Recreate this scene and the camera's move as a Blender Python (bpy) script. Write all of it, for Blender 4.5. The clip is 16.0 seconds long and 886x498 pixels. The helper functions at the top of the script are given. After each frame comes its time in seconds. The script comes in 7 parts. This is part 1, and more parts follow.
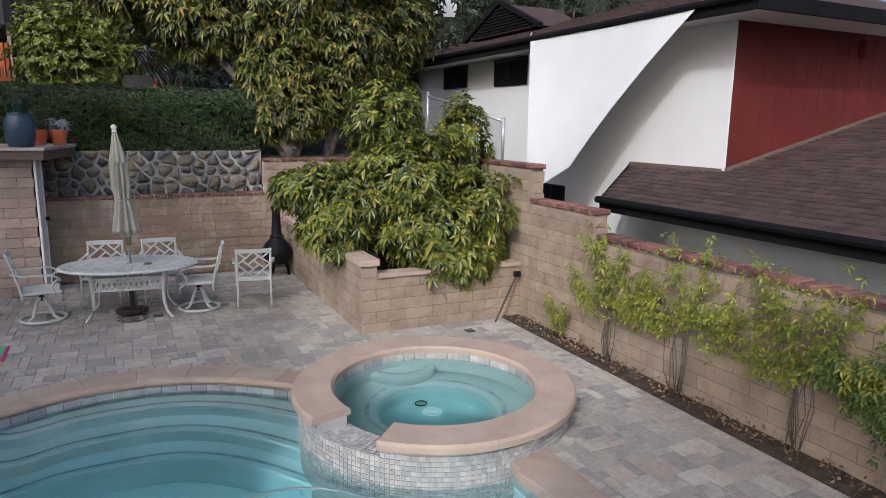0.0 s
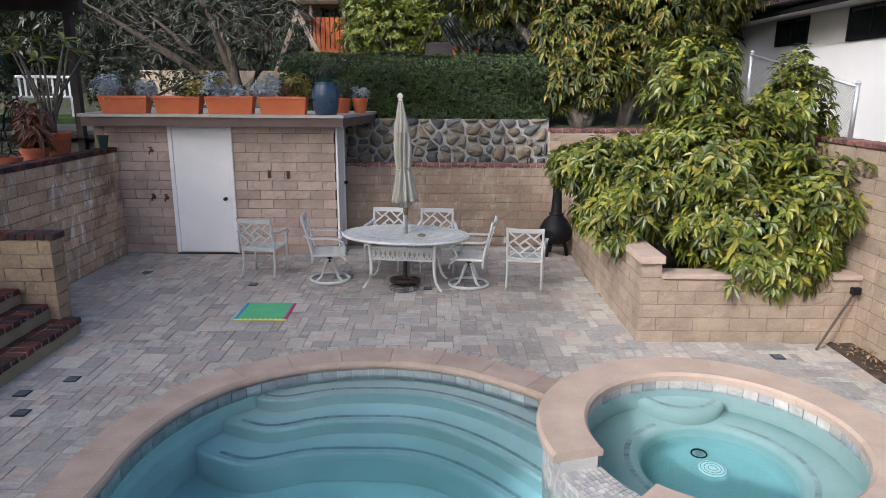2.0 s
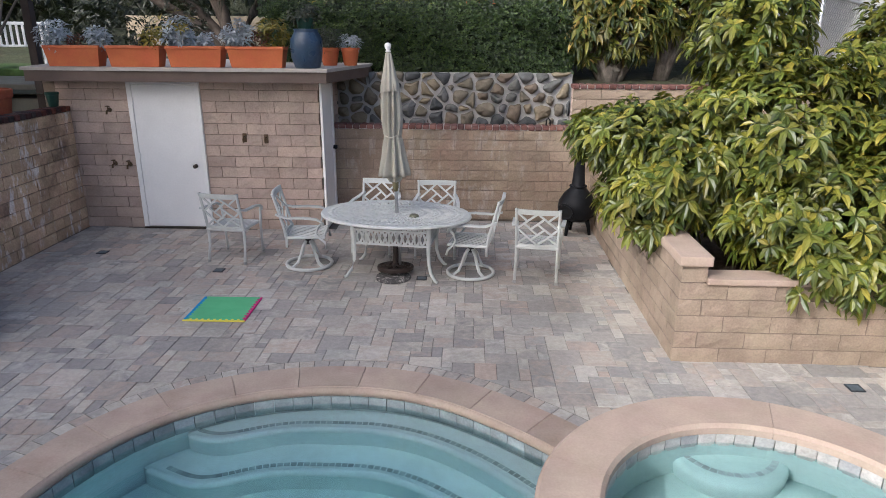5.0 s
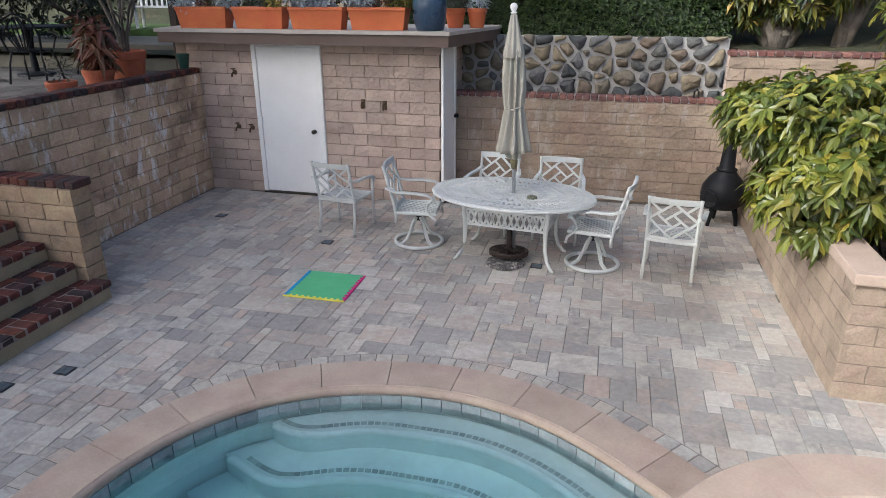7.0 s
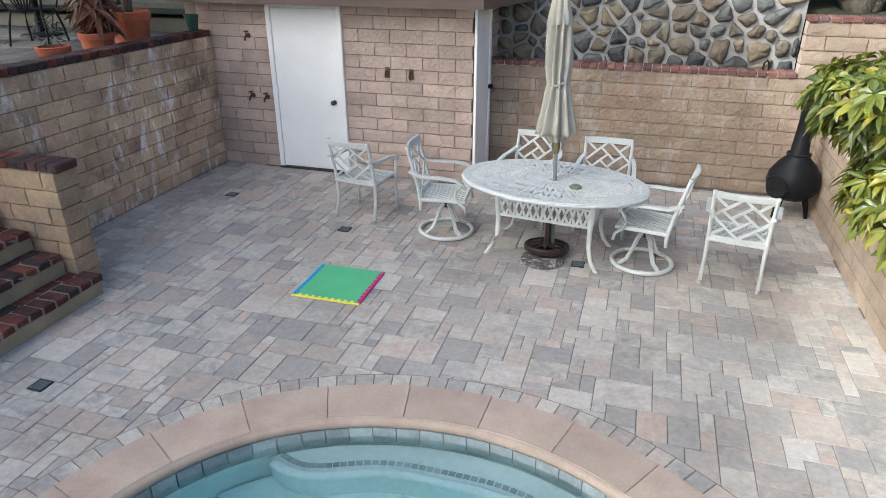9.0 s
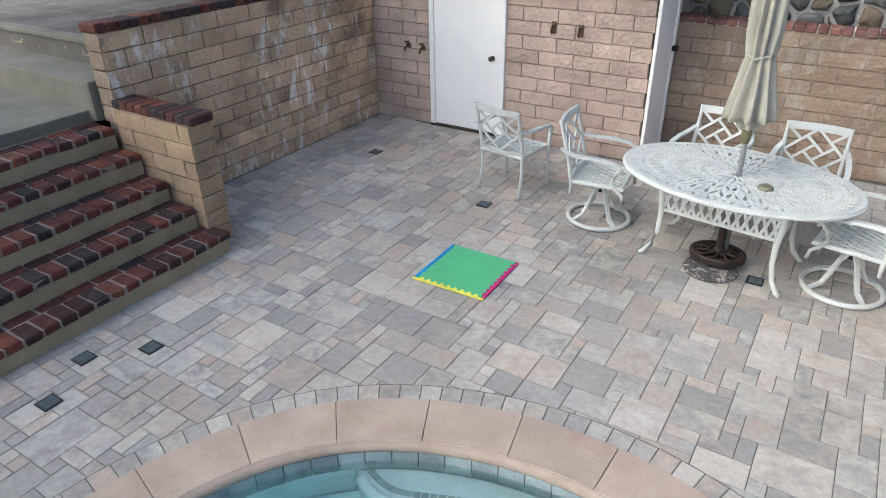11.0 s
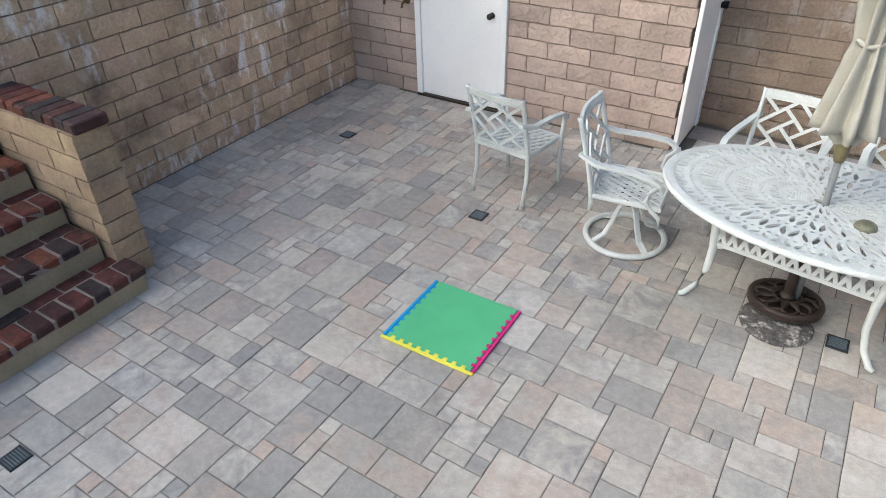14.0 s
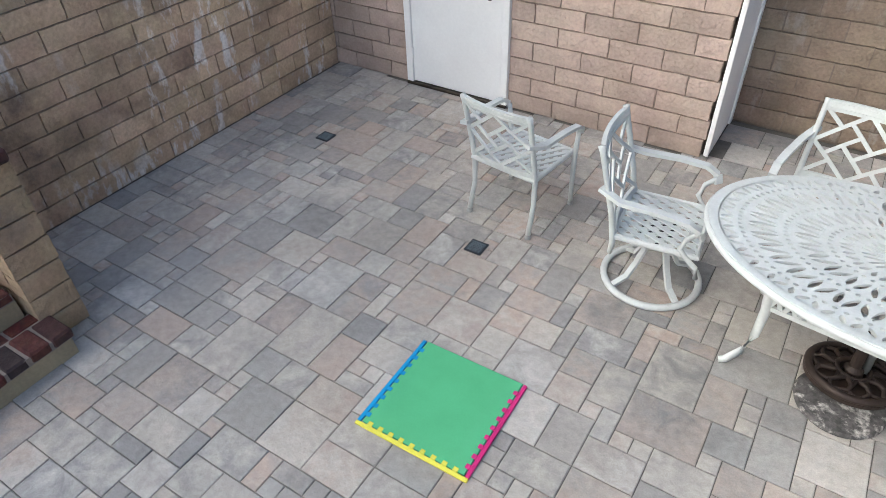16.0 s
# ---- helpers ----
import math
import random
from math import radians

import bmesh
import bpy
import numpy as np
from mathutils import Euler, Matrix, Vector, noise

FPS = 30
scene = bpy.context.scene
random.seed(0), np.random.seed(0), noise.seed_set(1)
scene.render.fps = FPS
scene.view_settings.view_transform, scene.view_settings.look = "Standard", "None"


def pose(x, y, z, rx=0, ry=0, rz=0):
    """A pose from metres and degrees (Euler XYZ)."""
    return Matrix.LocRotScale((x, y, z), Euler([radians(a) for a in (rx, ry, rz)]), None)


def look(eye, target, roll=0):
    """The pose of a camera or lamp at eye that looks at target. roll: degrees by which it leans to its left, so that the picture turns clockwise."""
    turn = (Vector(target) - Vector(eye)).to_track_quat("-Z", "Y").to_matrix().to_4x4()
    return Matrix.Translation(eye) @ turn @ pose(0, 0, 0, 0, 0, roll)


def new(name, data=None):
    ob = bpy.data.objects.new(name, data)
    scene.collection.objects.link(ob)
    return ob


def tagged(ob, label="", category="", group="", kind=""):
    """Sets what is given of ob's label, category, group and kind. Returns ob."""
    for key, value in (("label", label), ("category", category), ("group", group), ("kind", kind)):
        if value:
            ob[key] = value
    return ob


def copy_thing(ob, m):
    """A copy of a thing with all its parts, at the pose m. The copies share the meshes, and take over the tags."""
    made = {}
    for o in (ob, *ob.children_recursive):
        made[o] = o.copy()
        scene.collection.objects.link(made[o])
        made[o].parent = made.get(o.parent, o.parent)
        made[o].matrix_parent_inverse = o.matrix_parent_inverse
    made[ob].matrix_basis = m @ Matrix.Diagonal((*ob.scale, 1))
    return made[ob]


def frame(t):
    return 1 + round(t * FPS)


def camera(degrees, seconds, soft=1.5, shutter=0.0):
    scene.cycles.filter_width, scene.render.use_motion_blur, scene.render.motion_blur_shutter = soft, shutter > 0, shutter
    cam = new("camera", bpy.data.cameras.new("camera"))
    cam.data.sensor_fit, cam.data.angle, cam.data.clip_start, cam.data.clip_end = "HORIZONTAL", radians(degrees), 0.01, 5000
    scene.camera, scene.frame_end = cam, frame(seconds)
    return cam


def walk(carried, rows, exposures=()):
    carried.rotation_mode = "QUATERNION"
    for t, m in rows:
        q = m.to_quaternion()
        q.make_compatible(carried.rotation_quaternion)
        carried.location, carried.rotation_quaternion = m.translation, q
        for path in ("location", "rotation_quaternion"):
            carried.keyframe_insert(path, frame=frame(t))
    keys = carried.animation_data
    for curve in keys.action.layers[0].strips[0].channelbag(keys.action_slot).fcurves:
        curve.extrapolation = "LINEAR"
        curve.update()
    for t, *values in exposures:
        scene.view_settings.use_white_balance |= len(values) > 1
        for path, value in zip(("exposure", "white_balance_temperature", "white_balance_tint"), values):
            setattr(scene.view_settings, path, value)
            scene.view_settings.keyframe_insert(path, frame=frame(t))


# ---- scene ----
cam = camera(67.8, 16.0, soft=0.5)
PATH = [
    (0, (0.009, -0.362, 2.645), (0.864, 1.407, 2.276), 0.8),
    (0.5, (0.184, -0.082, 2.686), (0.893, 1.745, 2.289), 0.6),
    (1, (0.346, 0.17, 2.731), (0.734, 2.084, 2.297), 0.4),
    (1.5, (0.414, 0.426, 2.69), (0.515, 2.371, 2.235), 0.4),
    (2, (0.486, 0.63, 2.685), (0.489, 2.572, 2.206), 0.4),
    (2.5, (0.543, 0.878, 2.706), (0.544, 2.812, 2.196), 0.4),
    (3, (0.588, 1.138, 2.706), (0.59, 3.065, 2.172), 0.4),
    (3.2, (0.598, 1.25, 2.712), (0.602, 3.174, 2.167), 0.4),
    (5.3, (0.851, 2.268, 2.694), (0.731, 4.16, 2.057), 0.3),
    (5.5, (0.862, 2.354, 2.689), (0.703, 4.24, 2.042), 0.3),
    (6, (0.861, 2.513, 2.703), (0.613, 4.379, 2.025), 0.3),
    (6.5, (0.884, 2.665, 2.707), (0.523, 4.502, 2.002), 0.1),
    (7, (0.905, 2.801, 2.706), (0.451, 4.607, 1.976), -0.1),
    (7.5, (0.863, 2.985, 2.725), (0.407, 4.778, 1.965), -0.0),
    (8, (0.804, 3.188, 2.735), (0.357, 4.971, 1.947), 0.0),
    (8.5, (0.762, 3.406, 2.734), (0.316, 5.176, 1.915), 0.0),
    (9, (0.696, 3.619, 2.709), (0.169, 5.355, 1.868), 0.0),
    (9.5, (0.658, 3.867, 2.704), (-0.157, 5.472, 1.832), -0.4),
    (9.7, (0.65, 3.931, 2.71), (-0.257, 5.48, 1.827), -0.5),
    (12, (0.431, 4.808, 2.712), (-0.502, 6.241, 1.675), -1.2),
    (12.5, (0.32, 5.009, 2.679), (-0.597, 6.43, 1.612), -0.7),
    (13, (0.198, 5.284, 2.679), (-0.717, 6.682, 1.58), -1.3),
    (13.5, (0.045, 5.531, 2.663), (-0.858, 6.914, 1.534), -1.2),
    (14, (-0.082, 5.757, 2.654), (-0.973, 7.12, 1.494), -1.3),
    (14.5, (-0.196, 5.981, 2.657), (-1.077, 7.324, 1.466), -1.4),
    (15, (-0.32, 6.203, 2.647), (-1.191, 7.53, 1.43), -1.4),
    (15.5, (-0.426, 6.411, 2.646), (-1.287, 7.715, 1.398), -1.6),
    (16, (-0.534, 6.599, 2.656), (-1.383, 7.879, 1.375), -1.8),
]
walk(cam, [(t, look(eye, target, roll)) for t, eye, target, roll in PATH],
     exposures=[(0.0, 0.58, 5640, 10), (1.5, 0.97, 5690, 11), (3.0, 1.08, 5740, 11), (5.5, 1.07, 5740, 10), (7.5, 1.32, 5690, 7), (9.0, 1.60, 5670, 4), (10.0, 1.71, 5720, 3), (12.5, 1.79, 5870, 3), (16.0, 1.82, 5870, 3)])


# ---- world and sun ----
SUN_FROM = Vector((-0.80, -0.80, 0.78)).normalized()
world = bpy.data.worlds.new("world")
scene.world = world
world.use_nodes = True
wt = world.node_tree
wt.nodes.clear()
sky = wt.nodes.new("ShaderNodeTexSky")
sky.sky_type = 'NISHITA'
sky.sun_disc = False
sky.sun_elevation = math.asin(SUN_FROM.z)
sky.sun_rotation = math.atan2(SUN_FROM.x, SUN_FROM.y)
sky.air_density, sky.dust_density, sky.ozone_density = 0.70, 7.0, 0.8
wbg = wt.nodes.new("ShaderNodeBackground")
wbg.inputs["Strength"].default_value = 0.122
wout = wt.nodes.new("ShaderNodeOutputWorld")
wt.links.new(sky.outputs[0], wbg.inputs["Color"])
wt.links.new(wbg.outputs[0], wout.inputs["Surface"])
sun = new("sun", bpy.data.lights.new("sun", 'SUN'))
sun.data.energy = 1.05
sun.data.angle = radians(1.0)
sun.data.color = (1.0, 0.96, 0.90)
sun.matrix_world = look((0, 0, 20), Vector((0, 0, 20)) - SUN_FROM)


# ---- materials ----
def material(name, base, rough=0.8, vary=0.12, hue=0.0, scale=6.0, fine=60.0, bump=0.3, bump_dist=0.01, metal=0.0,
             spots=None, spot_amount=0.5, piece=0.0, palette=None, spec=0.4, coords="Object", bloom=None, bloom_amount=0.8):
    """Two scales of variation, an optional second colour in patches, and a per-piece random shift or palette."""
    m = bpy.data.materials.new(name)
    m.use_nodes = True
    nt = m.node_tree
    n, l = nt.nodes, nt.links
    bsdf = n["Principled BSDF"]
    bsdf.inputs["Roughness"].default_value = rough
    bsdf.inputs["Metallic"].default_value = metal
    bsdf.inputs["Specular IOR Level"].default_value = spec
    if coords == "Object":
        geo = n.new("ShaderNodeNewGeometry")
        vec = geo.outputs["Position"]
    else:
        tc = n.new("ShaderNodeTexCoord")
        vec = tc.outputs["Object"]

    def tex(sc, detail=4.0, off=0.0):
        t = n.new("ShaderNodeTexNoise")
        t.inputs["Scale"].default_value = sc
        t.inputs["Detail"].default_value = detail
        t.inputs["Roughness"].default_value = 0.6
        if off:
            mp = n.new("ShaderNodeVectorMath")
            mp.operation = 'ADD'
            mp.inputs[1].default_value = (off, off * 1.7, off * 0.6)
            l.new(vec, mp.inputs[0])
            l.new(mp.outputs[0], t.inputs["Vector"])
        else:
            l.new(vec, t.inputs["Vector"])
        return t.outputs["Fac"]

    def mapr(sock, a, b, c, d):
        r = n.new("ShaderNodeMapRange")
        for k, v in zip((1, 2, 3, 4), (a, b, c, d)):
            r.inputs[k].default_value = v
        l.new(sock, r.inputs[0])
        return r.outputs[0]

    big, small = tex(scale), tex(fine, 3.0)
    col = None
    if palette or piece:
        info = n.new("ShaderNodeObjectInfo")
        geo2 = n.new("ShaderNodeNewGeometry")
        add = n.new("ShaderNodeMath")
        add.operation = 'ADD'
        l.new(info.outputs["Random"], add.inputs[0])
        l.new(geo2.outputs["Random Per Island"], add.inputs[1])
        fr = n.new("ShaderNodeMath")
        fr.operation = 'FRACT'
        l.new(add.outputs[0], fr.inputs[0])
        rnd = fr.outputs[0]
    if palette:
        ramp = n.new("ShaderNodeValToRGB")
        ramp.color_ramp.interpolation = 'CONSTANT'
        els = ramp.color_ramp.elements
        while len(els) < len(palette):
            els.new(0.5)
        for i, c in enumerate(palette):
            els[i].position = i / len(palette)
            els[i].color = (*c, 1)
        l.new(rnd, ramp.inputs[0])
        col = ramp.outputs[0]
    else:
        rgb = n.new("ShaderNodeRGB")
        rgb.outputs[0].default_value = (*base, 1)
        col = rgb.outputs[0]
    if spots:
        mix = n.new("ShaderNodeMix")
        mix.data_type = 'RGBA'
        l.new(mapr(tex(scale * 0.7, 6.0, 13.0), 0.52, 0.68, 0.0, spot_amount), mix.inputs[0])
        l.new(col, mix.inputs[6])
        mix.inputs[7].default_value = (*spots, 1)
        col = mix.outputs[2]
    if bloom:
        mix = n.new("ShaderNodeMix")
        mix.data_type = 'RGBA'
        pat = n.new("ShaderNodeMath")
        pat.operation = 'MULTIPLY'
        l.new(mapr(tex(0.9, 2.0, 31.0), 0.40, 0.50, 0.0, 1.0), pat.inputs[0])
        st = n.new("ShaderNodeVectorMath")
        st.operation = 'MULTIPLY'
        st.inputs[1].default_value = (1.0, 1.0, 0.38)
        l.new(vec, st.inputs[0])
        streak = n.new("ShaderNodeTexNoise")
        streak.inputs["Scale"].default_value = 7.0
        streak.inputs["Detail"].default_value = 7.0
        streak.inputs["Roughness"].default_value = 0.65
        l.new(st.outputs[0], streak.inputs["Vector"])
        l.new(mapr(streak.outputs["Fac"], 0.535, 0.62, 0.0, bloom_amount), pat.inputs[1])
        l.new(pat.outputs[0], mix.inputs[0])
        l.new(col, mix.inputs[6])
        mix.inputs[7].default_value = (*bloom, 1)
        col = mix.outputs[2]
    hsv = n.new("ShaderNodeHueSaturation")
    l.new(col, hsv.inputs["Color"])
    v1 = mapr(big, 0.3, 0.7, 1 - vary, 1 + vary)
    v2 = mapr(small, 0.3, 0.7, 1 - vary * 0.6, 1 + vary * 0.6)
    mul = n.new("ShaderNodeMath")
    mul.operation = 'MULTIPLY'
    l.new(v1, mul.inputs[0])
    l.new(v2, mul.inputs[1])
    val = mul.outputs[0]
    if piece:
        m2 = n.new("ShaderNodeMath")
        m2.operation = 'MULTIPLY'
        l.new(val, m2.inputs[0])
        l.new(mapr(rnd, 0, 1, 1 - piece, 1 + piece), m2.inputs[1])
        val = m2.outputs[0]
    if hue:
        l.new(mapr(tex(scale * 1.3, 3.0, 5.0), 0.3, 0.7, 0.5 - hue, 0.5 + hue), hsv.inputs["Hue"])
    l.new(val, hsv.inputs["Value"])
    l.new(hsv.outputs[0], bsdf.inputs["Base Color"])
    l.new(mapr(big, 0.2, 0.8, min(1, rough + 0.1), max(0, rough - 0.1)), bsdf.inputs["Roughness"])
    if bump:
        b = n.new("ShaderNodeBump")
        b.inputs["Strength"].default_value = bump
        b.inputs["Distance"].default_value = bump_dist
        l.new(tex(fine * 0.6, 6.0, 3.0), b.inputs["Height"])
        l.new(b.outputs[0], bsdf.inputs["Normal"])
    return m


M_BLOCK = material("slump_block", (0.46, 0.36, 0.295), 0.9, 0.16, 0.008, 2.5, 45, 0.9, 0.014, spots=(0.36, 0.27, 0.21), spot_amount=0.5, piece=0.13)
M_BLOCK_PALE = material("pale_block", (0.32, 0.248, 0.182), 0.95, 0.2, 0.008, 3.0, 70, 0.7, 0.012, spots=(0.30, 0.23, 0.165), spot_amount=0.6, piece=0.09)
M_BLOCK_STAINED = material("stained_block", (0.285, 0.22, 0.16), 0.9, 0.2, 0.01, 2.0, 45, 0.9, 0.014, spots=(0.26, 0.18, 0.13), spot_amount=0.7, piece=0.12, bloom=(0.5, 0.47, 0.43), bloom_amount=0.3)
M_MORTAR = material("mortar", (0.235, 0.185, 0.145), 0.95, 0.15, 0, 3, 80, 0.4, 0.006)
M_BLOCK_WEST = material("old_stained_block", (0.47, 0.345, 0.23), 0.9, 0.24, 0.012, 2.2, 45, 0.9, 0.014, spots=(0.165, 0.118, 0.085), spot_amount=1.0, piece=0.18, bloom=(0.66, 0.62, 0.575), bloom_amount=1.0)
M_BLOCK_WING = material("weathered_block", (0.32, 0.235, 0.15), 0.9, 0.22, 0.012, 3.0, 45, 0.9, 0.014, spots=(0.20, 0.155, 0.12), spot_amount=0.7, piece=0.10)
M_STEPBRICK = material("step_brick", (0.2, 0.07, 0.05), 0.8, 0.35, 0.014, 11, 70, 0.7, 0.009,
                       palette=[(0.042, 0.016, 0.014), (0.075, 0.021, 0.017), (0.026, 0.019, 0.019), (0.10, 0.028, 0.019), (0.05, 0.021, 0.019), (0.08, 0.026, 0.02), (0.034, 0.022, 0.022), (0.13, 0.04, 0.022)], spots=(0.02, 0.017, 0.017), spot_amount=0.8)
M_PALEMORTAR = material("pale_mortar", (0.20, 0.155, 0.12), 0.95, 0.15, 0, 3, 80, 0.5, 0.006)
M_BRICK = material("cap_brick", (0.2, 0.07, 0.05), 0.8, 0.2, 0.01, 8, 70, 0.4, 0.006,
                   palette=[(0.13, 0.055, 0.045), (0.18, 0.08, 0.062), (0.10, 0.05, 0.044), (0.21, 0.10, 0.075), (0.15, 0.07, 0.06)], spots=(0.26, 0.19, 0.165), spot_amount=0.4)


def paver_material():
    """Concrete pavers: each one blends two tones of grey, tan and rose in its own cloudy pattern."""
    m = bpy.data.materials.new("paver")
    m.use_nodes = True
    n, l = m.node_tree.nodes, m.node_tree.links
    bsdf = n["Principled BSDF"]
    bsdf.inputs["Roughness"].default_value = 0.85
    bsdf.inputs["Specular IOR Level"].default_value = 0.35
    geo, info = n.new("ShaderNodeNewGeometry"), n.new("ShaderNodeObjectInfo")

    def math_node(op, x, y):
        k = n.new("ShaderNodeMath")
        k.operation = op
        for s, v in zip(k.inputs, (x, y)):
            if isinstance(v, (int, float)):
                s.default_value = v
            else:
                l.new(v, s)
        return k.outputs[0]

    def ramp(sock, cols):
        r = n.new("ShaderNodeValToRGB")
        r.color_ramp.interpolation = 'CONSTANT'
        els = r.color_ramp.elements
        while len(els) < len(cols):
            els.new(0.5)
        for i, c in enumerate(cols):
            els[i].position = i / len(cols)
            els[i].color = (*c, 1)
        l.new(sock, r.inputs[0])
        return r.outputs[0]

    rnd = math_node('FRACT', math_node('ADD', info.outputs["Random"], geo.outputs["Random Per Island"]), 0)
    rnd2 = math_node('FRACT', math_node('MULTIPLY', rnd, 17.31), 0)
    shift = n.new("ShaderNodeCombineXYZ")
    l.new(math_node('MULTIPLY', rnd, 90.0), shift.inputs[0])
    l.new(math_node('MULTIPLY', rnd2, 70.0), shift.inputs[1])
    at = n.new("ShaderNodeVectorMath")
    at.operation = 'ADD'
    l.new(geo.outputs["Position"], at.inputs[0])
    l.new(shift.outputs[0], at.inputs[1])

    def cloud(vec, sc, detail, dist, lo, hi, a, c):
        t = n.new("ShaderNodeTexNoise")
        t.inputs["Scale"].default_value = sc
        t.inputs["Detail"].default_value = detail
        t.inputs["Roughness"].default_value = 0.65
        t.inputs["Distortion"].default_value = dist
        l.new(vec, t.inputs["Vector"])
        r = n.new("ShaderNodeMapRange")
        for k, v in zip((1, 2, 3, 4), (lo, hi, a, c)):
            r.inputs[k].default_value = v
        l.new(t.outputs["Fac"], r.inputs[0])
        return r.outputs[0]

    main = ramp(rnd, [(0.365, 0.332, 0.292), (0.42, 0.375, 0.32), (0.30, 0.283, 0.258), (0.47, 0.435, 0.38), (0.42, 0.34, 0.28), (0.355, 0.33, 0.295), (0.27, 0.26, 0.245), (0.405, 0.372, 0.322), (0.32, 0.303, 0.275), (0.43, 0.395, 0.34), (0.38, 0.325, 0.28), (0.345, 0.333, 0.305)])
    other = ramp(rnd2, [(0.295, 0.28, 0.255), (0.46, 0.43, 0.375), (0.235, 0.228, 0.215), (0.40, 0.33, 0.275), (0.485, 0.46, 0.415), (0.335, 0.31, 0.28)])
    mix = n.new("ShaderNodeMix")
    mix.data_type = 'RGBA'
    l.new(cloud(at.outputs[0], 6.0, 8.0, 0.6, 0.40, 0.66, 0.0, 0.95), mix.inputs[0])
    l.new(main, mix.inputs[6])
    l.new(other, mix.inputs[7])
    hsv = n.new("ShaderNodeHueSaturation")
    l.new(mix.outputs[2], hsv.inputs["Color"])
    v = math_node('MULTIPLY', cloud(at.outputs[0], 22.0, 8.0, 0.3, 0.3, 0.7, 0.84, 1.13), cloud(geo.outputs["Position"], 0.9, 5.0, 0.0, 0.35, 0.65, 0.87, 1.08))
    v = math_node('MULTIPLY', v, cloud(geo.outputs["Position"], 150.0, 3.0, 0.0, 0.3, 0.7, 0.90, 1.10))
    l.new(v, hsv.inputs["Value"])
    l.new(hsv.outputs[0], bsdf.inputs["Base Color"])
    bp = n.new("ShaderNodeBump")
    bp.inputs["Strength"].default_value = 0.4
    bp.inputs["Distance"].default_value = 0.006
    l.new(cloud(at.outputs[0], 40.0, 8.0, 0.2, 0.2, 0.8, 0.0, 1.0), bp.inputs["Height"])
    l.new(bp.outputs[0], bsdf.inputs["Normal"])
    return m


M_PAVER = paver_material()
M_JOINT = material("joint_sand", (0.13, 0.118, 0.10), 0.95, 0.2, 0, 8, 120, 0.4, 0.004)
M_COPING = material("coping_stone", (0.38, 0.30, 0.24), 0.75, 0.12, 0.008, 3, 60, 0.25, 0.004, spots=(0.30, 0.21, 0.165), spot_amount=0.55, piece=0.09)
M_SPARIM = material("spa_coping", (0.42, 0.325, 0.255), 0.75, 0.1, 0.008, 3, 60, 0.25, 0.004, spots=(0.38, 0.28, 0.21), spot_amount=0.5, piece=0.07)
M_PLASTER = material("pool_plaster", (0.61, 0.68, 0.69), 0.8, 0.1, 0.01, 1.5, 25, 0.1, 0.004)
M_SPAPLASTER = material("spa_plaster", (0.38, 0.49, 0.48), 0.8, 0.08, 0.01, 1.5, 25, 0.1, 0.004)
M_TILE = material("slate_tile", (0.3, 0.3, 0.3), 0.5, 0.2, 0.01, 8, 60, 0.2, 0.003,
                  palette=[(0.40, 0.39, 0.37), (0.34, 0.34, 0.33), (0.46, 0.445, 0.42), (0.37, 0.35, 0.325), (0.31, 0.315, 0.315), (0.43, 0.41, 0.38)])
M_DARKTILE = material("dark_tile", (0.29, 0.34, 0.35), 0.5, 0.2, 0.01, 8, 60, 0.2, 0.003, piece=0.2)
M_GROUT = material("grout", (0.42, 0.41, 0.385), 0.9, 0.1, 0, 5, 80, 0.2, 0.003)
M_WHITE = material("white_paint", (0.85, 0.84, 0.81), 0.5, 0.04, 0, 2, 40, 0.08, 0.003)
M_STUCCO = material("white_stucco", (0.67, 0.665, 0.655), 0.9, 0.04, 0, 1.2, 90, 0.35, 0.006)
M_RED = material("red_siding", (0.105, 0.014, 0.010), 0.7, 0.12, 0.005, 1.5, 40, 0.15, 0.004)
M_FASCIA = material("brown_fascia", (0.125, 0.09, 0.072), 0.7, 0.1, 0, 3, 50, 0.15, 0.003)
M_DARKFASCIA = material("dark_fascia", (0.009, 0.009, 0.010), 0.8, 0.12, 0, 3, 50, 0.1, 0.003, spec=0.08)
M_SHEDTOP = material("roof_deck", (0.42, 0.38, 0.34), 0.85, 0.12, 0, 4, 60, 0.2, 0.004)
M_SHINGLE = material("shingle", (0.056, 0.034, 0.030), 0.95, 0.25, 0.01, 5, 120, 0.5, 0.006, piece=0.34)
M_CONCRETE = material("concrete", (0.165, 0.16, 0.13), 0.9, 0.15, 0.005, 3, 60, 0.3, 0.005, spots=(0.15, 0.15, 0.125), spot_amount=0.6)
# terrace paving, colour set darker to carry the patio cover's shade
M_TERRACE_SHADED = material("shaded_terrace_stone", (0.105, 0.098, 0.09), 0.9, 0.2, 0.005, 3, 60, 0.3, 0.005, spots=(0.11, 0.11, 0.10), spot_amount=0.5, piece=0.18)
M_RISER = material("riser_stucco", (0.29, 0.245, 0.16), 0.9, 0.15, 0.005, 4, 60, 0.3, 0.005)
M_SOIL = material("soil", (0.055, 0.038, 0.026), 0.95, 0.35, 0.01, 9, 60, 0.9, 0.03, spots=(0.12, 0.085, 0.06), spot_amount=0.6)
M_GRASS = material("lawn", (0.055, 0.10, 0.022), 0.9, 0.3, 0.02, 2, 50, 0.6, 0.03)
M_HILL = material("hillside", (0.04, 0.045, 0.02), 0.95, 0.35, 0.02, 0.8, 10, 0.8, 0.1, spots=(0.12, 0.09, 0.05), spot_amount=0.5)
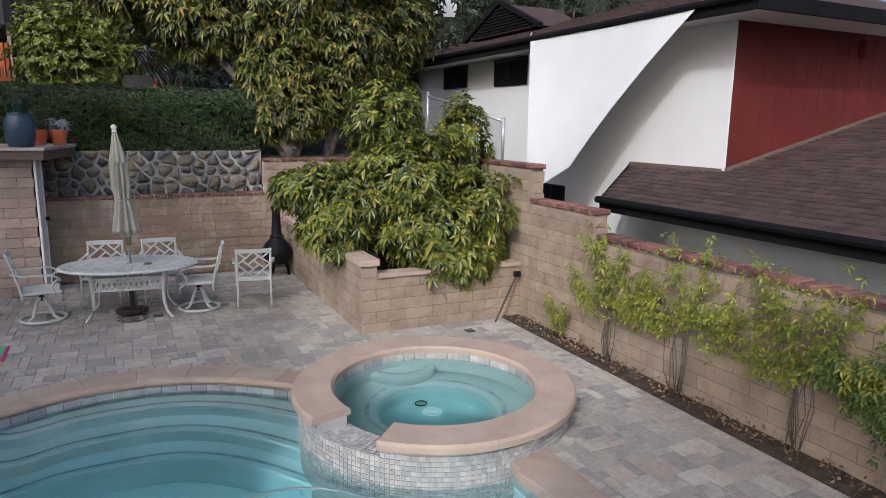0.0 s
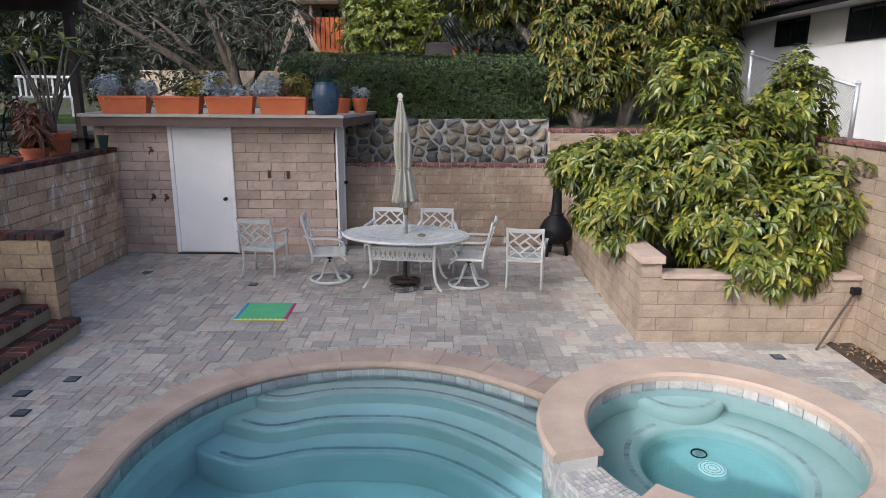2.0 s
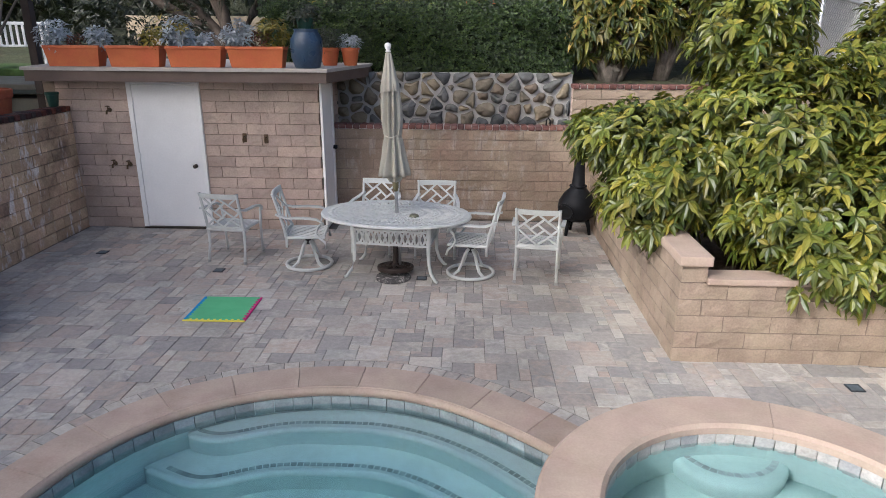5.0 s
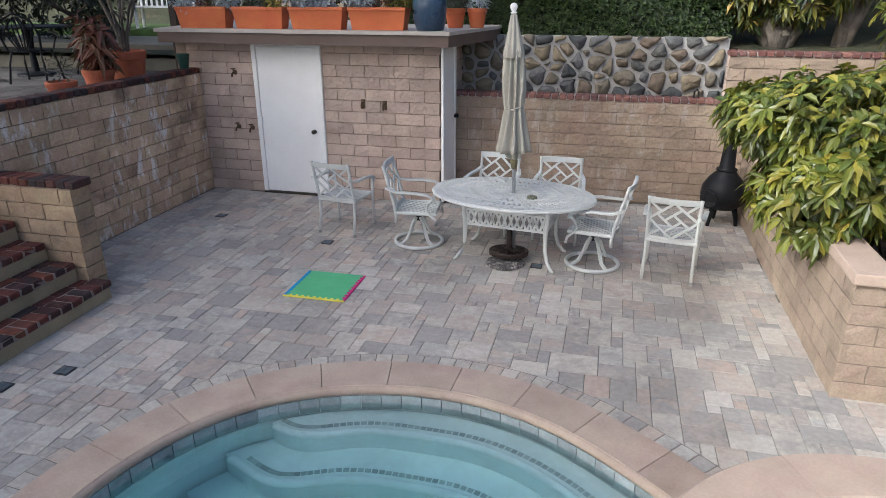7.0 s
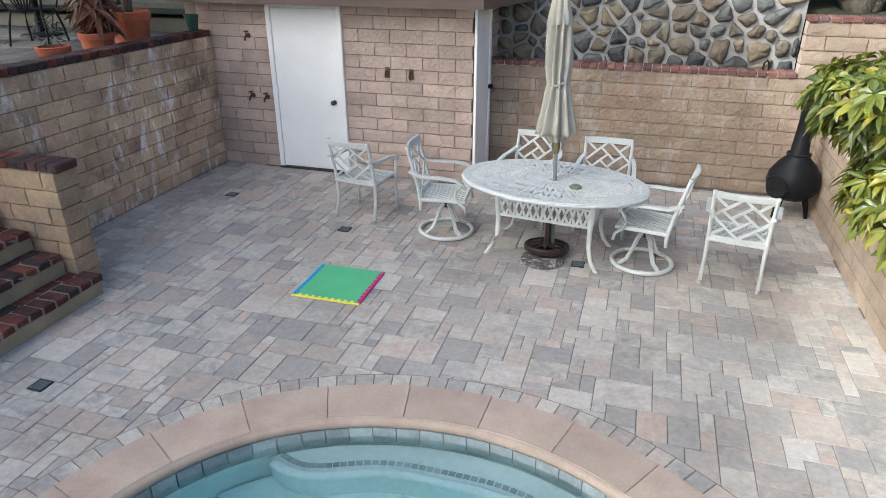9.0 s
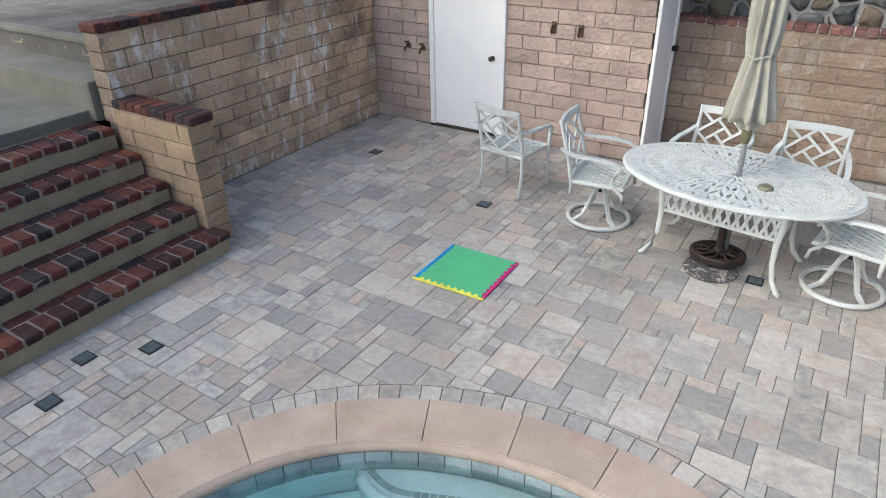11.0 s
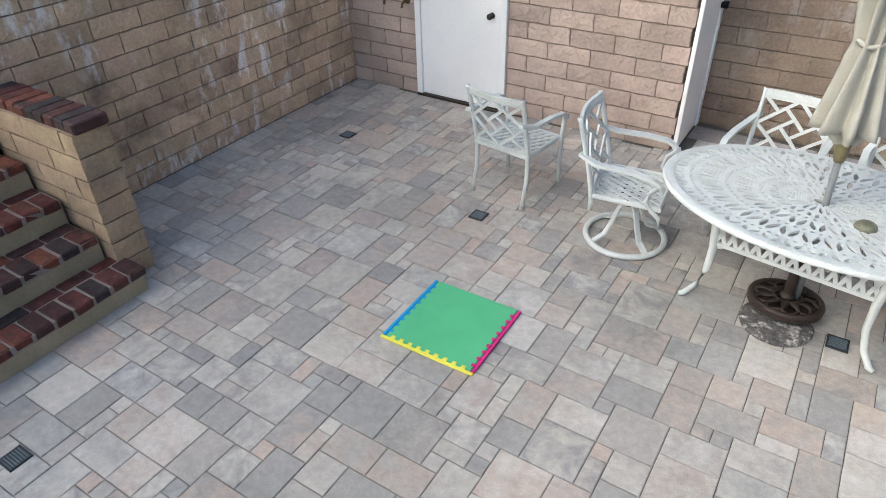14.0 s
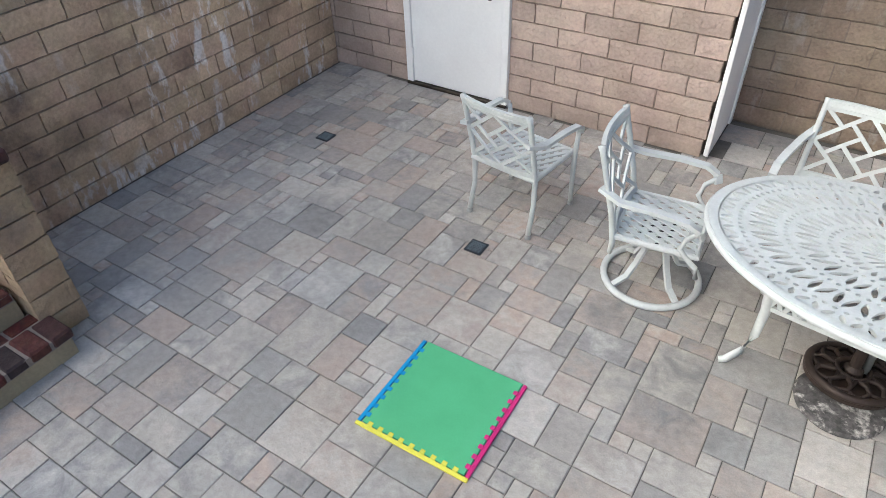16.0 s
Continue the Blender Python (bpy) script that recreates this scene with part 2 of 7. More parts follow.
M_STONE = material("field_stone", (0.25, 0.24, 0.21), 0.85, 0.2, 0.01, 6, 50, 0.4, 0.01,
                   palette=[(0.11, 0.11, 0.10), (0.155, 0.135, 0.10), (0.065, 0.068, 0.068), (0.20, 0.165, 0.11), (0.13, 0.13, 0.125), (0.14, 0.11, 0.08)])
M_STONEMORTAR = material("stone_mortar", (0.34, 0.33, 0.31), 0.9, 0.12, 0, 4, 60, 0.4, 0.01)
M_BLACK = material("black_iron", (0.010, 0.011, 0.013), 0.5, 0.2, 0, 8, 60, 0.15, 0.002, spec=0.15)
M_DARKGLASS = material("dark_glass", (0.012, 0.014, 0.018), 0.08, 0.05, 0, 2, 20, 0.0)


def leaf_material(name, cols, rough=0.45, trans=0.25, low=0.75, high=1.25):
    m = bpy.data.materials.new(name)
    m.use_nodes = True
    n, l = m.node_tree.nodes, m.node_tree.links
    bsdf = n["Principled BSDF"]
    geo = n.new("ShaderNodeNewGeometry")
    ramp = n.new("ShaderNodeValToRGB")
    els = ramp.color_ramp.elements
    while len(els) < len(cols):
        els.new(0.5)
    for i, c in enumerate(cols):
        els[i].position = i / max(1, len(cols) - 1)
        els[i].color = (*c, 1)
    l.new(geo.outputs["Random Per Island"], ramp.inputs[0])
    nz = n.new("ShaderNodeTexNoise")
    nz.inputs["Scale"].default_value = 3.0
    l.new(geo.outputs["Position"], nz.inputs["Vector"])
    hsv = n.new("ShaderNodeHueSaturation")
    mr = n.new("ShaderNodeMapRange")
    mr.inputs[1].default_value, mr.inputs[2].default_value, mr.inputs[3].default_value, mr.inputs[4].default_value = 0.3, 0.7, low, high
    l.new(nz.outputs["Fac"], mr.inputs[0])
    l.new(mr.outputs[0], hsv.inputs["Value"])
    l.new(ramp.outputs[0], hsv.inputs["Color"])
    l.new(hsv.outputs[0], bsdf.inputs["Base Color"])
    bsdf.inputs["Roughness"].default_value = rough
    tr = n.new("ShaderNodeBsdfTranslucent")
    l.new(hsv.outputs[0], tr.inputs["Color"])
    mx = n.new("ShaderNodeMixShader")
    mx.inputs[0].default_value = trans
    l.new(bsdf.outputs[0], mx.inputs[1])
    l.new(tr.outputs[0], mx.inputs[2])
    l.new(mx.outputs[0], n["Material Output"].inputs["Surface"])
    return m


L_PLANTER = leaf_material("planter_tree_leaf", [(0.04, 0.065, 0.010), (0.09, 0.115, 0.015), (0.15, 0.165, 0.02), (0.06, 0.09, 0.013), (0.23, 0.22, 0.026), (0.11, 0.135, 0.017), (0.31, 0.26, 0.036)], 0.38, 0.22, 0.5, 1.45)
L_BACK = leaf_material("back_tree_leaf", [(0.016, 0.03, 0.007), (0.055, 0.08, 0.012), (0.13, 0.15, 0.02), (0.25, 0.23, 0.033), (0.03, 0.05, 0.009), (0.33, 0.23, 0.045)], 0.5, 0.25, 0.5, 1.4)
L_HEDGE = leaf_material("hedge_leaf", [(0.010, 0.022, 0.005), (0.026, 0.050, 0.009), (0.060, 0.092, 0.017)], 0.5)
L_CITRUS = leaf_material("citrus_leaf", [(0.05, 0.075, 0.008), (0.12, 0.145, 0.014), (0.23, 0.235, 0.022)])
L_VINE = leaf_material("vine_leaf", [(0.08, 0.12, 0.015), (0.16, 0.19, 0.02), (0.25, 0.26, 0.028), (0.11, 0.15, 0.018), (0.34, 0.30, 0.04), (0.19, 0.21, 0.022)])
L_VINE_GREEN = leaf_material("green_vine_leaf", [(0.035, 0.07, 0.012), (0.07, 0.12, 0.018), (0.11, 0.17, 0.025), (0.05, 0.09, 0.014), (0.17, 0.21, 0.03)])
# dark and olive leaf colours are lowered to carry the back garden's shade
L_DARK = leaf_material("dark_leaf", [(0.008, 0.013, 0.005), (0.015, 0.022, 0.008), (0.026, 0.032, 0.012)])
L_OLIVE = leaf_material("olive_leaf", [(0.017, 0.023, 0.012), (0.03, 0.037, 0.02), (0.05, 0.055, 0.032)])
L_SILVER = leaf_material("silver_leaf", [(0.32, 0.36, 0.38), (0.45, 0.49, 0.51), (0.25, 0.29, 0.30)], 0.7)
L_RED = leaf_material("red_leaf", [(0.10, 0.03, 0.02), (0.16, 0.06, 0.03), (0.06, 0.05, 0.02)])
L_YELLOW = leaf_material("yellow_leaf", [(0.20, 0.17, 0.02), (0.13, 0.12, 0.02), (0.30, 0.22, 0.03)])
M_BARK = material("bark", (0.075, 0.058, 0.045), 0.95, 0.25, 0.01, 8, 60, 0.7, 0.02)
# lowered too for the shade among the back trees
M_PALEBARK = material("pale_bark", (0.13, 0.11, 0.088), 0.95, 0.25, 0.01, 8, 60, 0.7, 0.02)


def water_material(name, tint):
    m = bpy.data.materials.new(name)
    m.use_nodes = True
    n, l = m.node_tree.nodes, m.node_tree.links
    n.remove(n["Principled BSDF"])
    geo = n.new("ShaderNodeNewGeometry")
    nz = n.new("ShaderNodeTexNoise")
    nz.inputs["Scale"].default_value = 2.2
    nz.inputs["Detail"].default_value = 2.0
    l.new(geo.outputs["Position"], nz.inputs["Vector"])
    b = n.new("ShaderNodeBump")
    b.inputs["Strength"].default_value = 0.12
    b.inputs["Distance"].default_value = 0.03
    l.new(nz.outputs["Fac"], b.inputs["Height"])
    rf = n.new("ShaderNodeBsdfRefraction")
    rf.inputs["IOR"].default_value = 1.33
    rf.inputs["Roughness"].default_value = 0.0
    rf.inputs["Color"].default_value = (*tint, 1)
    gl = n.new("ShaderNodeBsdfGlossy")
    gl.inputs["Roughness"].default_value = 0.02
    fr = n.new("ShaderNodeFresnel")
    fr.inputs["IOR"].default_value = 1.33
    for k in (rf, gl, fr):
        l.new(b.outputs[0], k.inputs["Normal"])
    mx = n.new("ShaderNodeMixShader")
    l.new(fr.outputs[0], mx.inputs[0])
    l.new(rf.outputs[0], mx.inputs[1])
    l.new(gl.outputs[0], mx.inputs[2])
    l.new(mx.outputs[0], n["Material Output"].inputs["Surface"])
    return m


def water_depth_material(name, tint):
    """A clear tinted sheet that stands in for the light water takes with depth."""
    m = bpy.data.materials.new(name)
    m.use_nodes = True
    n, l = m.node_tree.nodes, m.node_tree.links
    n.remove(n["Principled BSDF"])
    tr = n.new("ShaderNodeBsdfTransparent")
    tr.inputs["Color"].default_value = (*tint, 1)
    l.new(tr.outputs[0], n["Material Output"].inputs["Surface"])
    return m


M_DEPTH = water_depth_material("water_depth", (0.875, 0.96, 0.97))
M_WATER = water_material("pool_water", (0.82, 0.94, 0.95))
M_SPAWATER = water_material("spa_water", (0.84, 0.94, 0.93))


# ---- mesh helpers ----
def mesh_of(name, bm, mat, smooth=False):
    me = bpy.data.meshes.new(name)
    bm.to_mesh(me)
    bm.free()
    for p in me.polygons:
        p.use_smooth = smooth
    me.materials.append(mat)
    return me


def part(name, bm, mat, parent=None, label="", smooth=False):
    ob = new(name, mesh_of(name, bm, mat, smooth))
    ob.parent = parent
    if label:
        tagged(ob, label)
    return ob


def piece(name, me, parent, m):
    ob = new(name, me)
    ob.parent = parent
    ob.matrix_basis = m
    return ob


def root(name, m, label, category, group=""):
    ob = new(name)
    ob.empty_display_size = 0.1
    ob.matrix_basis = m
    return tagged(ob, label, category, group)


def structure(name, bm, mat, label, smooth=False):
    return tagged(part(name, bm, mat, None, smooth=smooth), label, kind="structure")


def add_box(bm, lo, hi, m=None, bevel=0.0, seg=1):
    r = bmesh.ops.create_cube(bm, size=1.0)
    vs = r["verts"]
    size = [b - a for a, b in zip(lo, hi)]
    mid = [(a + b) / 2 for a, b in zip(lo, hi)]
    for v in vs:
        v.co = Vector([c * s + o for c, s, o in zip(v.co, size, mid)])
    if bevel:
        es = list({e for v in vs for e in v.link_edges})
        out = bmesh.ops.bevel(bm, geom=es, offset=bevel, segments=seg, affect='EDGES', profile=0.6)
        vs = list({v for f in out["faces"] for v in f.verts} | {v for v in vs if v.is_valid})
    if m is not None:
        bmesh.ops.transform(bm, matrix=m, verts=vs)
    return vs


def box_bm(lo, hi, bevel=0.0, seg=1, m=None):
    bm = bmesh.new()
    add_box(bm, lo, hi, m, bevel, seg)
    return bm


def add_tube(bm, pts, radius, sides=8, closed=False, cap=True):
    """A round bar along points; radius may be a number or one for each point."""
    pts = [Vector(p) for p in pts]
    n = len(pts)
    rad = radius if isinstance(radius, (list, tuple)) else [radius] * n
    rings = []
    up = Vector((0, 0, 1))
    for i, p in enumerate(pts):
        a = pts[(i - 1) % n] if (closed or i) else p
        b = pts[(i + 1) % n] if (closed or i < n - 1) else p
        d = (b - a).normalized()
        u = up if abs(d.dot(up)) < 0.95 else Vector((1, 0, 0))
        s = d.cross(u).normalized()
        w = s.cross(d).normalized()
        rings.append([bm.verts.new(p + rad[i] * (math.cos(k * math.tau / sides) * s + math.sin(k * math.tau / sides) * w)) for k in range(sides)])
    for i in range(n if closed else n - 1):
        r0, r1 = rings[i], rings[(i + 1) % n]
        for k in range(sides):
            bm.faces.new((r0[k], r0[(k + 1) % sides], r1[(k + 1) % sides], r1[k]))
    if cap and not closed:
        bm.faces.new(rings[0][::-1])
        bm.faces.new(rings[-1])


def add_lathe(bm, profile, centre=(0, 0, 0), sides=24):
    """Turned solid from (radius, height) pairs."""
    rings = []
    for r, z in profile:
        rings.append([bm.verts.new((centre[0] + r * math.cos(k * math.tau / sides), centre[1] + r * math.sin(k * math.tau / sides), centre[2] + z)) for k in range(sides)])
    for a, b in zip(rings, rings[1:]):
        for k in range(sides):
            bm.faces.new((a[k], a[(k + 1) % sides], b[(k + 1) % sides], b[k]))
    bm.faces.new(rings[0][::-1])
    bm.faces.new(rings[-1])


def lathe_bm(profile, centre=(0, 0, 0), sides=24):
    bm = bmesh.new()
    add_lathe(bm, profile, centre, sides)
    return bm


def add_prism(bm, outline, z0, z1):
    """Upright prism on a simple outline of (x, y)."""
    lo = [bm.verts.new((x, y, z0)) for x, y in outline]
    hi = [bm.verts.new((x, y, z1)) for x, y in outline]
    n = len(outline)
    for i in range(n):
        bm.faces.new((lo[i], lo[(i + 1) % n], hi[(i + 1) % n], hi[i]))
    bm.faces.new(hi)
    bm.faces.new(lo[::-1])


# ---- block masonry ----
COURSE, BLOCK_LEN = 0.15, 0.40


def rough_block(name, length, mat, seed, depth=0.05, amp=0.006):
    """A slumped block face: length along x, height along z, face towards -y, soft edges."""
    rnd = random.Random(seed)
    nx, nz = (6, 3) if length > 0.3 else (3, 3)
    h, g = COURSE, 0.0095
    bm = bmesh.new()
    grid = []
    for j in range(nz + 1):
        row = []
        for i in range(nx + 1):
            x = -length / 2 + g / 2 + (length - g) * i / nx
            z = g / 2 + (h - g) * j / nz
            edge = i in (0, nx) or j in (0, nz)
            y = (0.0045 if edge else 0.0) + rnd.uniform(-amp, amp) * 0.5
            row.append(bm.verts.new((x + rnd.uniform(-0.0035, 0.0035), y, z + rnd.uniform(-0.003, 0.003))))
        grid.append(row)
    for j in range(nz):
        for i in range(nx):
            bm.faces.new((grid[j][i], grid[j][i + 1], grid[j + 1][i + 1], grid[j + 1][i]))
    rim = grid[0] + [grid[j][nx] for j in range(1, nz + 1)] + grid[nz][nx - 1::-1] + [grid[j][0] for j in range(nz - 1, 0, -1)]
    back = [bm.verts.new((v.co.x, depth, v.co.z)) for v in rim]
    k = len(rim)
    for i in range(k):
        bm.faces.new((rim[(i + 1) % k], rim[i], back[i], back[(i + 1) % k]))
    return mesh_of(name, bm, mat)


BLOCKS = {}


def block_set(mat):
    if mat.name not in BLOCKS:
        BLOCKS[mat.name] = [[rough_block("block", BLOCK_LEN, mat, 10 + i) for i in range(5)], [rough_block("block", BLOCK_LEN / 2, mat, 40 + i) for i in range(3)]]
    return BLOCKS[mat.name]


def lay_blocks(parent, start, angle, length, z0, courses, mat, skip=(), shift=0.0):
    """Blocks over the face that begins at start (x, y) and runs along angle; the face looks to the right of that way.
    skip: (a, b, z_low, z_high) rectangles left free."""
    rnd = random.Random(int(abs(start[0] * 100) + abs(start[1] * 10) + length * 7))
    long_ones, short_ones = block_set(mat)
    ca, sa = math.cos(radians(angle)), math.sin(radians(angle))
    for c in range(courses):
        z = z0 + c * COURSE
        s = -(BLOCK_LEN / 2 if c % 2 else 0.0) - shift
        while s < length - 0.01:
            spans = [(max(s, 0.0), min(s + BLOCK_LEN, length))]
            for a, b, zl, zh in skip:
                if z + COURSE * 0.5 > zl and z + COURSE * 0.5 < zh:
                    cut = []
                    for p, q in spans:
                        if q <= a or p >= b:
                            cut.append((p, q))
                        else:
                            if p < a:
                                cut.append((p, a))
                            if q > b:
                                cut.append((b, q))
                    spans = cut
            for p, q in spans:
                w = q - p
                if w < 0.03:
                    continue
                src, full = (rnd.choice(long_ones), BLOCK_LEN) if w > 0.3 else (rnd.choice(short_ones), BLOCK_LEN / 2)
                mid = (p + q) / 2
                m = Matrix.Translation((start[0] + ca * mid, start[1] + sa * mid, z)) @ Matrix.Rotation(radians(angle), 4, 'Z') @ Matrix.Diagonal((w / full, 1, 1, 1))
                piece("block", src, parent, m)
            s += BLOCK_LEN


def brick_mesh(name, size, mat, seed):
    rnd = random.Random(seed)
    bm = box_bm((-size[0] / 2, -size[1] / 2, 0), (size[0] / 2, size[1] / 2, size[2]), 0.010)
    for v in bm.verts:
        v.co += Vector((rnd.uniform(-1, 1), rnd.uniform(-1, 1), rnd.uniform(-1, 1))) * 0.0035
    return mesh_of(name, bm, mat)


def lay_row(parent, meshes, start, angle, length, pitch, z, name="brick", seed=0, jitter=0.002):
    rnd = random.Random(seed)
    ca, sa = math.cos(radians(angle)), math.sin(radians(angle))
    n = max(1, round(length / pitch))
    for i in range(n):
        s = (i + 0.5) * length / n
        m = Matrix.Translation((start[0] + ca * s + rnd.uniform(-jitter, jitter), start[1] + sa * s + rnd.uniform(-jitter, jitter), z + rnd.uniform(-jitter, jitter)))
        piece(name, rnd.choice(meshes), parent, m @ Matrix.Rotation(radians(angle) + rnd.uniform(-0.012, 0.012), 4, 'Z'))


# ---- plan ----
POOL_C, POOL_R = Vector((-0.10, 4.95)), 1.78
SPA_C, SPA_OUT, SPA_WALL, SPA_IN = Vector((2.53, 5.0)), 1.33, 1.27, 0.96
POOL_Z, SPA_Z, RIM_Z = -0.12, 0.13, 0.27
LEFT_X, SHED_Y, BACK_Y, RIGHT_X = -4.65, 11.11, 11.80, 4.95


def arc(c, r, a0, a1, n):
    return [(c[0] + r * math.cos(radians(a0 + (a1 - a0) * i / n)), c[1] + r * math.sin(radians(a0 + (a1 - a0) * i / n))) for i in range(n + 1)]


def pool_edge(off):
    """The pool's outline, off metres outside the water's edge: from the spa round the far end, the near end and back along the spa."""
    pts = []
    for k in range(45):
        a = 28 + 158 * k / 44
        r = POOL_R + off + 0.05 * math.exp(-((a - 136) / 25) ** 2) + 0.10 * math.exp(-((a - 28) / 14) ** 2)
        pts.append((POOL_C.x + r * math.cos(radians(a)), POOL_C.y + r * math.sin(radians(a))))
    pts += [(-1.89 - off, 4.2), (-1.91 - off, 3.4), (-1.91 - off, 2.2), (-1.84 - off, 1.0), (-1.72 - off, 0.0)]
    pts += arc((0.45, -0.2), 2.15 + off, 184, 356, 30)
    pts += [(2.64 + off, 1.2), (2.64 + off, 2.4), (2.64 + off, 3.2), (2.64 + off * 0.5, 3.80)]
    return pts + arc(SPA_C, 1.12, 272, 152, 16)


def inside(p, poly):
    x, y = p
    odd = False
    for (x0, y0), (x1, y1) in zip(poly, poly[1:] + poly[:1]):
        if (y0 > y) != (y1 > y) and x < (x1 - x0) * (y - y0) / (y1 - y0) + x0:
            odd = not odd
    return odd


def sheet(outline, hole, z):
    bm = bmesh.new()
    es = []
    for loop in (outline, hole):
        vs = [bm.verts.new((x, y, z)) for x, y in loop]
        es += [bm.edges.new((a, b)) for a, b in zip(vs, vs[1:] + vs[:1])]
    bmesh.ops.triangle_fill(bm, use_beauty=True, use_dissolve=False, edges=es)
    bmesh.ops.recalc_face_normals(bm, faces=bm.faces)
    if sum(f.normal.z for f in bm.faces) < 0:
        bmesh.ops.reverse_faces(bm, faces=bm.faces)
    return bm


def filled(outline, z):
    bm = bmesh.new()
    vs = [bm.verts.new((x, y, z)) for x, y in outline]
    es = [bm.edges.new((a, b)) for a, b in zip(vs, vs[1:] + vs[:1])]
    bmesh.ops.triangle_fill(bm, use_beauty=True, use_dissolve=False, edges=es)
    bmesh.ops.recalc_face_normals(bm, faces=bm.faces)
    if sum(f.normal.z for f in bm.faces) < 0:
        bmesh.ops.reverse_faces(bm, faces=bm.faces)
    return bm


# hole for pool and spa together
HOLE = [p for p in pool_edge(0.05) if (Vector(p) - SPA_C).length > SPA_WALL - 0.02]
a_in = math.degrees(math.atan2(HOLE[-1][1] - SPA_C.y, HOLE[-1][0] - SPA_C.x))
a_out = math.degrees(math.atan2(HOLE[0][1] - SPA_C.y, HOLE[0][0] - SPA_C.x))
HOLE += arc(SPA_C, SPA_WALL - 0.03, a_in + 2, a_out - 2, 50)

# ---- ground ----
pavement = structure("pavement", sheet([(LEFT_X - 0.1, -7), (4.66, -7), (4.66, 7.35), (RIGHT_X + 0.1, 7.35), (RIGHT_X + 0.1, BACK_Y + 0.1), (LEFT_X - 0.1, BACK_Y + 0.1)], HOLE, -0.008), M_JOINT,
                     "patio paved with grey, tan and rose concrete pavers")


def hill(x, y):
    """Height of the land round the courtyard."""
    if y > 12.3:
        return 1.95 + min(1.2, (y - 12.3) * 0.10) if x > -1 else 1.75 + min(1.2, max(0, y - 15) * 0.10)
    if x < -4.8:
        return 1.50
    return 0.0


gb = bmesh.new()
xs = [-400, -120, -50, -25, -15, -10, -7.5, -4.86, -4.85, -1.0, -0.99, 2, 5, 6, 8, 15, 25, 50, 120, 400]
ys = [12.45, 13, 14, 15, 17, 20, 25, 35, 60, 120, 400]
gv = {}
for x in xs:
    for y in ys:
        gv[x, y] = gb.verts.new((x, y, hill(x, y)))
for x0, x1 in zip(xs, xs[1:]):
    for y0, y1 in zip(ys, ys[1:]):
        gb.faces.new((gv[x0, y0], gv[x1, y0], gv[x1, y1], gv[x0, y1]))
ground = structure("ground", gb, M_HILL, "dark planted hillside behind the courtyard")
structure("terrace", box_bm((-60, 7.87, 0.9), (-4.86, 12.45, 1.47)), M_TERRACE_SHADED, "upper terrace of worn grey paving")
structure("garden_bed", box_bm((-60, -60, 0.5), (-7.2, 7.87, 1.05)), M_SOIL, "dark planted bed beside the landing")
structure("side_yard", box_bm((RIGHT_X + 0.15, -60, -0.2), (60, 12.45, 0.0)), M_CONCRETE, "concrete side yard beside the white house")
structure("lower_terrace", box_bm((-7.2, -7.0, -0.05), (LEFT_X - 0.05, 2.598, 1.0), 0.015, 2), M_CONCRETE, "worn concrete terrace beside the pool")
structure("rear_yard", box_bm((-7.2, -60, -0.2), (RIGHT_X + 0.15, -7.0, -0.012)), M_CONCRETE, "concrete yard behind the pool")

# planting bed along the vine wall
bed = bmesh.new()
nx, ny = 6, 60
gr = [[bed.verts.new((4.66 + 0.32 * i / nx, -7 + 14.35 * j / ny, -0.015 + 0.03 * noise.noise((i * 0.7, j * 0.9, 0)) + (0.02 if 0 < i else 0))) for i in range(nx + 1)] for j in range(ny + 1)]
for j in range(ny):
    for i in range(nx):
        bed.faces.new((gr[j][i], gr[j][i + 1], gr[j + 1][i + 1], gr[j + 1][i]))
structure("planting_bed", bed, M_SOIL, "narrow bed of dark bare soil along the wall", True)

# ---- walls ----
BRICKS = [brick_mesh("brick", (0.097, 0.225, 0.07), M_STEPBRICK, 60 + i) for i in range(4)]
CAPS_LONG = [brick_mesh("brick", (0.094, 0.24, 0.06), M_BRICK, 70 + i) for i in range(4)]

wall_west = structure("wall_west", box_bm((LEFT_X - 0.20, 7.55, -0.05), (LEFT_X - 0.02, SHED_Y + 0.02, 1.66)), M_MORTAR, "tall retaining wall of stained tan blocks capped with dark red brick")
lay_blocks(wall_west, (LEFT_X, 7.53), 90, SHED_Y - 7.53 - 0.01, 0.0, 11, M_BLOCK_WEST)
lay_blocks(wall_west, (LEFT_X - 0.21, 7.52), 0, 0.21, 0.9, 5, M_BLOCK_STAINED)
lay_row(wall_west, BRICKS, (LEFT_X - 0.10, 7.50), 90, SHED_Y - 7.50 - 0.02, 0.105, 1.655, seed=1)

wing = structure("wall_stair_wing", box_bm((-4.63, 7.50, -0.05), (-3.72, 7.70, 1.06)), M_MORTAR, "low block wing wall beside the brick steps with a dark brick cap")
lay_blocks(wing, (-4.64, 7.48), 0, 0.94, 0.0, 7, M_BLOCK_WING)
lay_blocks(wing, (-3.70, 7.48), 90, 0.24, 0.0, 7, M_BLOCK_WING)
lay_blocks(wing, (-3.70, 7.72), 180, 0.94, 0.0, 7, M_BLOCK_WING)
lay_row(wing, BRICKS, (-4.66, 7.60), 0, 1.0, 0.105, 1.055, seed=2)

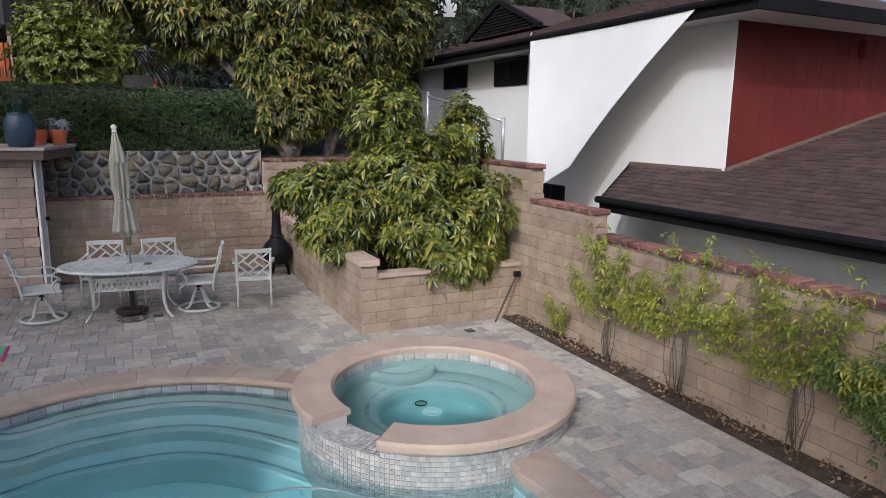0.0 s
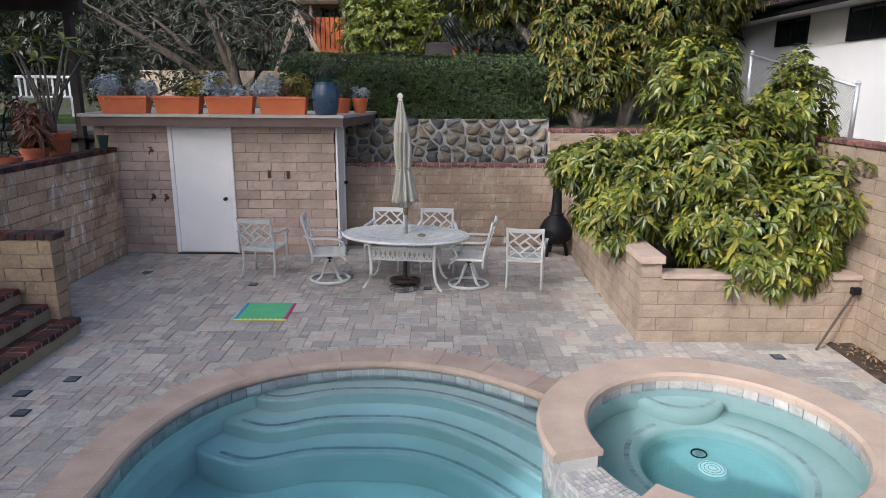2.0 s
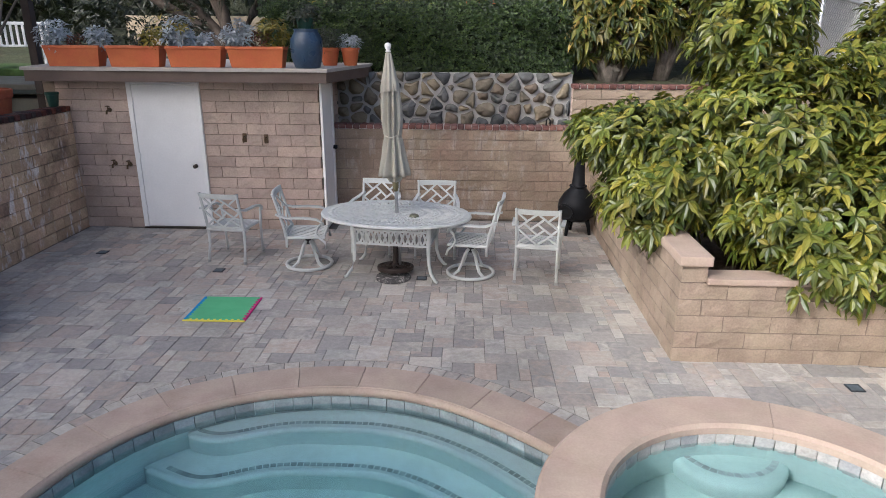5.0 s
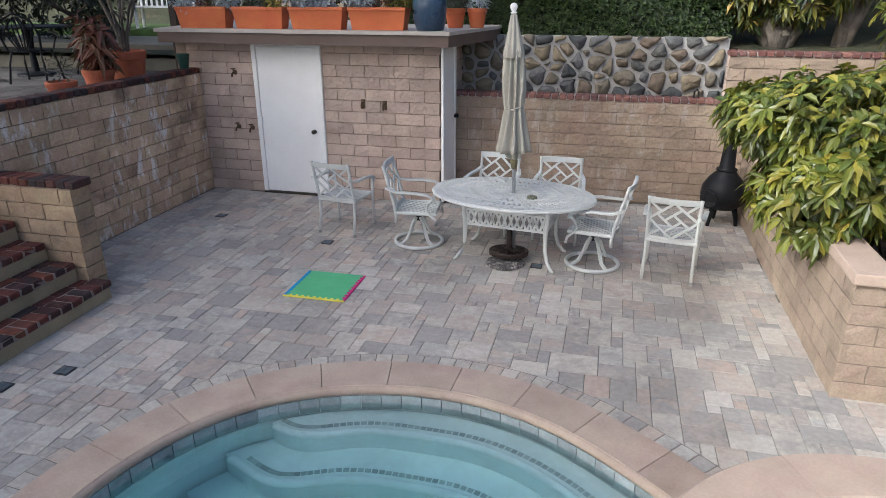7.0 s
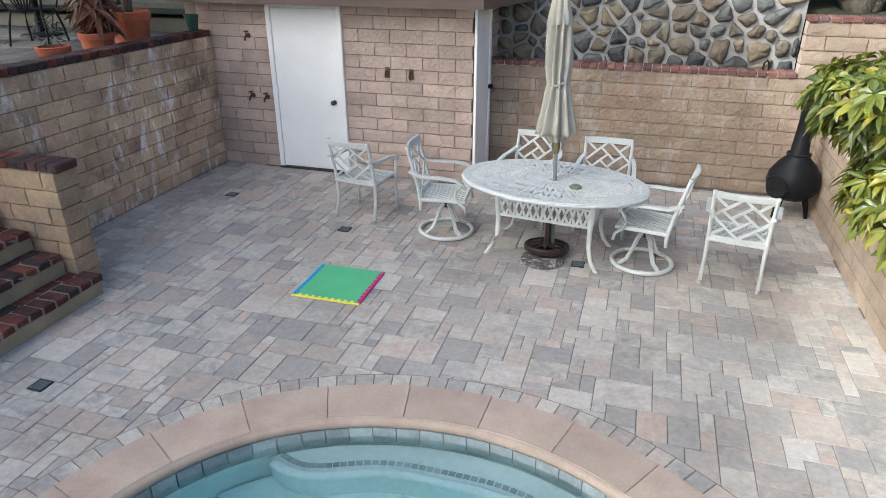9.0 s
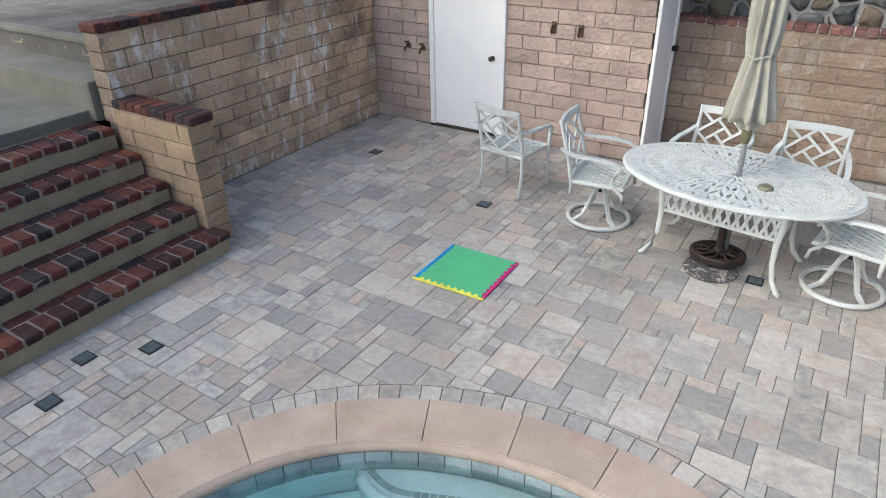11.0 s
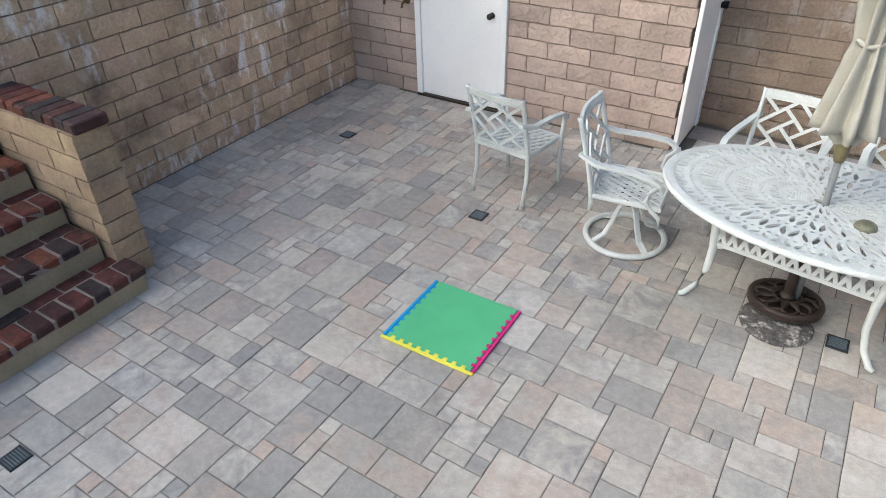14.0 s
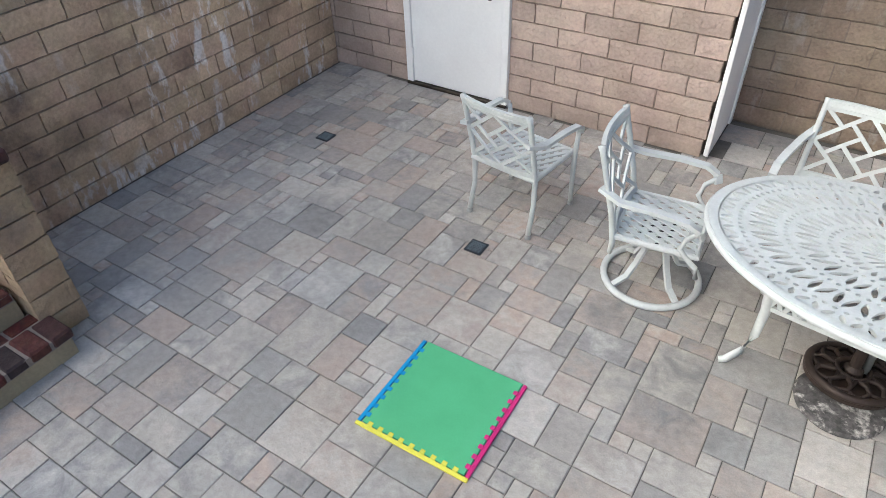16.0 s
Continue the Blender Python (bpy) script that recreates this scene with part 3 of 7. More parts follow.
# store room built into the corner
shed = root("garden_shed", Matrix(), "flat-roofed tan block shed with a white door", "shed")
shed_wall = part("wall", box_bm((-5.0, SHED_Y + 0.02, -0.05), (-1.23, 13.6, 2.07)), M_MORTAR, shed)
lay_blocks(shed_wall, (LEFT_X - 0.18, SHED_Y), 0, -1.21 - LEFT_X + 0.18, 0.0, 14, M_BLOCK, skip=[(LEFT_X * -1 - 3.83 + 0.18, LEFT_X * -1 - 2.84 + 0.18, 0, 2.1)])
lay_blocks(shed_wall, (-1.21, SHED_Y), 90, 1.4, 0.0, 14, M_BLOCK, skip=[(0.0, 0.70, 0, 2.2)])
roof = part("roof", bmesh.new(), M_FASCIA, shed, "brown fascia board round a flat roof")
rb = bmesh.new()
ROOF_PLAN = [(-5.0, 10.78), (-1.03, 10.78), (-0.72, 12.3), (-0.72, 13.7), (-5.5, 13.7)]
add_prism(rb, ROOF_PLAN, 2.07, 2.205)
rb.to_mesh(roof.data)
db = bmesh.new()
add_prism(db, [(-5.03, 10.75), (-1.01, 10.75), (-0.70, 12.3), (-0.70, 13.73), (-5.53, 13.73)], 2.207, 2.25)
part("roof_deck", db, M_SHEDTOP, shed, "pale weathered roof deck edge")

wall_north = structure("wall_north", box_bm((-1.22, BACK_Y + 0.02, -0.05), (2.30, BACK_Y + 0.22, 1.36)), M_MORTAR, "tan block garden wall with a red brick cap")
lay_blocks(wall_north, (-1.20, BACK_Y), 0, 3.5, 0.01, 9, M_BLOCK_STAINED)
lay_row(wall_north, CAPS_LONG, (-1.20, BACK_Y + 0.10), 0, 3.48, 0.1035, 1.36, seed=3)
wall_high = structure("wall_north_high", box_bm((2.30, BACK_Y + 0.02, -0.05), (5.1, BACK_Y + 0.22, 1.96)), M_MORTAR, "taller tan block wall with a brick cap behind the planter")
lay_blocks(wall_high, (2.28, BACK_Y), 0, 2.8, 0.01, 13, M_BLOCK_PALE)
lay_blocks(wall_high, (2.28, BACK_Y + 0.22), -90, 0.22, 1.36, 4, M_BLOCK)
lay_row(wall_high, CAPS_LONG, (2.27, BACK_Y + 0.10), 0, 2.8, 0.1035, 1.955, seed=4)

# wall beside the neighbour, in three heights
wall_east = structure("wall_east", box_bm((RIGHT_X + 0.008, -7, -0.05), (RIGHT_X + 0.2, 5.86, 1.36)), M_PALEMORTAR, "long tan block wall with a red brick cap under climbing vines")
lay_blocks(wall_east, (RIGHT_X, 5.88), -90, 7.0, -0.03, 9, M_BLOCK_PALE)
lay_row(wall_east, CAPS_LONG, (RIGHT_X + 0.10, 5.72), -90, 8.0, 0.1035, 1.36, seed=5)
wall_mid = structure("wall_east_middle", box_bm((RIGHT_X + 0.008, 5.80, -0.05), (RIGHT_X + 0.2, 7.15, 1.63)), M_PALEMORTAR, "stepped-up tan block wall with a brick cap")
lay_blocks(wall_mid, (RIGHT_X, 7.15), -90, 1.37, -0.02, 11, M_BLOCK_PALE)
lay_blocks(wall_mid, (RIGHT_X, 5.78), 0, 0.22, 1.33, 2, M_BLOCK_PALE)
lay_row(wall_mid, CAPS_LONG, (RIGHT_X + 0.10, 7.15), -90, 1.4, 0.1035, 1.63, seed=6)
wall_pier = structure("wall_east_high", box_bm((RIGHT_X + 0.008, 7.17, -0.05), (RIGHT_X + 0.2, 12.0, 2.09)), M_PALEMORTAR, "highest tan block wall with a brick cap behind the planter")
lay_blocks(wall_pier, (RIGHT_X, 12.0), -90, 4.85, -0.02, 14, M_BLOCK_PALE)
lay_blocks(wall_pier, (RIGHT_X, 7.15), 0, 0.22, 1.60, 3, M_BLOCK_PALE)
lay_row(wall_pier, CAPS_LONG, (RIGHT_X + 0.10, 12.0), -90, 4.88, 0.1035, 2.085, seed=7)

# mortar between the cap bricks
for wall_ob, lo, hi in ((wall_north, (-1.20, BACK_Y + 0.0, 1.355), (2.27, BACK_Y + 0.20, 1.408)), (wall_east, (RIGHT_X + 0.0, -2.2, 1.355), (RIGHT_X + 0.20, 5.71, 1.408)),
                        (wall_mid, (RIGHT_X + 0.0, 5.78, 1.625), (RIGHT_X + 0.20, 7.14, 1.678)), (wall_high, (2.29, BACK_Y + 0.0, 1.95), (5.0, BACK_Y + 0.20, 2.003))):
    part("cap_mortar", box_bm(lo, hi), M_GROUT, wall_ob)

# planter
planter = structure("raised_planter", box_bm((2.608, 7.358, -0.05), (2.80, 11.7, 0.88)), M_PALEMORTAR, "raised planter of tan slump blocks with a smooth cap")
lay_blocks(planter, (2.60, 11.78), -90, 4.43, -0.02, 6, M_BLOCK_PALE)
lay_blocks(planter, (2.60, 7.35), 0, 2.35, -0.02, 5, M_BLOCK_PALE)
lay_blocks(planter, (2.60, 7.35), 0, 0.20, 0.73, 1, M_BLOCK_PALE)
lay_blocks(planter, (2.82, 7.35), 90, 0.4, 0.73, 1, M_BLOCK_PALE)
part("front_core", box_bm((2.801, 7.358, -0.05), (4.955, 7.55, 0.718)), M_PALEMORTAR, planter)
part("cap", box_bm((2.57, 7.31, 0.885), (2.84, 11.72, 0.97), 0.012, 2), M_SPARIM, planter, "smooth tan cap slab")
part("sill", box_bm((2.82, 7.32, 0.72), (4.94, 7.57, 0.775), 0.01, 2), M_SPARIM, planter, "smooth tan sill slab")
part("soil", box_bm((2.8, 7.5, 0.2), (4.96, 11.78, 0.45)), M_SOIL, planter, "dark soil")

# ---- pool ----
pool = structure("pool_shell", bmesh.new(), M_PLASTER, "curved swimming pool with pale blue plaster", True)
pb = bmesh.new()



def stack(bm, loops):
    rings = [[bm.verts.new((x, y, z)) for x, y in pts] for pts, z in loops]
    n = len(rings[0])
    for a, b in zip(rings, rings[1:]):
        for k in range(n):
            bm.faces.new((a[k], a[(k + 1) % n], b[(k + 1) % n], b[k]))
    return rings


rings = stack(pb, [(pool_edge(0.02), 0.0), (pool_edge(0.02), -1.25)])
bmesh.ops.recalc_face_normals(pb, faces=pb.faces)
pb.to_mesh(pool.data)
part("floor", filled(pool_edge(0.02), -1.25), M_PLASTER, pool)


def clip_half(pts, f):
    """The part of an outline where f(x, y) > 0."""
    out = []
    for p, q in zip(pts, pts[1:] + pts[:1]):
        fp, fq = f(*p), f(*q)
        if fp > 0:
            out.append(p)
        if (fp > 0) != (fq > 0):
            k = fp / (fp - fq)
            out.append((p[0] + (q[0] - p[0]) * k, p[1] + (q[1] - p[1]) * k))
    return out


water = structure("pool_water", bmesh.new(), M_WATER, "clear calm turquoise pool water")
wb = filled(pool_edge(0.015), POOL_Z)
wb.to_mesh(water.data)
water.visible_shadow = False
# flat tinted sheets added under the surface in place of the water's own absorption
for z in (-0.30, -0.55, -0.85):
    part("depth_tint_sheet", filled(pool_edge(0.015), z), M_DEPTH, water)

def along(pts, step):
    """Points at even steps along a polyline."""
    out, rest = [Vector(pts[0])], step
    for p, q in zip(pts, pts[1:]):
        p, q = Vector(p), Vector(q)
        d = (q - p).length
        pos = 0.0
        while d - pos >= rest:
            pos += rest
            out.append(p.lerp(q, pos / d))
            rest = step
        rest -= d - pos
    return out


# underwater steps: wavy fronts that follow the far end
def front_y(x, base, curve, dip_x, end_x):
    return base - curve * max(0.0, x) ** 2 - 0.19 * math.exp(-((x - dip_x) / 0.36) ** 2) + 1.2 * max(0.0, end_x - x) ** 1.5


for base, curve, dip_x, end_x, z in ((6.46, 0.43, -1.03, -1.28, -0.25), (6.13, 0.54, -1.05, -1.46, -0.50), (5.80, 0.60, -1.15, -1.52, -0.75)):
    shore = [p for p in pool_edge(0.0)[:60] if p[1] > 3.5]
    dense = []
    for p, q in zip(shore, shore[1:]):
        dense += [(p[0] + (q[0] - p[0]) * k / 6, p[1] + (q[1] - p[1]) * k / 6) for k in range(6)]
    keep = [p for p in dense if p[1] > front_y(p[0], base, curve, dip_x, end_x)]
    x0, x1 = keep[-1][0], 1.47
    front = [(x0 + (x1 - x0) * k / 60, front_y(x0 + (x1 - x0) * k / 60, base, curve, dip_x, end_x)) for k in range(1, 61)]
    outline = keep + front
    sb = filled(outline, z)
    n = len(outline)
    lo = [sb.verts.new((x, y, -1.24)) for x, y in outline]
    hi = [sb.verts.new((x, y, z)) for x, y in outline]
    for k in range(n):
        sb.faces.new((lo[k], lo[(k + 1) % n], hi[(k + 1) % n], hi[k]))
    part("pool_step", sb, M_PLASTER, pool)
    nose = bmesh.new()
    add_tube(nose, [(x, y + 0.01, z - 0.014) for x, y in front], 0.034, 8)
    part("step_nose", nose, M_PLASTER, pool, smooth=True)
    tb = bmesh.new()
    run = along([p for p in front if p[0] > end_x + 0.05 and (Vector(p) - SPA_C).length > SPA_WALL], 0.046)
    for a, e in zip(run, run[1:]):
        d = e - a
        nrm = Vector((-d.y, d.x)).normalized()
        a, e = a + nrm * 0.055 + d * 0.06, e + nrm * 0.055 - d * 0.06
        c, g = e + nrm * 0.04, a + nrm * 0.04
        tb.faces.new([tb.verts.new((v.x, v.y, z + 0.021)) for v in (a, e, c, g)])
    part("tile_line", tb, M_DARKTILE, pool, "row of small dark slate tiles on the step edge")

# spa
spa = root("raised_spa", Matrix.Translation((SPA_C.x, SPA_C.y, 0)), "round raised spa with a sandstone rim and slate tile", "spa")


def ring_bm(r0, r1, z0, z1, a0, a1, n, bev=0.0):
    bm = bmesh.new()
    prof = [(r0, z0), (r1, z0), (r1, z1 - bev), (r1 - bev, z1), (r0 + bev, z1), (r0, z1 - bev)]
    if not bev:
        prof = [(r0, z0), (r1, z0), (r1, z1), (r0, z1)]
    secs = []
    full = abs(a1 - a0) >= 359.9
    steps = n if full else n + 1
    for i in range(steps):
        a = radians(a0 + (a1 - a0) * i / n)
        secs.append([bm.verts.new((r * math.cos(a), r * math.sin(a), z)) for r, z in prof])
    k = len(prof)
    for i in range(steps if full else steps - 1):
        s, t = secs[i], secs[(i + 1) % steps]
        for j in range(k):
            bm.faces.new((s[j], t[j], t[(j + 1) % k], s[(j + 1) % k]))
    if not full:
        bm.faces.new(secs[0])
        bm.faces.new(secs[-1][::-1])
    bmesh.ops.recalc_face_normals(bm, faces=bm.faces)
    return bm


N0, N1 = 196.0, 225.5   # the spillway's ends
spa_wall = part("wall", ring_bm(SPA_IN + 0.03, SPA_WALL - 0.008, -1.1, 0.10, 0, 360, 72), M_GROUT, spa)
part("upper_wall", ring_bm(SPA_IN + 0.03, SPA_WALL - 0.008, 0.10, 0.20, N1, N0 + 360, 60), M_GROUT, spa)
part("basin", lathe_bm([(0.02, -0.60), (0.50, -0.60), (0.545, -0.56), (0.56, -0.33), (0.575, -0.29), (0.60, -0.265), (0.64, -0.255), (SPA_IN + 0.055, -0.25), (SPA_IN + 0.055, -0.40), (0.5, -1.0), (0.02, -1.0)], (0.03, 0.03, 0), 72), M_SPAPLASTER, spa, "pale turquoise plaster basin with a bench", True)
part("lining", ring_bm(SPA_IN, SPA_IN + 0.035, -0.4, 0.10, 0, 360, 64), M_SPAPLASTER, spa)
w2 = bmesh.new()
w2.faces.new([w2.verts.new((x, y, SPA_Z)) for x, y in arc((0, 0), SPA_IN + 0.01, 0, 355, 71)])
sw = part("water", w2, M_SPAWATER, spa, "clear still water")
sw.visible_shadow = False
# two more tinted sheets added in the deep part, again for absorption
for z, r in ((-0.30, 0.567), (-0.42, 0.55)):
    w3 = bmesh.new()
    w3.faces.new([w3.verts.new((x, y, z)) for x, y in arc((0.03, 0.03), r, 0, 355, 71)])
    part("depth_tint_sheet", w3, M_DEPTH, sw)
cuts = [N1 + (N0 + 360 - N1) * i / 8 for i in range(9)]
for a, b in zip(cuts, cuts[1:]):
    part("coping_stone", ring_bm(SPA_IN - 0.01, SPA_OUT, 0.20, RIM_Z, a + 0.06, b - 0.06, 10, 0.024), M_SPARIM, spa)
# tiles outside, inside and on the spillway
def tile_band(r, z0, rows, a0, a1, size, outward=True):
    bm = bmesh.new()
    n = int(radians(a1 - a0) * r / size)
    g = 0.0035
    sgn = 1 if outward else -1
    for j in range(rows):
        for i in range(n):
            b0 = radians(a0 + (a1 - a0) * i / n) + g / r
            b1 = radians(a0 + (a1 - a0) * (i + 1) / n) - g / r
            zl, zh = z0 + j * size + g, z0 + (j + 1) * size - g
            out = [bm.verts.new((r * math.cos(a), r * math.sin(a), z)) for a, z in ((b0, zl), (b1, zl), (b1, zh), (b0, zh))]
            rr = r - sgn * 0.008
            inn = [bm.verts.new((rr * math.cos(a), rr * math.sin(a), z)) for a, z in ((b0, zl), (b1, zl), (b1, zh), (b0, zh))]
            bm.faces.new(out if outward else out[::-1])
            for k in range(4):
                bm.faces.new((out[k], inn[k], inn[(k + 1) % 4], out[(k + 1) % 4]) if outward else (out[k], out[(k + 1) % 4], inn[(k + 1) % 4], inn[k]))
    return bm


tagged(part("outer_tile", tile_band(SPA_WALL, -0.44, 13, -100, 260, 0.0423), M_TILE, spa, "small square slate tiles"), kind="stuff")
tagged(part("upper_tile", tile_band(SPA_WALL, 0.11, 2, N1, N0 + 360, 0.045), M_TILE, spa), kind="stuff")
tagged(part("inner_tile", tile_band(SPA_IN, 0.078, 1, N1 + 1, N0 + 359, 0.122, False), M_TILE, spa), kind="stuff")
sp = bmesh.new()
for i in range(8):
    for k in range(12):
        r0, r1 = SPA_IN + i * (SPA_WALL - SPA_IN) / 8, SPA_IN + (i + 1) * (SPA_WALL - SPA_IN) / 8
        b0, b1 = radians(N0 + (N1 - N0) * k / 12) + 0.003, radians(N0 + (N1 - N0) * (k + 1) / 12) - 0.003
        vs = [sp.verts.new((r * math.cos(a), r * math.sin(a), z)) for z in (0.10, 0.118) for r, a in ((r0 + 0.003, b0), (r1 - 0.003, b0), (r1 - 0.003, b1), (r0 + 0.003, b1))]
        sp.faces.new(vs[4:])
        for q in range(4):
            sp.faces.new((vs[q], vs[(q + 1) % 4], vs[4 + (q + 1) % 4], vs[4 + q]))
tagged(part("spillway_tile", sp, M_TILE, spa, "small slate tiles on the spillway"), kind="stuff")

# pool coping, stone by stone, with waterline tiles and a border course
def band_pieces(name, parent, mat, off0, off1, z0, z1, step, gap, sub, bev=0.008, spa_gap=0.0):
    mid = along(pool_edge((off0 + off1) / 2), step / sub)
    nrm = []
    for i in range(len(mid)):
        d = (mid[min(i + 1, len(mid) - 1)] - mid[max(i - 1, 0)]).normalized()
        nrm.append(Vector((d.y, -d.x)))
    half = (off1 - off0) / 2
    k = 0
    while k + sub < len(mid):
        ids = range(k, k + sub + 1)
        k += sub
        if any((mid[i] - SPA_C).length < SPA_OUT - spa_gap for i in ids):
            continue
        o = [mid[i] + nrm[i] * half for i in ids]
        n = [mid[i] - nrm[i] * half for i in ids]
        t0, t1 = (mid[ids[1]] - mid[ids[0]]).normalized() * gap / 2, (mid[ids[-1]] - mid[ids[-2]]).normalized() * gap / 2
        o[0], n[0], o[-1], n[-1] = o[0] + t0, n[0] + t0, o[-1] - t1, n[-1] - t1
        loop = o + n[::-1]
        c = sum(loop, Vector((0, 0))) / len(loop)
        small = [c + (p - c) * (1 - bev / max(0.02, (p - c).length)) for p in loop]
        bm = bmesh.new()
        st = stack(bm, [([tuple(p) for p in loop], z0), ([tuple(p) for p in loop], z1 - bev), ([tuple(p) for p in small], z1)])
        bm.faces.new(st[-1])
        bmesh.ops.recalc_face_normals(bm, faces=bm.faces)
        part(name, bm, mat, parent)


pool_coping = structure("pool_coping", box_bm((-1.9, 0.2, -0.2), (-1.86, 0.9, -0.05)), M_COPING, "rose-brown sandstone coping round the pool")
band_pieces("coping_stone", pool_coping, M_COPING, -0.012, 0.322, -0.05, 0.035, 0.51, 0.003, 6, 0.004, 0.1)
nose = bmesh.new()
run = [p for p in pool_edge(-0.006) if (Vector(p) - SPA_C).length > SPA_WALL + 0.02]
add_tube(nose, [(x, y, -0.006) for x, y in run], 0.038, 10)
part("bullnose", nose, M_COPING, pool_coping, smooth=True)
band_pieces("border_paver", pavement, M_PAVER, 0.330, 0.468, -0.05, 0.0095, 0.125, 0.006, 1, 0.003, 0.0)
jb = bmesh.new()
ring = [(jb.verts.new((*p, 0.005)), jb.verts.new((*q, 0.005))) for p, q in zip(pool_edge(0.318), pool_edge(0.476)) if (Vector(q) - SPA_C).length > SPA_WALL + 0.05]
for a, e in zip(ring, ring[1:]):
    jb.faces.new((a[0], a[1], e[1], e[0]))
bmesh.ops.recalc_face_normals(jb, faces=jb.faces)
part("border_joint", jb, M_JOINT, pavement)
band_pieces("waterline_tile", pool_coping, M_DARKTILE, -0.012, 0.015, -0.21, -0.055, 0.15, 0.006, 1, 0.003, 0.15)
part("coping_stone", box_bm((2.612, 2.95, -0.05), (2.998, 3.86, 0.0325), 0.01, 2), M_COPING, pool_coping)
part("waterline_tile", box_bm((2.630, 2.95, -0.21), (2.653, 3.80, -0.055)), M_DARKTILE, pool_coping)
for k in range(43):
    bm = ring_bm(SPA_WALL + 0.004, SPA_WALL + 0.118, -0.05, 0.0055, -62 + 4.6 * k + 0.12, -62 + 4.6 * (k + 1) - 0.12, 2, 0.003)
    bmesh.ops.translate(bm, verts=bm.verts, vec=(SPA_C.x, SPA_C.y, 0))
    part("border_paver", bm, M_PAVER, pavement)


# ---- brick steps up to the terrace ----
M_STEPMORTAR = material("step_mortar", (0.22, 0.185, 0.16), 0.95, 0.2, 0, 6, 60, 0.4, 0.005)
STEP_BRICKS = [brick_mesh("brick", (0.112, 0.195, 0.06), M_STEPBRICK, 80 + i) for i in range(5)]
STEP_BACK = [brick_mesh("brick", (0.205, 0.10, 0.06), M_STEPBRICK, 90 + i) for i in range(4)]
steps = structure("brick_steps", bmesh.new(), M_RISER, "garden steps with worn red brick treads and stucco risers")
sb = bmesh.new()
for i in range(5):
    x = -3.52 - 0.287 * i
    add_box(sb, (x - 0.30, 2.6, -0.05), (x, 7.46 if i else 7.52, 0.115 + 0.18 * i))
add_box(sb, (-5.2, 2.6, -0.05), (-4.95, 7.46, 0.9))
sb.to_mesh(steps.data)
for i in range(5):
    x = -3.52 - 0.287 * i
    z = 0.117 + 0.18 * i
    top = 7.46 if i else 7.54
    mort = box_bm((x - 0.295, 2.62, z - 0.002), (x + 0.008, top - 0.004, z + 0.05))
    part("mortar_bed", mort, M_STEPMORTAR, steps)
    lay_row(steps, STEP_BRICKS, (x - 0.085, top), -90, top - 2.64, 0.124, z, seed=20 + i, jitter=0.004)
    lay_row(steps, STEP_BACK, (x - 0.242, top), -90, top - 2.64, 0.213, z, seed=30 + i, jitter=0.004)
structure("landing", box_bm((-7.2, 2.6, -0.05), (-4.97, 7.50, 1.0), 0.015, 2), M_CONCRETE, "worn concrete landing above the brick steps")
structure("landing_step", box_bm((-7.2, 7.46, 0.9), (-4.88, 7.90, 1.25), 0.03, 2), M_CONCRETE, "grey concrete step stained with age")
edge = structure("terrace_edge", box_bm((-7.2, 7.89, 1.2), (-4.87, 8.1, 1.44)), M_MORTAR, "tan block edge of the upper terrace")
lay_blocks(edge, (-7.2, 7.872), 0, 2.33, 1.27, 1, M_BLOCK_PALE)
part("edge_slab", box_bm((-7.2, 7.84, 1.425), (-4.88, 8.1, 1.478), 0.01), M_CONCRETE, edge)

# ---- doors and wall fittings ----
M_KNOB = material("dark_bronze", (0.06, 0.05, 0.04), 0.35, 0.1, 0, 8, 60, 0.05, 0.001, metal=0.8)
M_BRASS = material("aged_brass", (0.13, 0.09, 0.05), 0.5, 0.2, 0, 8, 60, 0.1, 0.001, metal=0.6)
door = structure("door_1", box_bm((-3.765, SHED_Y - 0.012, 0.03), (-2.895, SHED_Y + 0.018, 2.01), 0.004), M_WHITE, "closed plain white flush door with a dark round knob")
fr = bmesh.new()
add_box(fr, (-3.83, SHED_Y - 0.03, 0.0), (-3.768, SHED_Y + 0.019, 2.075), bevel=0.004)
add_box(fr, (-2.892, SHED_Y - 0.03, 0.0), (-2.83, SHED_Y + 0.019, 2.075), bevel=0.004)
add_box(fr, (-3.766, SHED_Y - 0.028, 2.013), (-2.894, SHED_Y + 0.019, 2.073), bevel=0.004)
part("frame", fr, M_WHITE, door)
kb = bmesh.new()
add_lathe(kb, [(0.028, 0), (0.028, 0.006), (0.011, 0.01), (0.011, 0.035), (0.024, 0.042), (0.029, 0.055), (0.022, 0.068)], sides=16)
bmesh.ops.transform(kb, matrix=Matrix.Translation((-2.985, SHED_Y - 0.012, 0.91)) @ Matrix.Rotation(radians(90), 4, 'X'), verts=kb.verts)
part("knob", kb, M_KNOB, door, "dark bronze knob", True)
for z in (0.25, 1.0, 1.75):
    part("hinge", box_bm((-3.772, SHED_Y - 0.036, z), (-3.756, SHED_Y - 0.012, z + 0.09), 0.003), M_WHITE, door)
part("threshold", box_bm((-3.83, SHED_Y - 0.04, -0.004), (-2.83, SHED_Y - 0.0, 0.025), 0.004), M_KNOB, door, "dark threshold strip")
side = structure("door_2", box_bm((-1.205, 11.10, 0.03), (-1.17, 11.74, 2.05), 0.004), M_WHITE, "narrow white side door of the shed with a black latch")
part("stile", box_bm((-1.172, 11.69, 0.02), (-1.155, 11.765, 2.06), 0.003), M_WHITE, side)
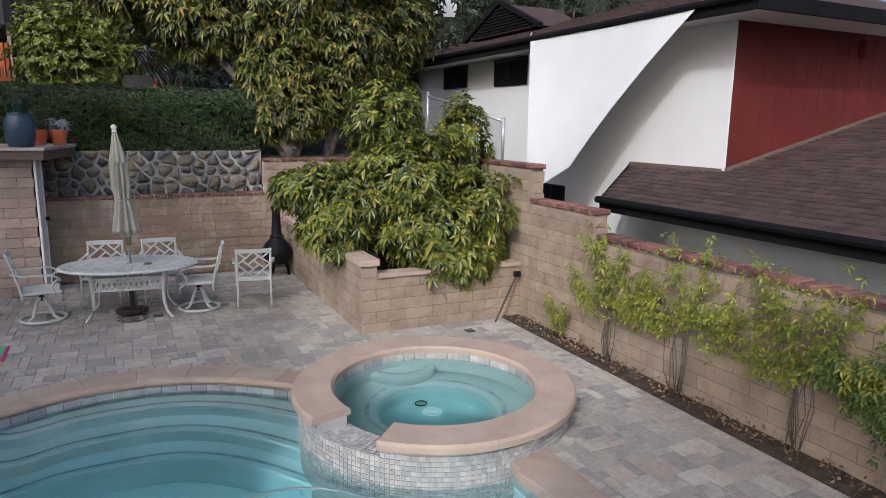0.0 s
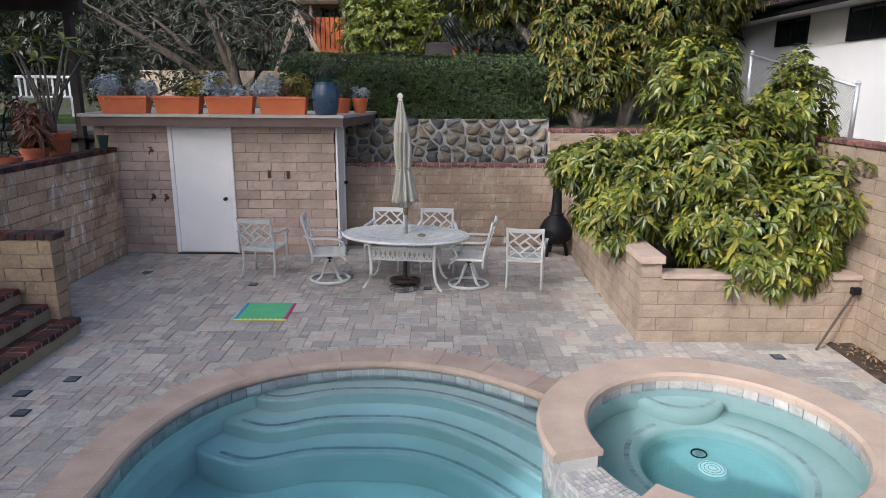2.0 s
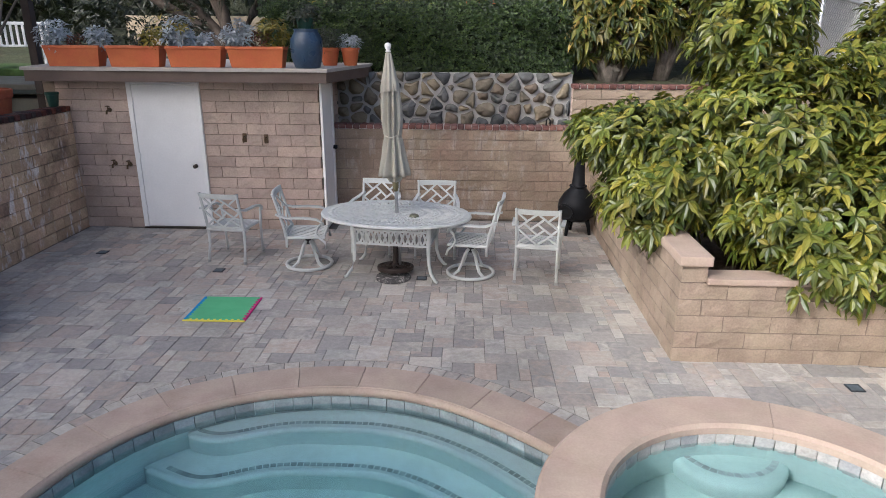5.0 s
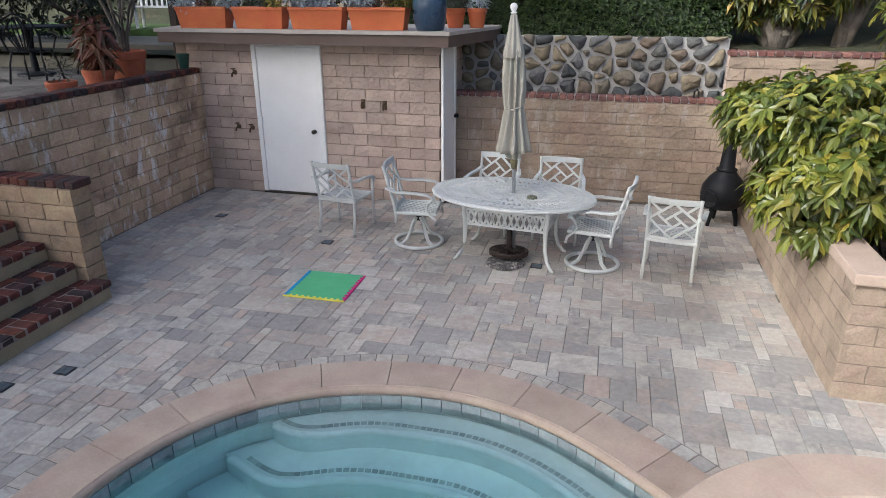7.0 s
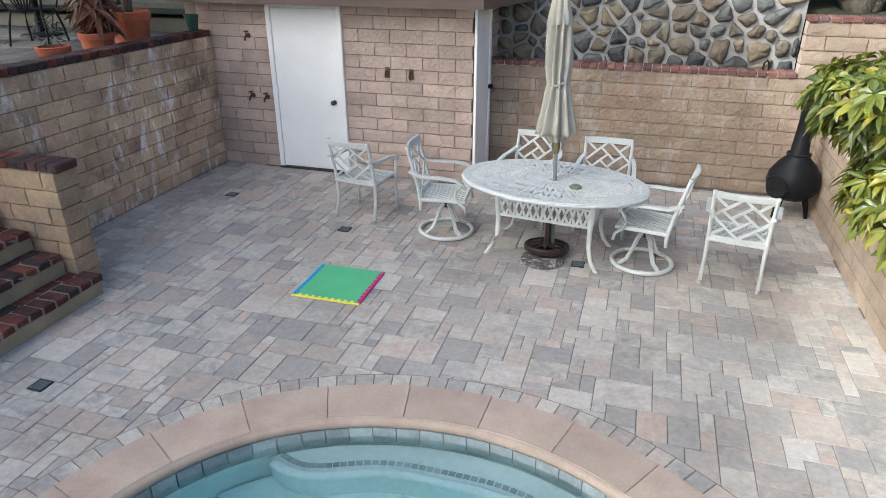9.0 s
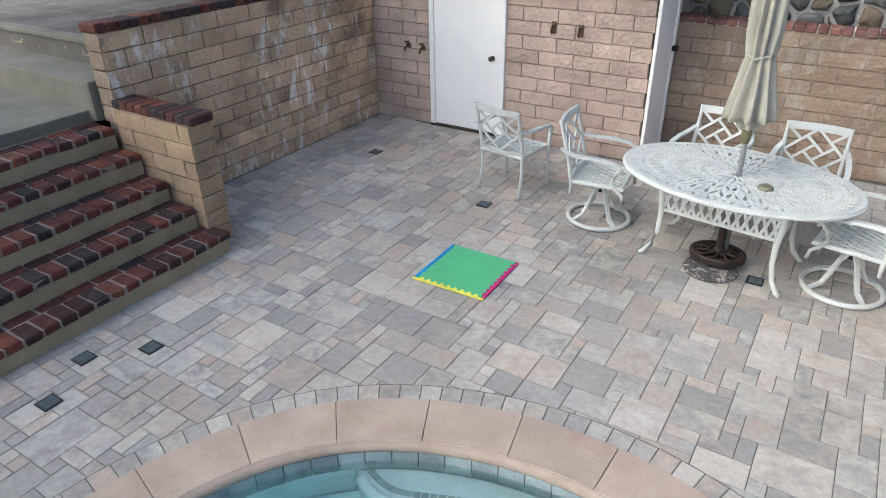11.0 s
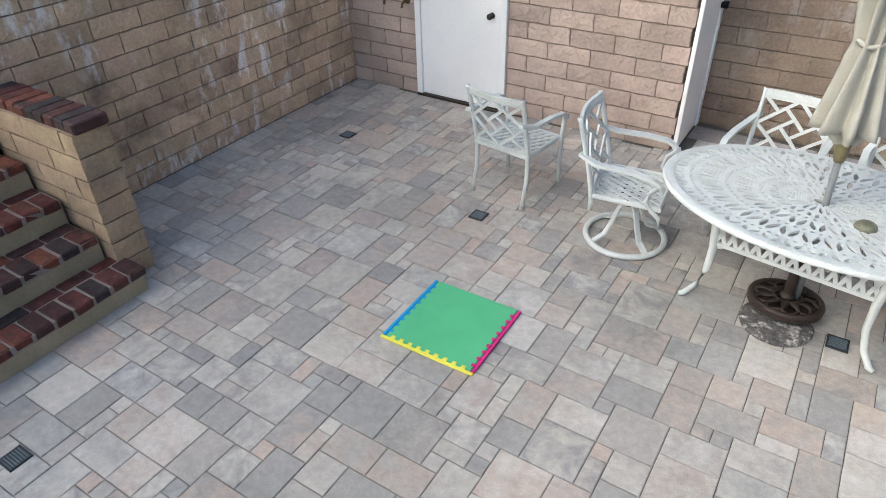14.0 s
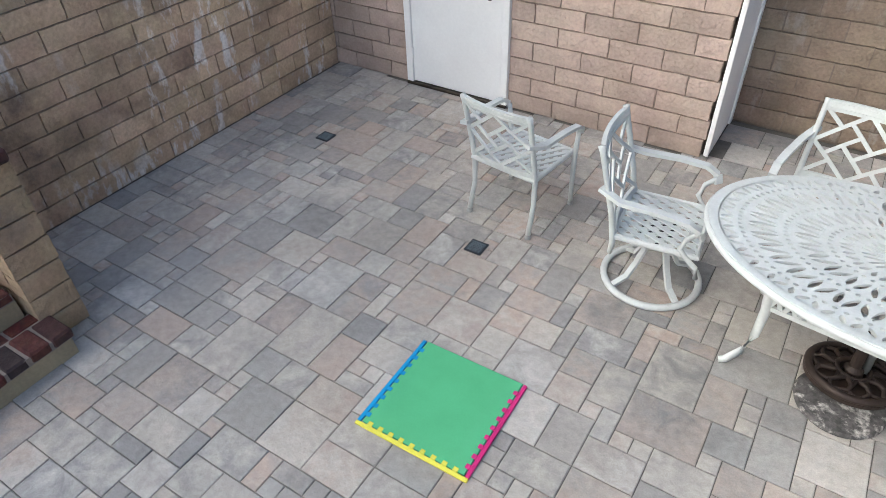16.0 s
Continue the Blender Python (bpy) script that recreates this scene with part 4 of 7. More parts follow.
part("latch", box_bm((-1.165, 11.66, 1.08), (-1.11, 11.72, 1.13), 0.006), M_BLACK, side, "black metal latch")


def wall_tap(x, z, scale=1.0):
    t = root("wall_tap", Matrix.Translation((x, SHED_Y, z)) @ Matrix.Scale(scale, 4), "small weathered brass tap on the block wall", "tap", "taps on the shed wall")
    bm = bmesh.new()
    add_tube(bm, [(0, 0.02, 0), (0, -0.05, 0), (0, -0.085, -0.012), (0, -0.095, -0.05)], 0.013, 8)
    part("spout", bm, M_BRASS, t, smooth=True)
    bm = bmesh.new()
    add_tube(bm, [(0, -0.05, 0.0), (0, -0.05, 0.05)], 0.008, 6)
    add_lathe(bm, [(0.01, 0.045), (0.032, 0.048), (0.032, 0.058), (0.01, 0.062)], (0, -0.05, 0), 10)
    part("handle", bm, M_BRASS, t)
    bm = bmesh.new()
    add_lathe(bm, [(0.032, 0), (0.03, 0.008), (0.012, 0.012)], (0, 0, 0), 12)
    bmesh.ops.rotate(bm, verts=bm.verts, matrix=Matrix.Rotation(radians(90), 3, 'X'))
    part("flange", bm, M_BRASS, t)


for x, z in ((-4.14, 0.93), (-3.93, 0.92), (-4.11, 1.67)):
    wall_tap(x, z)


def wall_hook(x, z):
    t = root("wall_hook", Matrix.Translation((x, SHED_Y, z)), "rusty brown bracket hook on the block wall", "hook", "hooks on the shed wall")
    part("plate", box_bm((-0.028, -0.012, -0.06), (0.028, 0.008, 0.06), 0.005), M_BRASS, t)
    bm = bmesh.new()
    add_tube(bm, [(0, -0.005, 0.02), (0, -0.05, 0.015), (0, -0.07, -0.02), (0, -0.05, -0.05)], 0.014, 8)
    part("hook", bm, M_BRASS, t, smooth=True)


wall_hook(-2.27, 1.31)
wall_hook(-1.97, 1.30)

# ---- garden furniture ----
M_CAST = material("white_cast_aluminium", (0.53, 0.55, 0.53), 0.45, 0.07, 0.0, 9, 80, 0.15, 0.002, spots=(0.42, 0.44, 0.40), spot_amount=0.35)
M_RUBBER = material("black_glide", (0.02, 0.02, 0.02), 0.7, 0.1, 0, 9, 60, 0.1, 0.002)

M_GLIDE = material("grey_glide", (0.34, 0.34, 0.32), 0.6, 0.1, 0, 9, 60, 0.1, 0.002)


def bar(bm, a, b, w, t, up=(0, 0, 1)):
    """A flat bar between two points: w across, t thick along up."""
    a, b = Vector(a), Vector(b)
    d = (b - a).normalized()
    s = d.cross(Vector(up)).normalized() * w / 2
    u = s.cross(d).normalized() * t / 2
    vs = [bm.verts.new(p + x * s + y * u) for p in (a, b) for x, y in ((-1, -1), (1, -1), (1, 1), (-1, 1))]
    for q in ((3, 2, 1, 0), (4, 5, 6, 7), (0, 1, 5, 4), (1, 2, 6, 5), (2, 3, 7, 6), (3, 0, 4, 7)):
        bm.faces.new([vs[i] for i in q])


def seat_strips(w=0.46, d=0.44, z=0.42):
    """Two sets of slanting strips that weave into a lattice seat; front at +y."""
    for sgn in (1, -1):
        for i in range(-11, 12):
            run = [(i * 0.058 + sgn * 0.55 * y, y) for y in (-d / 2 + d * k / 60 for k in range(61)) if abs(i * 0.058 + sgn * 0.55 * y) <= w / 2]
            if len(run) > 4:
                bm = bmesh.new()
                bar(bm, (*run[0], z + 0.004 * sgn), (*run[-1], z + 0.004 * sgn), 0.026, 0.008)
                yield bm


def seat_frame_bm(w=0.46, d=0.44, z=0.42):
    bm = bmesh.new()
    add_tube(bm, [(-w / 2, -d / 2, z - 0.004), (w / 2, -d / 2, z - 0.004), (w / 2, d / 2, z - 0.004), (-w / 2, d / 2, z - 0.004)], 0.019, 8, True)
    return bm


LEAN_BACK = [0.10, 0.415]   # lean and height of the back


def back_point(u, v, w=0.45):
    """A point of the leaning, slightly hollow back: u across -1..1, v up 0..1."""
    return Vector((u * w / 2, -0.21 - LEAN_BACK[0] * v - 0.03 * (1 - u * u), 0.45 + LEAN_BACK[1] * v))


def back_strip(p, q, wd=0.022):
    bm = bmesh.new()
    n = 5
    for k in range(n):
        a, b = [(p[0] + (q[0] - p[0]) * s, p[1] + (q[1] - p[1]) * s) for s in (k / n, (k + 1.04) / n)]
        bar(bm, back_point(*a), back_point(*b), wd, 0.013, (0, 1, 0.3))
    return bm


def diamond(p, q):
    """A point of the diamond that joins the middles of the back's sides."""
    return (-1 + p + q, 0.48 + 0.46 * p - 0.46 * q)


BACK_BARS = [(diamond(*a), diamond(*b)) for a, b in (((0, 0), (1, 0)), ((1, 0), (1, 1)), ((1, 1), (0, 1)), ((0, 1), (0, 0)), ((0.33, 0.33), (1, 0.33)), ((0.67, 0.33), (0.67, 1)), ((0.67, 0.67), (0, 0.67)), ((0.33, 0), (0.33, 0.67)))]
BACK_BARS += [((-1, 0.94), diamond(0.5, 0)), ((1, 0.94), diamond(1, 0.5)), ((-1, 0.02), diamond(0, 0.5)), ((1, 0.02), diamond(0.5, 1))]


def back_rail(v, wd, t):
    """One bent rail across the back, wd high and t thick."""
    bm = bmesh.new()
    up = (back_point(0, 1) - back_point(0, 0)).normalized() * wd / 2
    rings = []
    for k in range(11):
        p = back_point(-1 + k / 5, v)
        rings.append([bm.verts.new(p + a * up + Vector((0, b * t / 2, 0))) for a, b in ((-1, -1), (1, -1), (1, 1), (-1, 1))])
    for a, b in zip(rings, rings[1:]):
        for k in range(4):
            bm.faces.new((a[k], a[(k + 1) % 4], b[(k + 1) % 4], b[k]))
    bm.faces.new(rings[0][::-1])
    bm.faces.new(rings[-1])
    bmesh.ops.recalc_face_normals(bm, faces=bm.faces)
    return bm


def arm_bm(sx):
    bm = bmesh.new()
    x = sx * 0.25
    pts = [(x * 0.93, -0.32, 0.70), (x * 1.08, -0.20, 0.665), (x * 1.12, 0.0, 0.665), (x * 1.14, 0.14, 0.65), (x * 1.12, 0.20, 0.615), (x * 1.06, 0.215, 0.57)]
    for a, b in zip(pts, pts[1:]):
        bar(bm, a, Vector(b) + (Vector(b) - Vector(a)) * 0.04, 0.042, 0.022)
    return bm


def chair_common(ch):
    seat = part("seat", seat_frame_bm(), M_CAST, ch)
    for bm in seat_strips():
        part("strip", bm, M_CAST, seat)
    back = part("backrest", back_rail(0.97, 0.06, 0.022), M_CAST, ch)
    for v in (0.935, 1.005):
        part("moulding", back_rail(v, 0.008, 0.029), M_CAST, back)
    part("lower_rail", back_rail(0.0, 0.03, 0.018), M_CAST, back)
    for p, q in BACK_BARS:
        part("lattice_bar", back_strip(p, q), M_CAST, back)
    for sx in (-1, 1):
        part("arm", arm_bm(sx), M_CAST, ch)


def dining_chair():
    ch = root("garden_chair", Matrix(), "white cast-aluminium armchair with lattice seat and back", "chair", "chairs round the garden table")
    chair_common(ch)
    for sx in (-1, 1):
        bm = bmesh.new()
        add_tube(bm, [(sx * 0.235, -0.318, 0.882), (sx * 0.235, -0.308, 0.85), (sx * 0.232, -0.236, 0.55), (sx * 0.23, -0.205, 0.40), (sx * 0.23, -0.205, 0.22), (sx * 0.235, -0.25, 0.03)], [0.02, 0.016, 0.017, 0.018, 0.016, 0.018], 8)
        leg = part("leg", bm, M_CAST, ch, smooth=True)
        part("foot", lathe_bm([(0.02, 0.0), (0.021, 0.02), (0.014, 0.032)], (sx * 0.236, -0.252, 0), 10), M_GLIDE, leg)
        bm = bmesh.new()
        add_tube(bm, [(sx * 0.265, 0.205, 0.60), (sx * 0.25, 0.215, 0.42), (sx * 0.245, 0.225, 0.2), (sx * 0.245, 0.235, 0.03)], [0.015, 0.018, 0.016, 0.016], 8)
        leg = part("leg", bm, M_CAST, ch, smooth=True)
        part("foot", lathe_bm([(0.019, 0.0), (0.02, 0.02), (0.014, 0.032)], (sx * 0.245, 0.236, 0), 10), M_GLIDE, leg)
    return ch


def swivel_chair():
    LEAN_BACK[:] = [0.125, 0.475]
    ch = root("swivel_chair", Matrix(), "white cast-aluminium swivel armchair on a ring base", "chair", "chairs round the garden table")
    chair_common(ch)
    for sx in (-1, 1):
        bm = bmesh.new()
        add_tube(bm, [(sx * 0.235, -0.345, 0.942), (sx * 0.235, -0.334, 0.905), (sx * 0.232, -0.242, 0.55), (sx * 0.23, -0.215, 0.38), (sx * 0.23, -0.22, 0.30)], [0.02, 0.016, 0.017, 0.017, 0.014], 8)
        part("post", bm, M_CAST, ch, smooth=True)
        bm = bmesh.new()
        pts = [(sx * 0.265, 0.205, 0.60), (sx * 0.268, 0.15, 0.54), (sx * 0.26, 0.13, 0.47), (sx * 0.25, 0.17, 0.41), (sx * 0.245, 0.225, 0.36), (sx * 0.24, 0.24, 0.29)]
        add_tube(bm, pts, 0.015, 8)
        part("arm_support", bm, M_CAST, ch, smooth=True)
    bm = bmesh.new()
    for q in (box_bm((-0.10, -0.10, 0.375), (0.10, 0.10, 0.395), 0.004), lathe_bm([(0.03, 0.27), (0.036, 0.28), (0.036, 0.33), (0.025, 0.335), (0.025, 0.378)], sides=14)):
        me = bpy.data.meshes.new("tmp")
        q.to_mesh(me)
        q.free()
        bm.from_mesh(me)
        bpy.data.meshes.remove(me)
    part("swivel", bm, M_RUBBER, ch, "dark swivel mechanism")
    bm = bmesh.new()
    add_tube(bm, [(0.27 * math.cos(k * math.tau / 36), 0.27 * math.sin(k * math.tau / 36), 0.024) for k in range(36)], 0.021, 8, True)
    ring = part("base_ring", bm, M_CAST, ch, smooth=True)
    for k in range(4):
        a = radians(45 + 90 * k)
        bm = bmesh.new()
        pts = [(r * math.cos(a), r * math.sin(a), z) for r, z in ((0.03, 0.31), (0.08, 0.26), (0.12, 0.16), (0.17, 0.07), (0.26, 0.028))]
        for p, q in zip(pts, pts[1:]):
            bar(bm, p, Vector(q) + (Vector(q) - Vector(p)) * 0.05, 0.034, 0.018)
        part("spoke", bm, M_CAST, ring)
    return ch


chair = dining_chair()
chair.matrix_basis = pose(-2.085, 9.90, 0, 0, 0, -8)
for x, y, a in ((1.63, 9.40, -9), (-0.37, 10.25, 171), (0.41, 10.19, 180)):
    copy_thing(chair, pose(x, y, 0, 0, 0, a))
swivel = swivel_chair()
swivel.matrix_basis = pose(-1.10, 9.65, 0, 0, 0, -84)
copy_thing(swivel, pose(0.86, 9.45, 0, 0, 0, 80))

# oval table with a pierced top
TABLE = Vector((-0.015, 9.47, 0))
table = root("garden_table", Matrix.Translation(TABLE) @ Matrix.Rotation(radians(-7), 4, 'Z'), "oval white cast-aluminium table with a pierced lace top", "table")
AX, AY = 0.865, 0.585


def lace_top():
    """Pierced oval: bands of pointed openings that point outwards, with small round ones between them."""
    bm = bmesh.new()
    bands = [(0.05, 0.10, 12, 0.32, 0.26, 0.0), (0.10, 0.24, 26, 0.42, 0.25, 0.25), (0.24, 0.34, 36, 0.38, 0.28, -0.3), (0.34, 0.40, 50, 0.28, 0.26, 0.0), (0.40, 0.56, 52, 0.44, 0.30, 0.5),
             (0.56, 0.62, 76, 0.28, 0.26, 0.0), (0.62, 0.80, 72, 0.44, 0.31, -0.5), (0.80, 0.855, 100, 0.28, 0.27, 0.0), (0.855, 0.945, 88, 0.42, 0.28, 0.5)]

    def P(r, a):
        return (AX * r * math.cos(a), AY * r * math.sin(a), 0.712)
    for j, (r0, r1, n, lens, fat, skew) in enumerate(bands):
        da, dr = math.tau / n, r1 - r0
        for i in range(n):
            a0 = (i + 0.5 * (j % 2)) * da
            a1, am, rm = a0 + da, a0 + da / 2, (r0 + r1) / 2
            out = [P(r0, a0), P(r0, am), P(r0, a1), P(rm, a1), P(r1, a1), P(r1, am), P(r1, a0), P(rm, a0)]
            sk = skew * da * (1 if i % 2 else -1) * 0.5
            hole = [P(rm - dr * lens * 0.7, am - da * fat * 0.6 - sk * 0.6), P(rm - dr * lens, am - sk), P(rm - dr * lens * 0.7, am + da * fat * 0.6 - sk * 0.6), P(rm, am + da * fat),
                    P(rm + dr * lens * 0.6, am + da * fat * 0.75 + sk * 0.6), P(rm + dr * lens, am + sk), P(rm + dr * lens * 0.6, am - da * fat * 0.75 + sk * 0.6), P(rm, am - da * fat)]
            vo = [bm.verts.new(p) for p in out]
            vh = [bm.verts.new(p) for p in hole]
            for k in range(8):
                bm.faces.new((vo[k], vo[(k + 1) % 8], vh[(k + 1) % 8], vh[k]))
    n = 72
    e0 = [bm.verts.new(P(0.94, k * math.tau / n)) for k in range(n)]
    e1 = [bm.verts.new((AX * math.cos(k * math.tau / n), AY * math.sin(k * math.tau / n), 0.712)) for k in range(n)]
    for k in range(n):
        bm.faces.new((e0[k], e0[(k + 1) % n], e1[(k + 1) % n], e1[k]))
    return bm


top = part("tabletop", lace_top(), M_CAST, table)
sol = top.modifiers.new("thickness", 'SOLIDIFY')
sol.thickness = 0.014
sol.offset = -1
bm = bmesh.new()
add_tube(bm, [(AX * math.cos(k * math.tau / 72), AY * math.sin(k * math.tau / 72), 0.703) for k in range(72)], 0.016, 8, True)
part("rim", bm, M_CAST, table, smooth=True)
bm = bmesh.new()
add_tube(bm, [(0.05 * math.cos(k * math.tau / 24), 0.045 * math.sin(k * math.tau / 24), 0.708) for k in range(24)], 0.01, 6, True)
part("umbrella_collar", bm, M_CAST, table, smooth=True)
for sx in (-1, 1):
    for sy in (-1, 1):
        bm = bmesh.new()
        pts = [(0.44, 0.26, 0.695), (0.445, 0.265, 0.55), (0.43, 0.26, 0.38), (0.435, 0.265, 0.22), (0.465, 0.285, 0.10), (0.52, 0.31, 0.022), (0.545, 0.32, 0.014)]
        add_tube(bm, [(sx * x, sy * y, z) for x, y, z in pts], [0.026, 0.026, 0.024, 0.021, 0.019, 0.019, 0.015], 8)
        part("leg", bm, M_CAST, table, smooth=True)
for a, b in (((-0.43, -0.262), (0.43, -0.262)), ((-0.43, 0.262), (0.43, 0.262)), ((-0.435, -0.25), (-0.435, 0.25)), ((0.435, -0.25), (0.435, 0.25))):
    bm = bmesh.new()
    a3, b3 = Vector((*a, 0)), Vector((*b, 0))
    d = b3 - a3
    nrm = Vector((-d.y, d.x, 0)).normalized()
    bar(bm, a3 + Vector((0, 0, 0.415)), b3 + Vector((0, 0, 0.415)), 0.018, 0.025)
    apron = part("apron", bm, M_CAST, table)
    bm = bmesh.new()
    bar(bm, a3 + Vector((0, 0, 0.575)), b3 + Vector((0, 0, 0.575)), 0.018, 0.022)
    part("rail", bm, M_CAST, apron)
    n = max(5, int(d.length / 0.062))
    for k in range(n):
        p, q = a3 + d * (k + 0.1) / n, a3 + d * (k + 0.9) / n
        for e, f in ((p, q), (q, p)):
            bm = bmesh.new()
            bar(bm, e + Vector((0, 0, 0.42)), f + Vector((0, 0, 0.57)), 0.014, 0.022, tuple(nrm.cross(Vector((0, 0, 1)))))
            part("lattice_bar", bm, M_CAST, apron)
# closed umbrella leaning in the table
M_CANVAS = material("grey_canvas", (0.36, 0.345, 0.29), 0.9, 0.1, 0.004, 6, 150, 0.3, 0.002)
M_POLE = material("pole_metal", (0.30, 0.31, 0.31), 0.4, 0.08, 0, 8, 60, 0.05, 0.001, metal=0.5)
M_BRONZE = material("brown_cast_base", (0.035, 0.024, 0.019), 0.55, 0.2, 0, 9, 60, 0.2, 0.002, metal=0.3)
M_PEBBLE = material("mottled_stone_disc", (0.09, 0.085, 0.08), 0.9, 0.4, 0, 26, 60, 0.6, 0.008, spots=(0.50, 0.47, 0.43), spot_amount=1.0)
FOOT = Vector((0.035, 9.41, 0.0))
LEAN = Matrix.Translation(FOOT) @ Matrix.Rotation(math.atan(-0.055), 4, 'X') @ Matrix.Rotation(math.atan(-0.045), 4, 'Y')
umb = root("patio_umbrella", LEAN, "closed grey canvas umbrella with pleated folds leaning in the table", "umbrella")
bm = bmesh.new()
add_tube(bm, [(0, 0, 0.10), (0, 0, 1.0), (0, 0, 2.45)], 0.019, 12)
part("pole", bm, M_POLE, umb, smooth=True)
part("finial", lathe_bm([(0.006, 2.50), (0.03, 2.505), (0.034, 2.515), (0.018, 2.525), (0.03, 2.54), (0.038, 2.565), (0.03, 2.59), (0.008, 2.602)], sides=16), M_WHITE, umb, "pale ball finial", True)


def folded_cloth(z_r, pleats, depth, twist=0.0, seed=0):
    bm = bmesh.new()
    n = pleats * 8
    rows = []
    rnd = random.Random(seed)
    ph = [rnd.uniform(-0.25, 0.25) for _ in range(pleats)]
    for z, r in z_r:
        row = []
        for k in range(n):
            a = k * math.tau / n
            w = math.cos(a * pleats + ph[(k // 8) % pleats] * 0.6 + 0.5 * math.sin(3 * a + z * 4))
            rr = r * (1 + (depth if r < 0.12 else depth * (1 + 4 * (r - 0.12))) * w + 0.06 * math.sin(2 * a + 5 * z))
            row.append(bm.verts.new((rr * math.cos(a + twist * z), rr * math.sin(a + twist * z), z + (0.035 * w + 0.015 * math.sin(a * 3 + 1)) * (r > 0.145))))
        rows.append(row)
    for p, q in zip(rows, rows[1:]):
        for k in range(n):
            bm.faces.new((p[k], p[(k + 1) % n], q[(k + 1) % n], q[k]))
    return bm


cl = part("canopy", folded_cloth([(1.16, 0.142), (1.20, 0.139), (1.30, 0.124), (1.38, 0.110), (1.47, 0.095), (1.54, 0.086), (1.60, 0.072), (1.66, 0.080), (1.78, 0.090), (1.95, 0.086), (2.10, 0.076), (2.16, 0.066), (2.18, 0.05)], 9, 0.36, 0.5, 4), M_CANVAS, umb, smooth=True)
cl.modifiers.new("thickness", 'SOLIDIFY').thickness = 0.004
part("vent_flap", folded_cloth([(2.09, 0.092), (2.16, 0.088), (2.28, 0.065), (2.40, 0.045), (2.49, 0.03), (2.51, 0.008)], 8, 0.16, 0.4, 9), M_CANVAS, cl, smooth=True)
part("inner_fold", folded_cloth([(1.09, 0.055), (1.13, 0.075), (1.20, 0.085), (1.30, 0.07)], 7, 0.3, 0.4, 15), M_CANVAS, cl, smooth=True)
bm = bmesh.new()
add_tube(bm, [(0.082 * math.cos(k * math.tau / 24), 0.082 * math.sin(k * math.tau / 24), 1.60 + 0.01 * math.sin(k)) for k in range(24)], 0.012, 6, True)
part("tie", bm, M_CANVAS, cl, smooth=True)
part("grip", lathe_bm([(0.024, 0.98), (0.034, 1.02), (0.04, 1.12), (0.045, 1.20), (0.03, 1.23)], sides=14), material("olive_grip", (0.16, 0.14, 0.07), 0.6, 0.15, 0, 9, 50, 0.1, 0.001), umb, "olive plastic crank housing", True)
base = root("umbrella_base", Matrix.Translation((-0.02, 9.38, 0.03)) @ Matrix.Rotation(radians(-6), 4, 'X'), "round brown cast-iron umbrella base with pierced scrolls", "umbrella base")
bm = bmesh.new()
add_tube(bm, [(0.195 * math.cos(k * math.tau / 40), 0.195 * math.sin(k * math.tau / 40), 0.062) for k in range(40)], 0.02, 8, True)
plate = part("plate", bm, M_BRONZE, base, smooth=True)
bm = bmesh.new()
add_tube(bm, [(0.075 * math.cos(k * math.tau / 30), 0.075 * math.sin(k * math.tau / 30), 0.082) for k in range(30)], 0.013, 6, True)
part("inner_ring", bm, M_BRONZE, plate, smooth=True)
for k in range(10):
    a = k * math.tau / 10
    for sg, bend in ((1, ((0.07, 0, 0.082), (0.11, 0.35, 0.075), (0.15, 0.30, 0.068), (0.19, -0.1, 0.062))), (-1, ((0.07, 0, 0.082), (0.11, 0.25, 0.075), (0.15, 0.35, 0.068), (0.19, 0.1, 0.062)))):
        bm = bmesh.new()
        add_tube(bm, [(r * math.cos(a + sg * da), r * math.sin(a + sg * da), z) for r, da, z in bend], 0.012, 6)
        part("scroll", bm, M_BRONZE, plate, smooth=True)
part("skirt", lathe_bm([(0.21, 0.03), (0.212, 0.05), (0.20, 0.056), (0.05, 0.052), (0.05, 0.03)], sides=36), M_BRONZE, base)
part("tube", lathe_bm([(0.05, 0.05), (0.045, 0.09), (0.028, 0.11), (0.028, 0.32), (0.02, 0.33)], sides=16), M_BRONZE, base)
disc = tagged(part("stone_disc", lathe_bm([(0.20, 0.0), (0.205, 0.012), (0.195, 0.026), (0.10, 0.03), (0.01, 0.03)], (-0.03, 9.24, 0.002), 40), M_PEBBLE), "mottled black and white stone disc under the umbrella base", "stone disc")
bowl = tagged(part("plug", lathe_bm([(0.05, 0.0), (0.058, 0.012), (0.05, 0.03), (0.03, 0.04), (0.01, 0.042)], (0.21, 9.31, 0.713), 20), material("olive_glaze", (0.14, 0.14, 0.09), 0.35, 0.25, 0.01, 20, 80, 0.2, 0.002), smooth=True), "small round olive-green pot lying on the table", "pot")

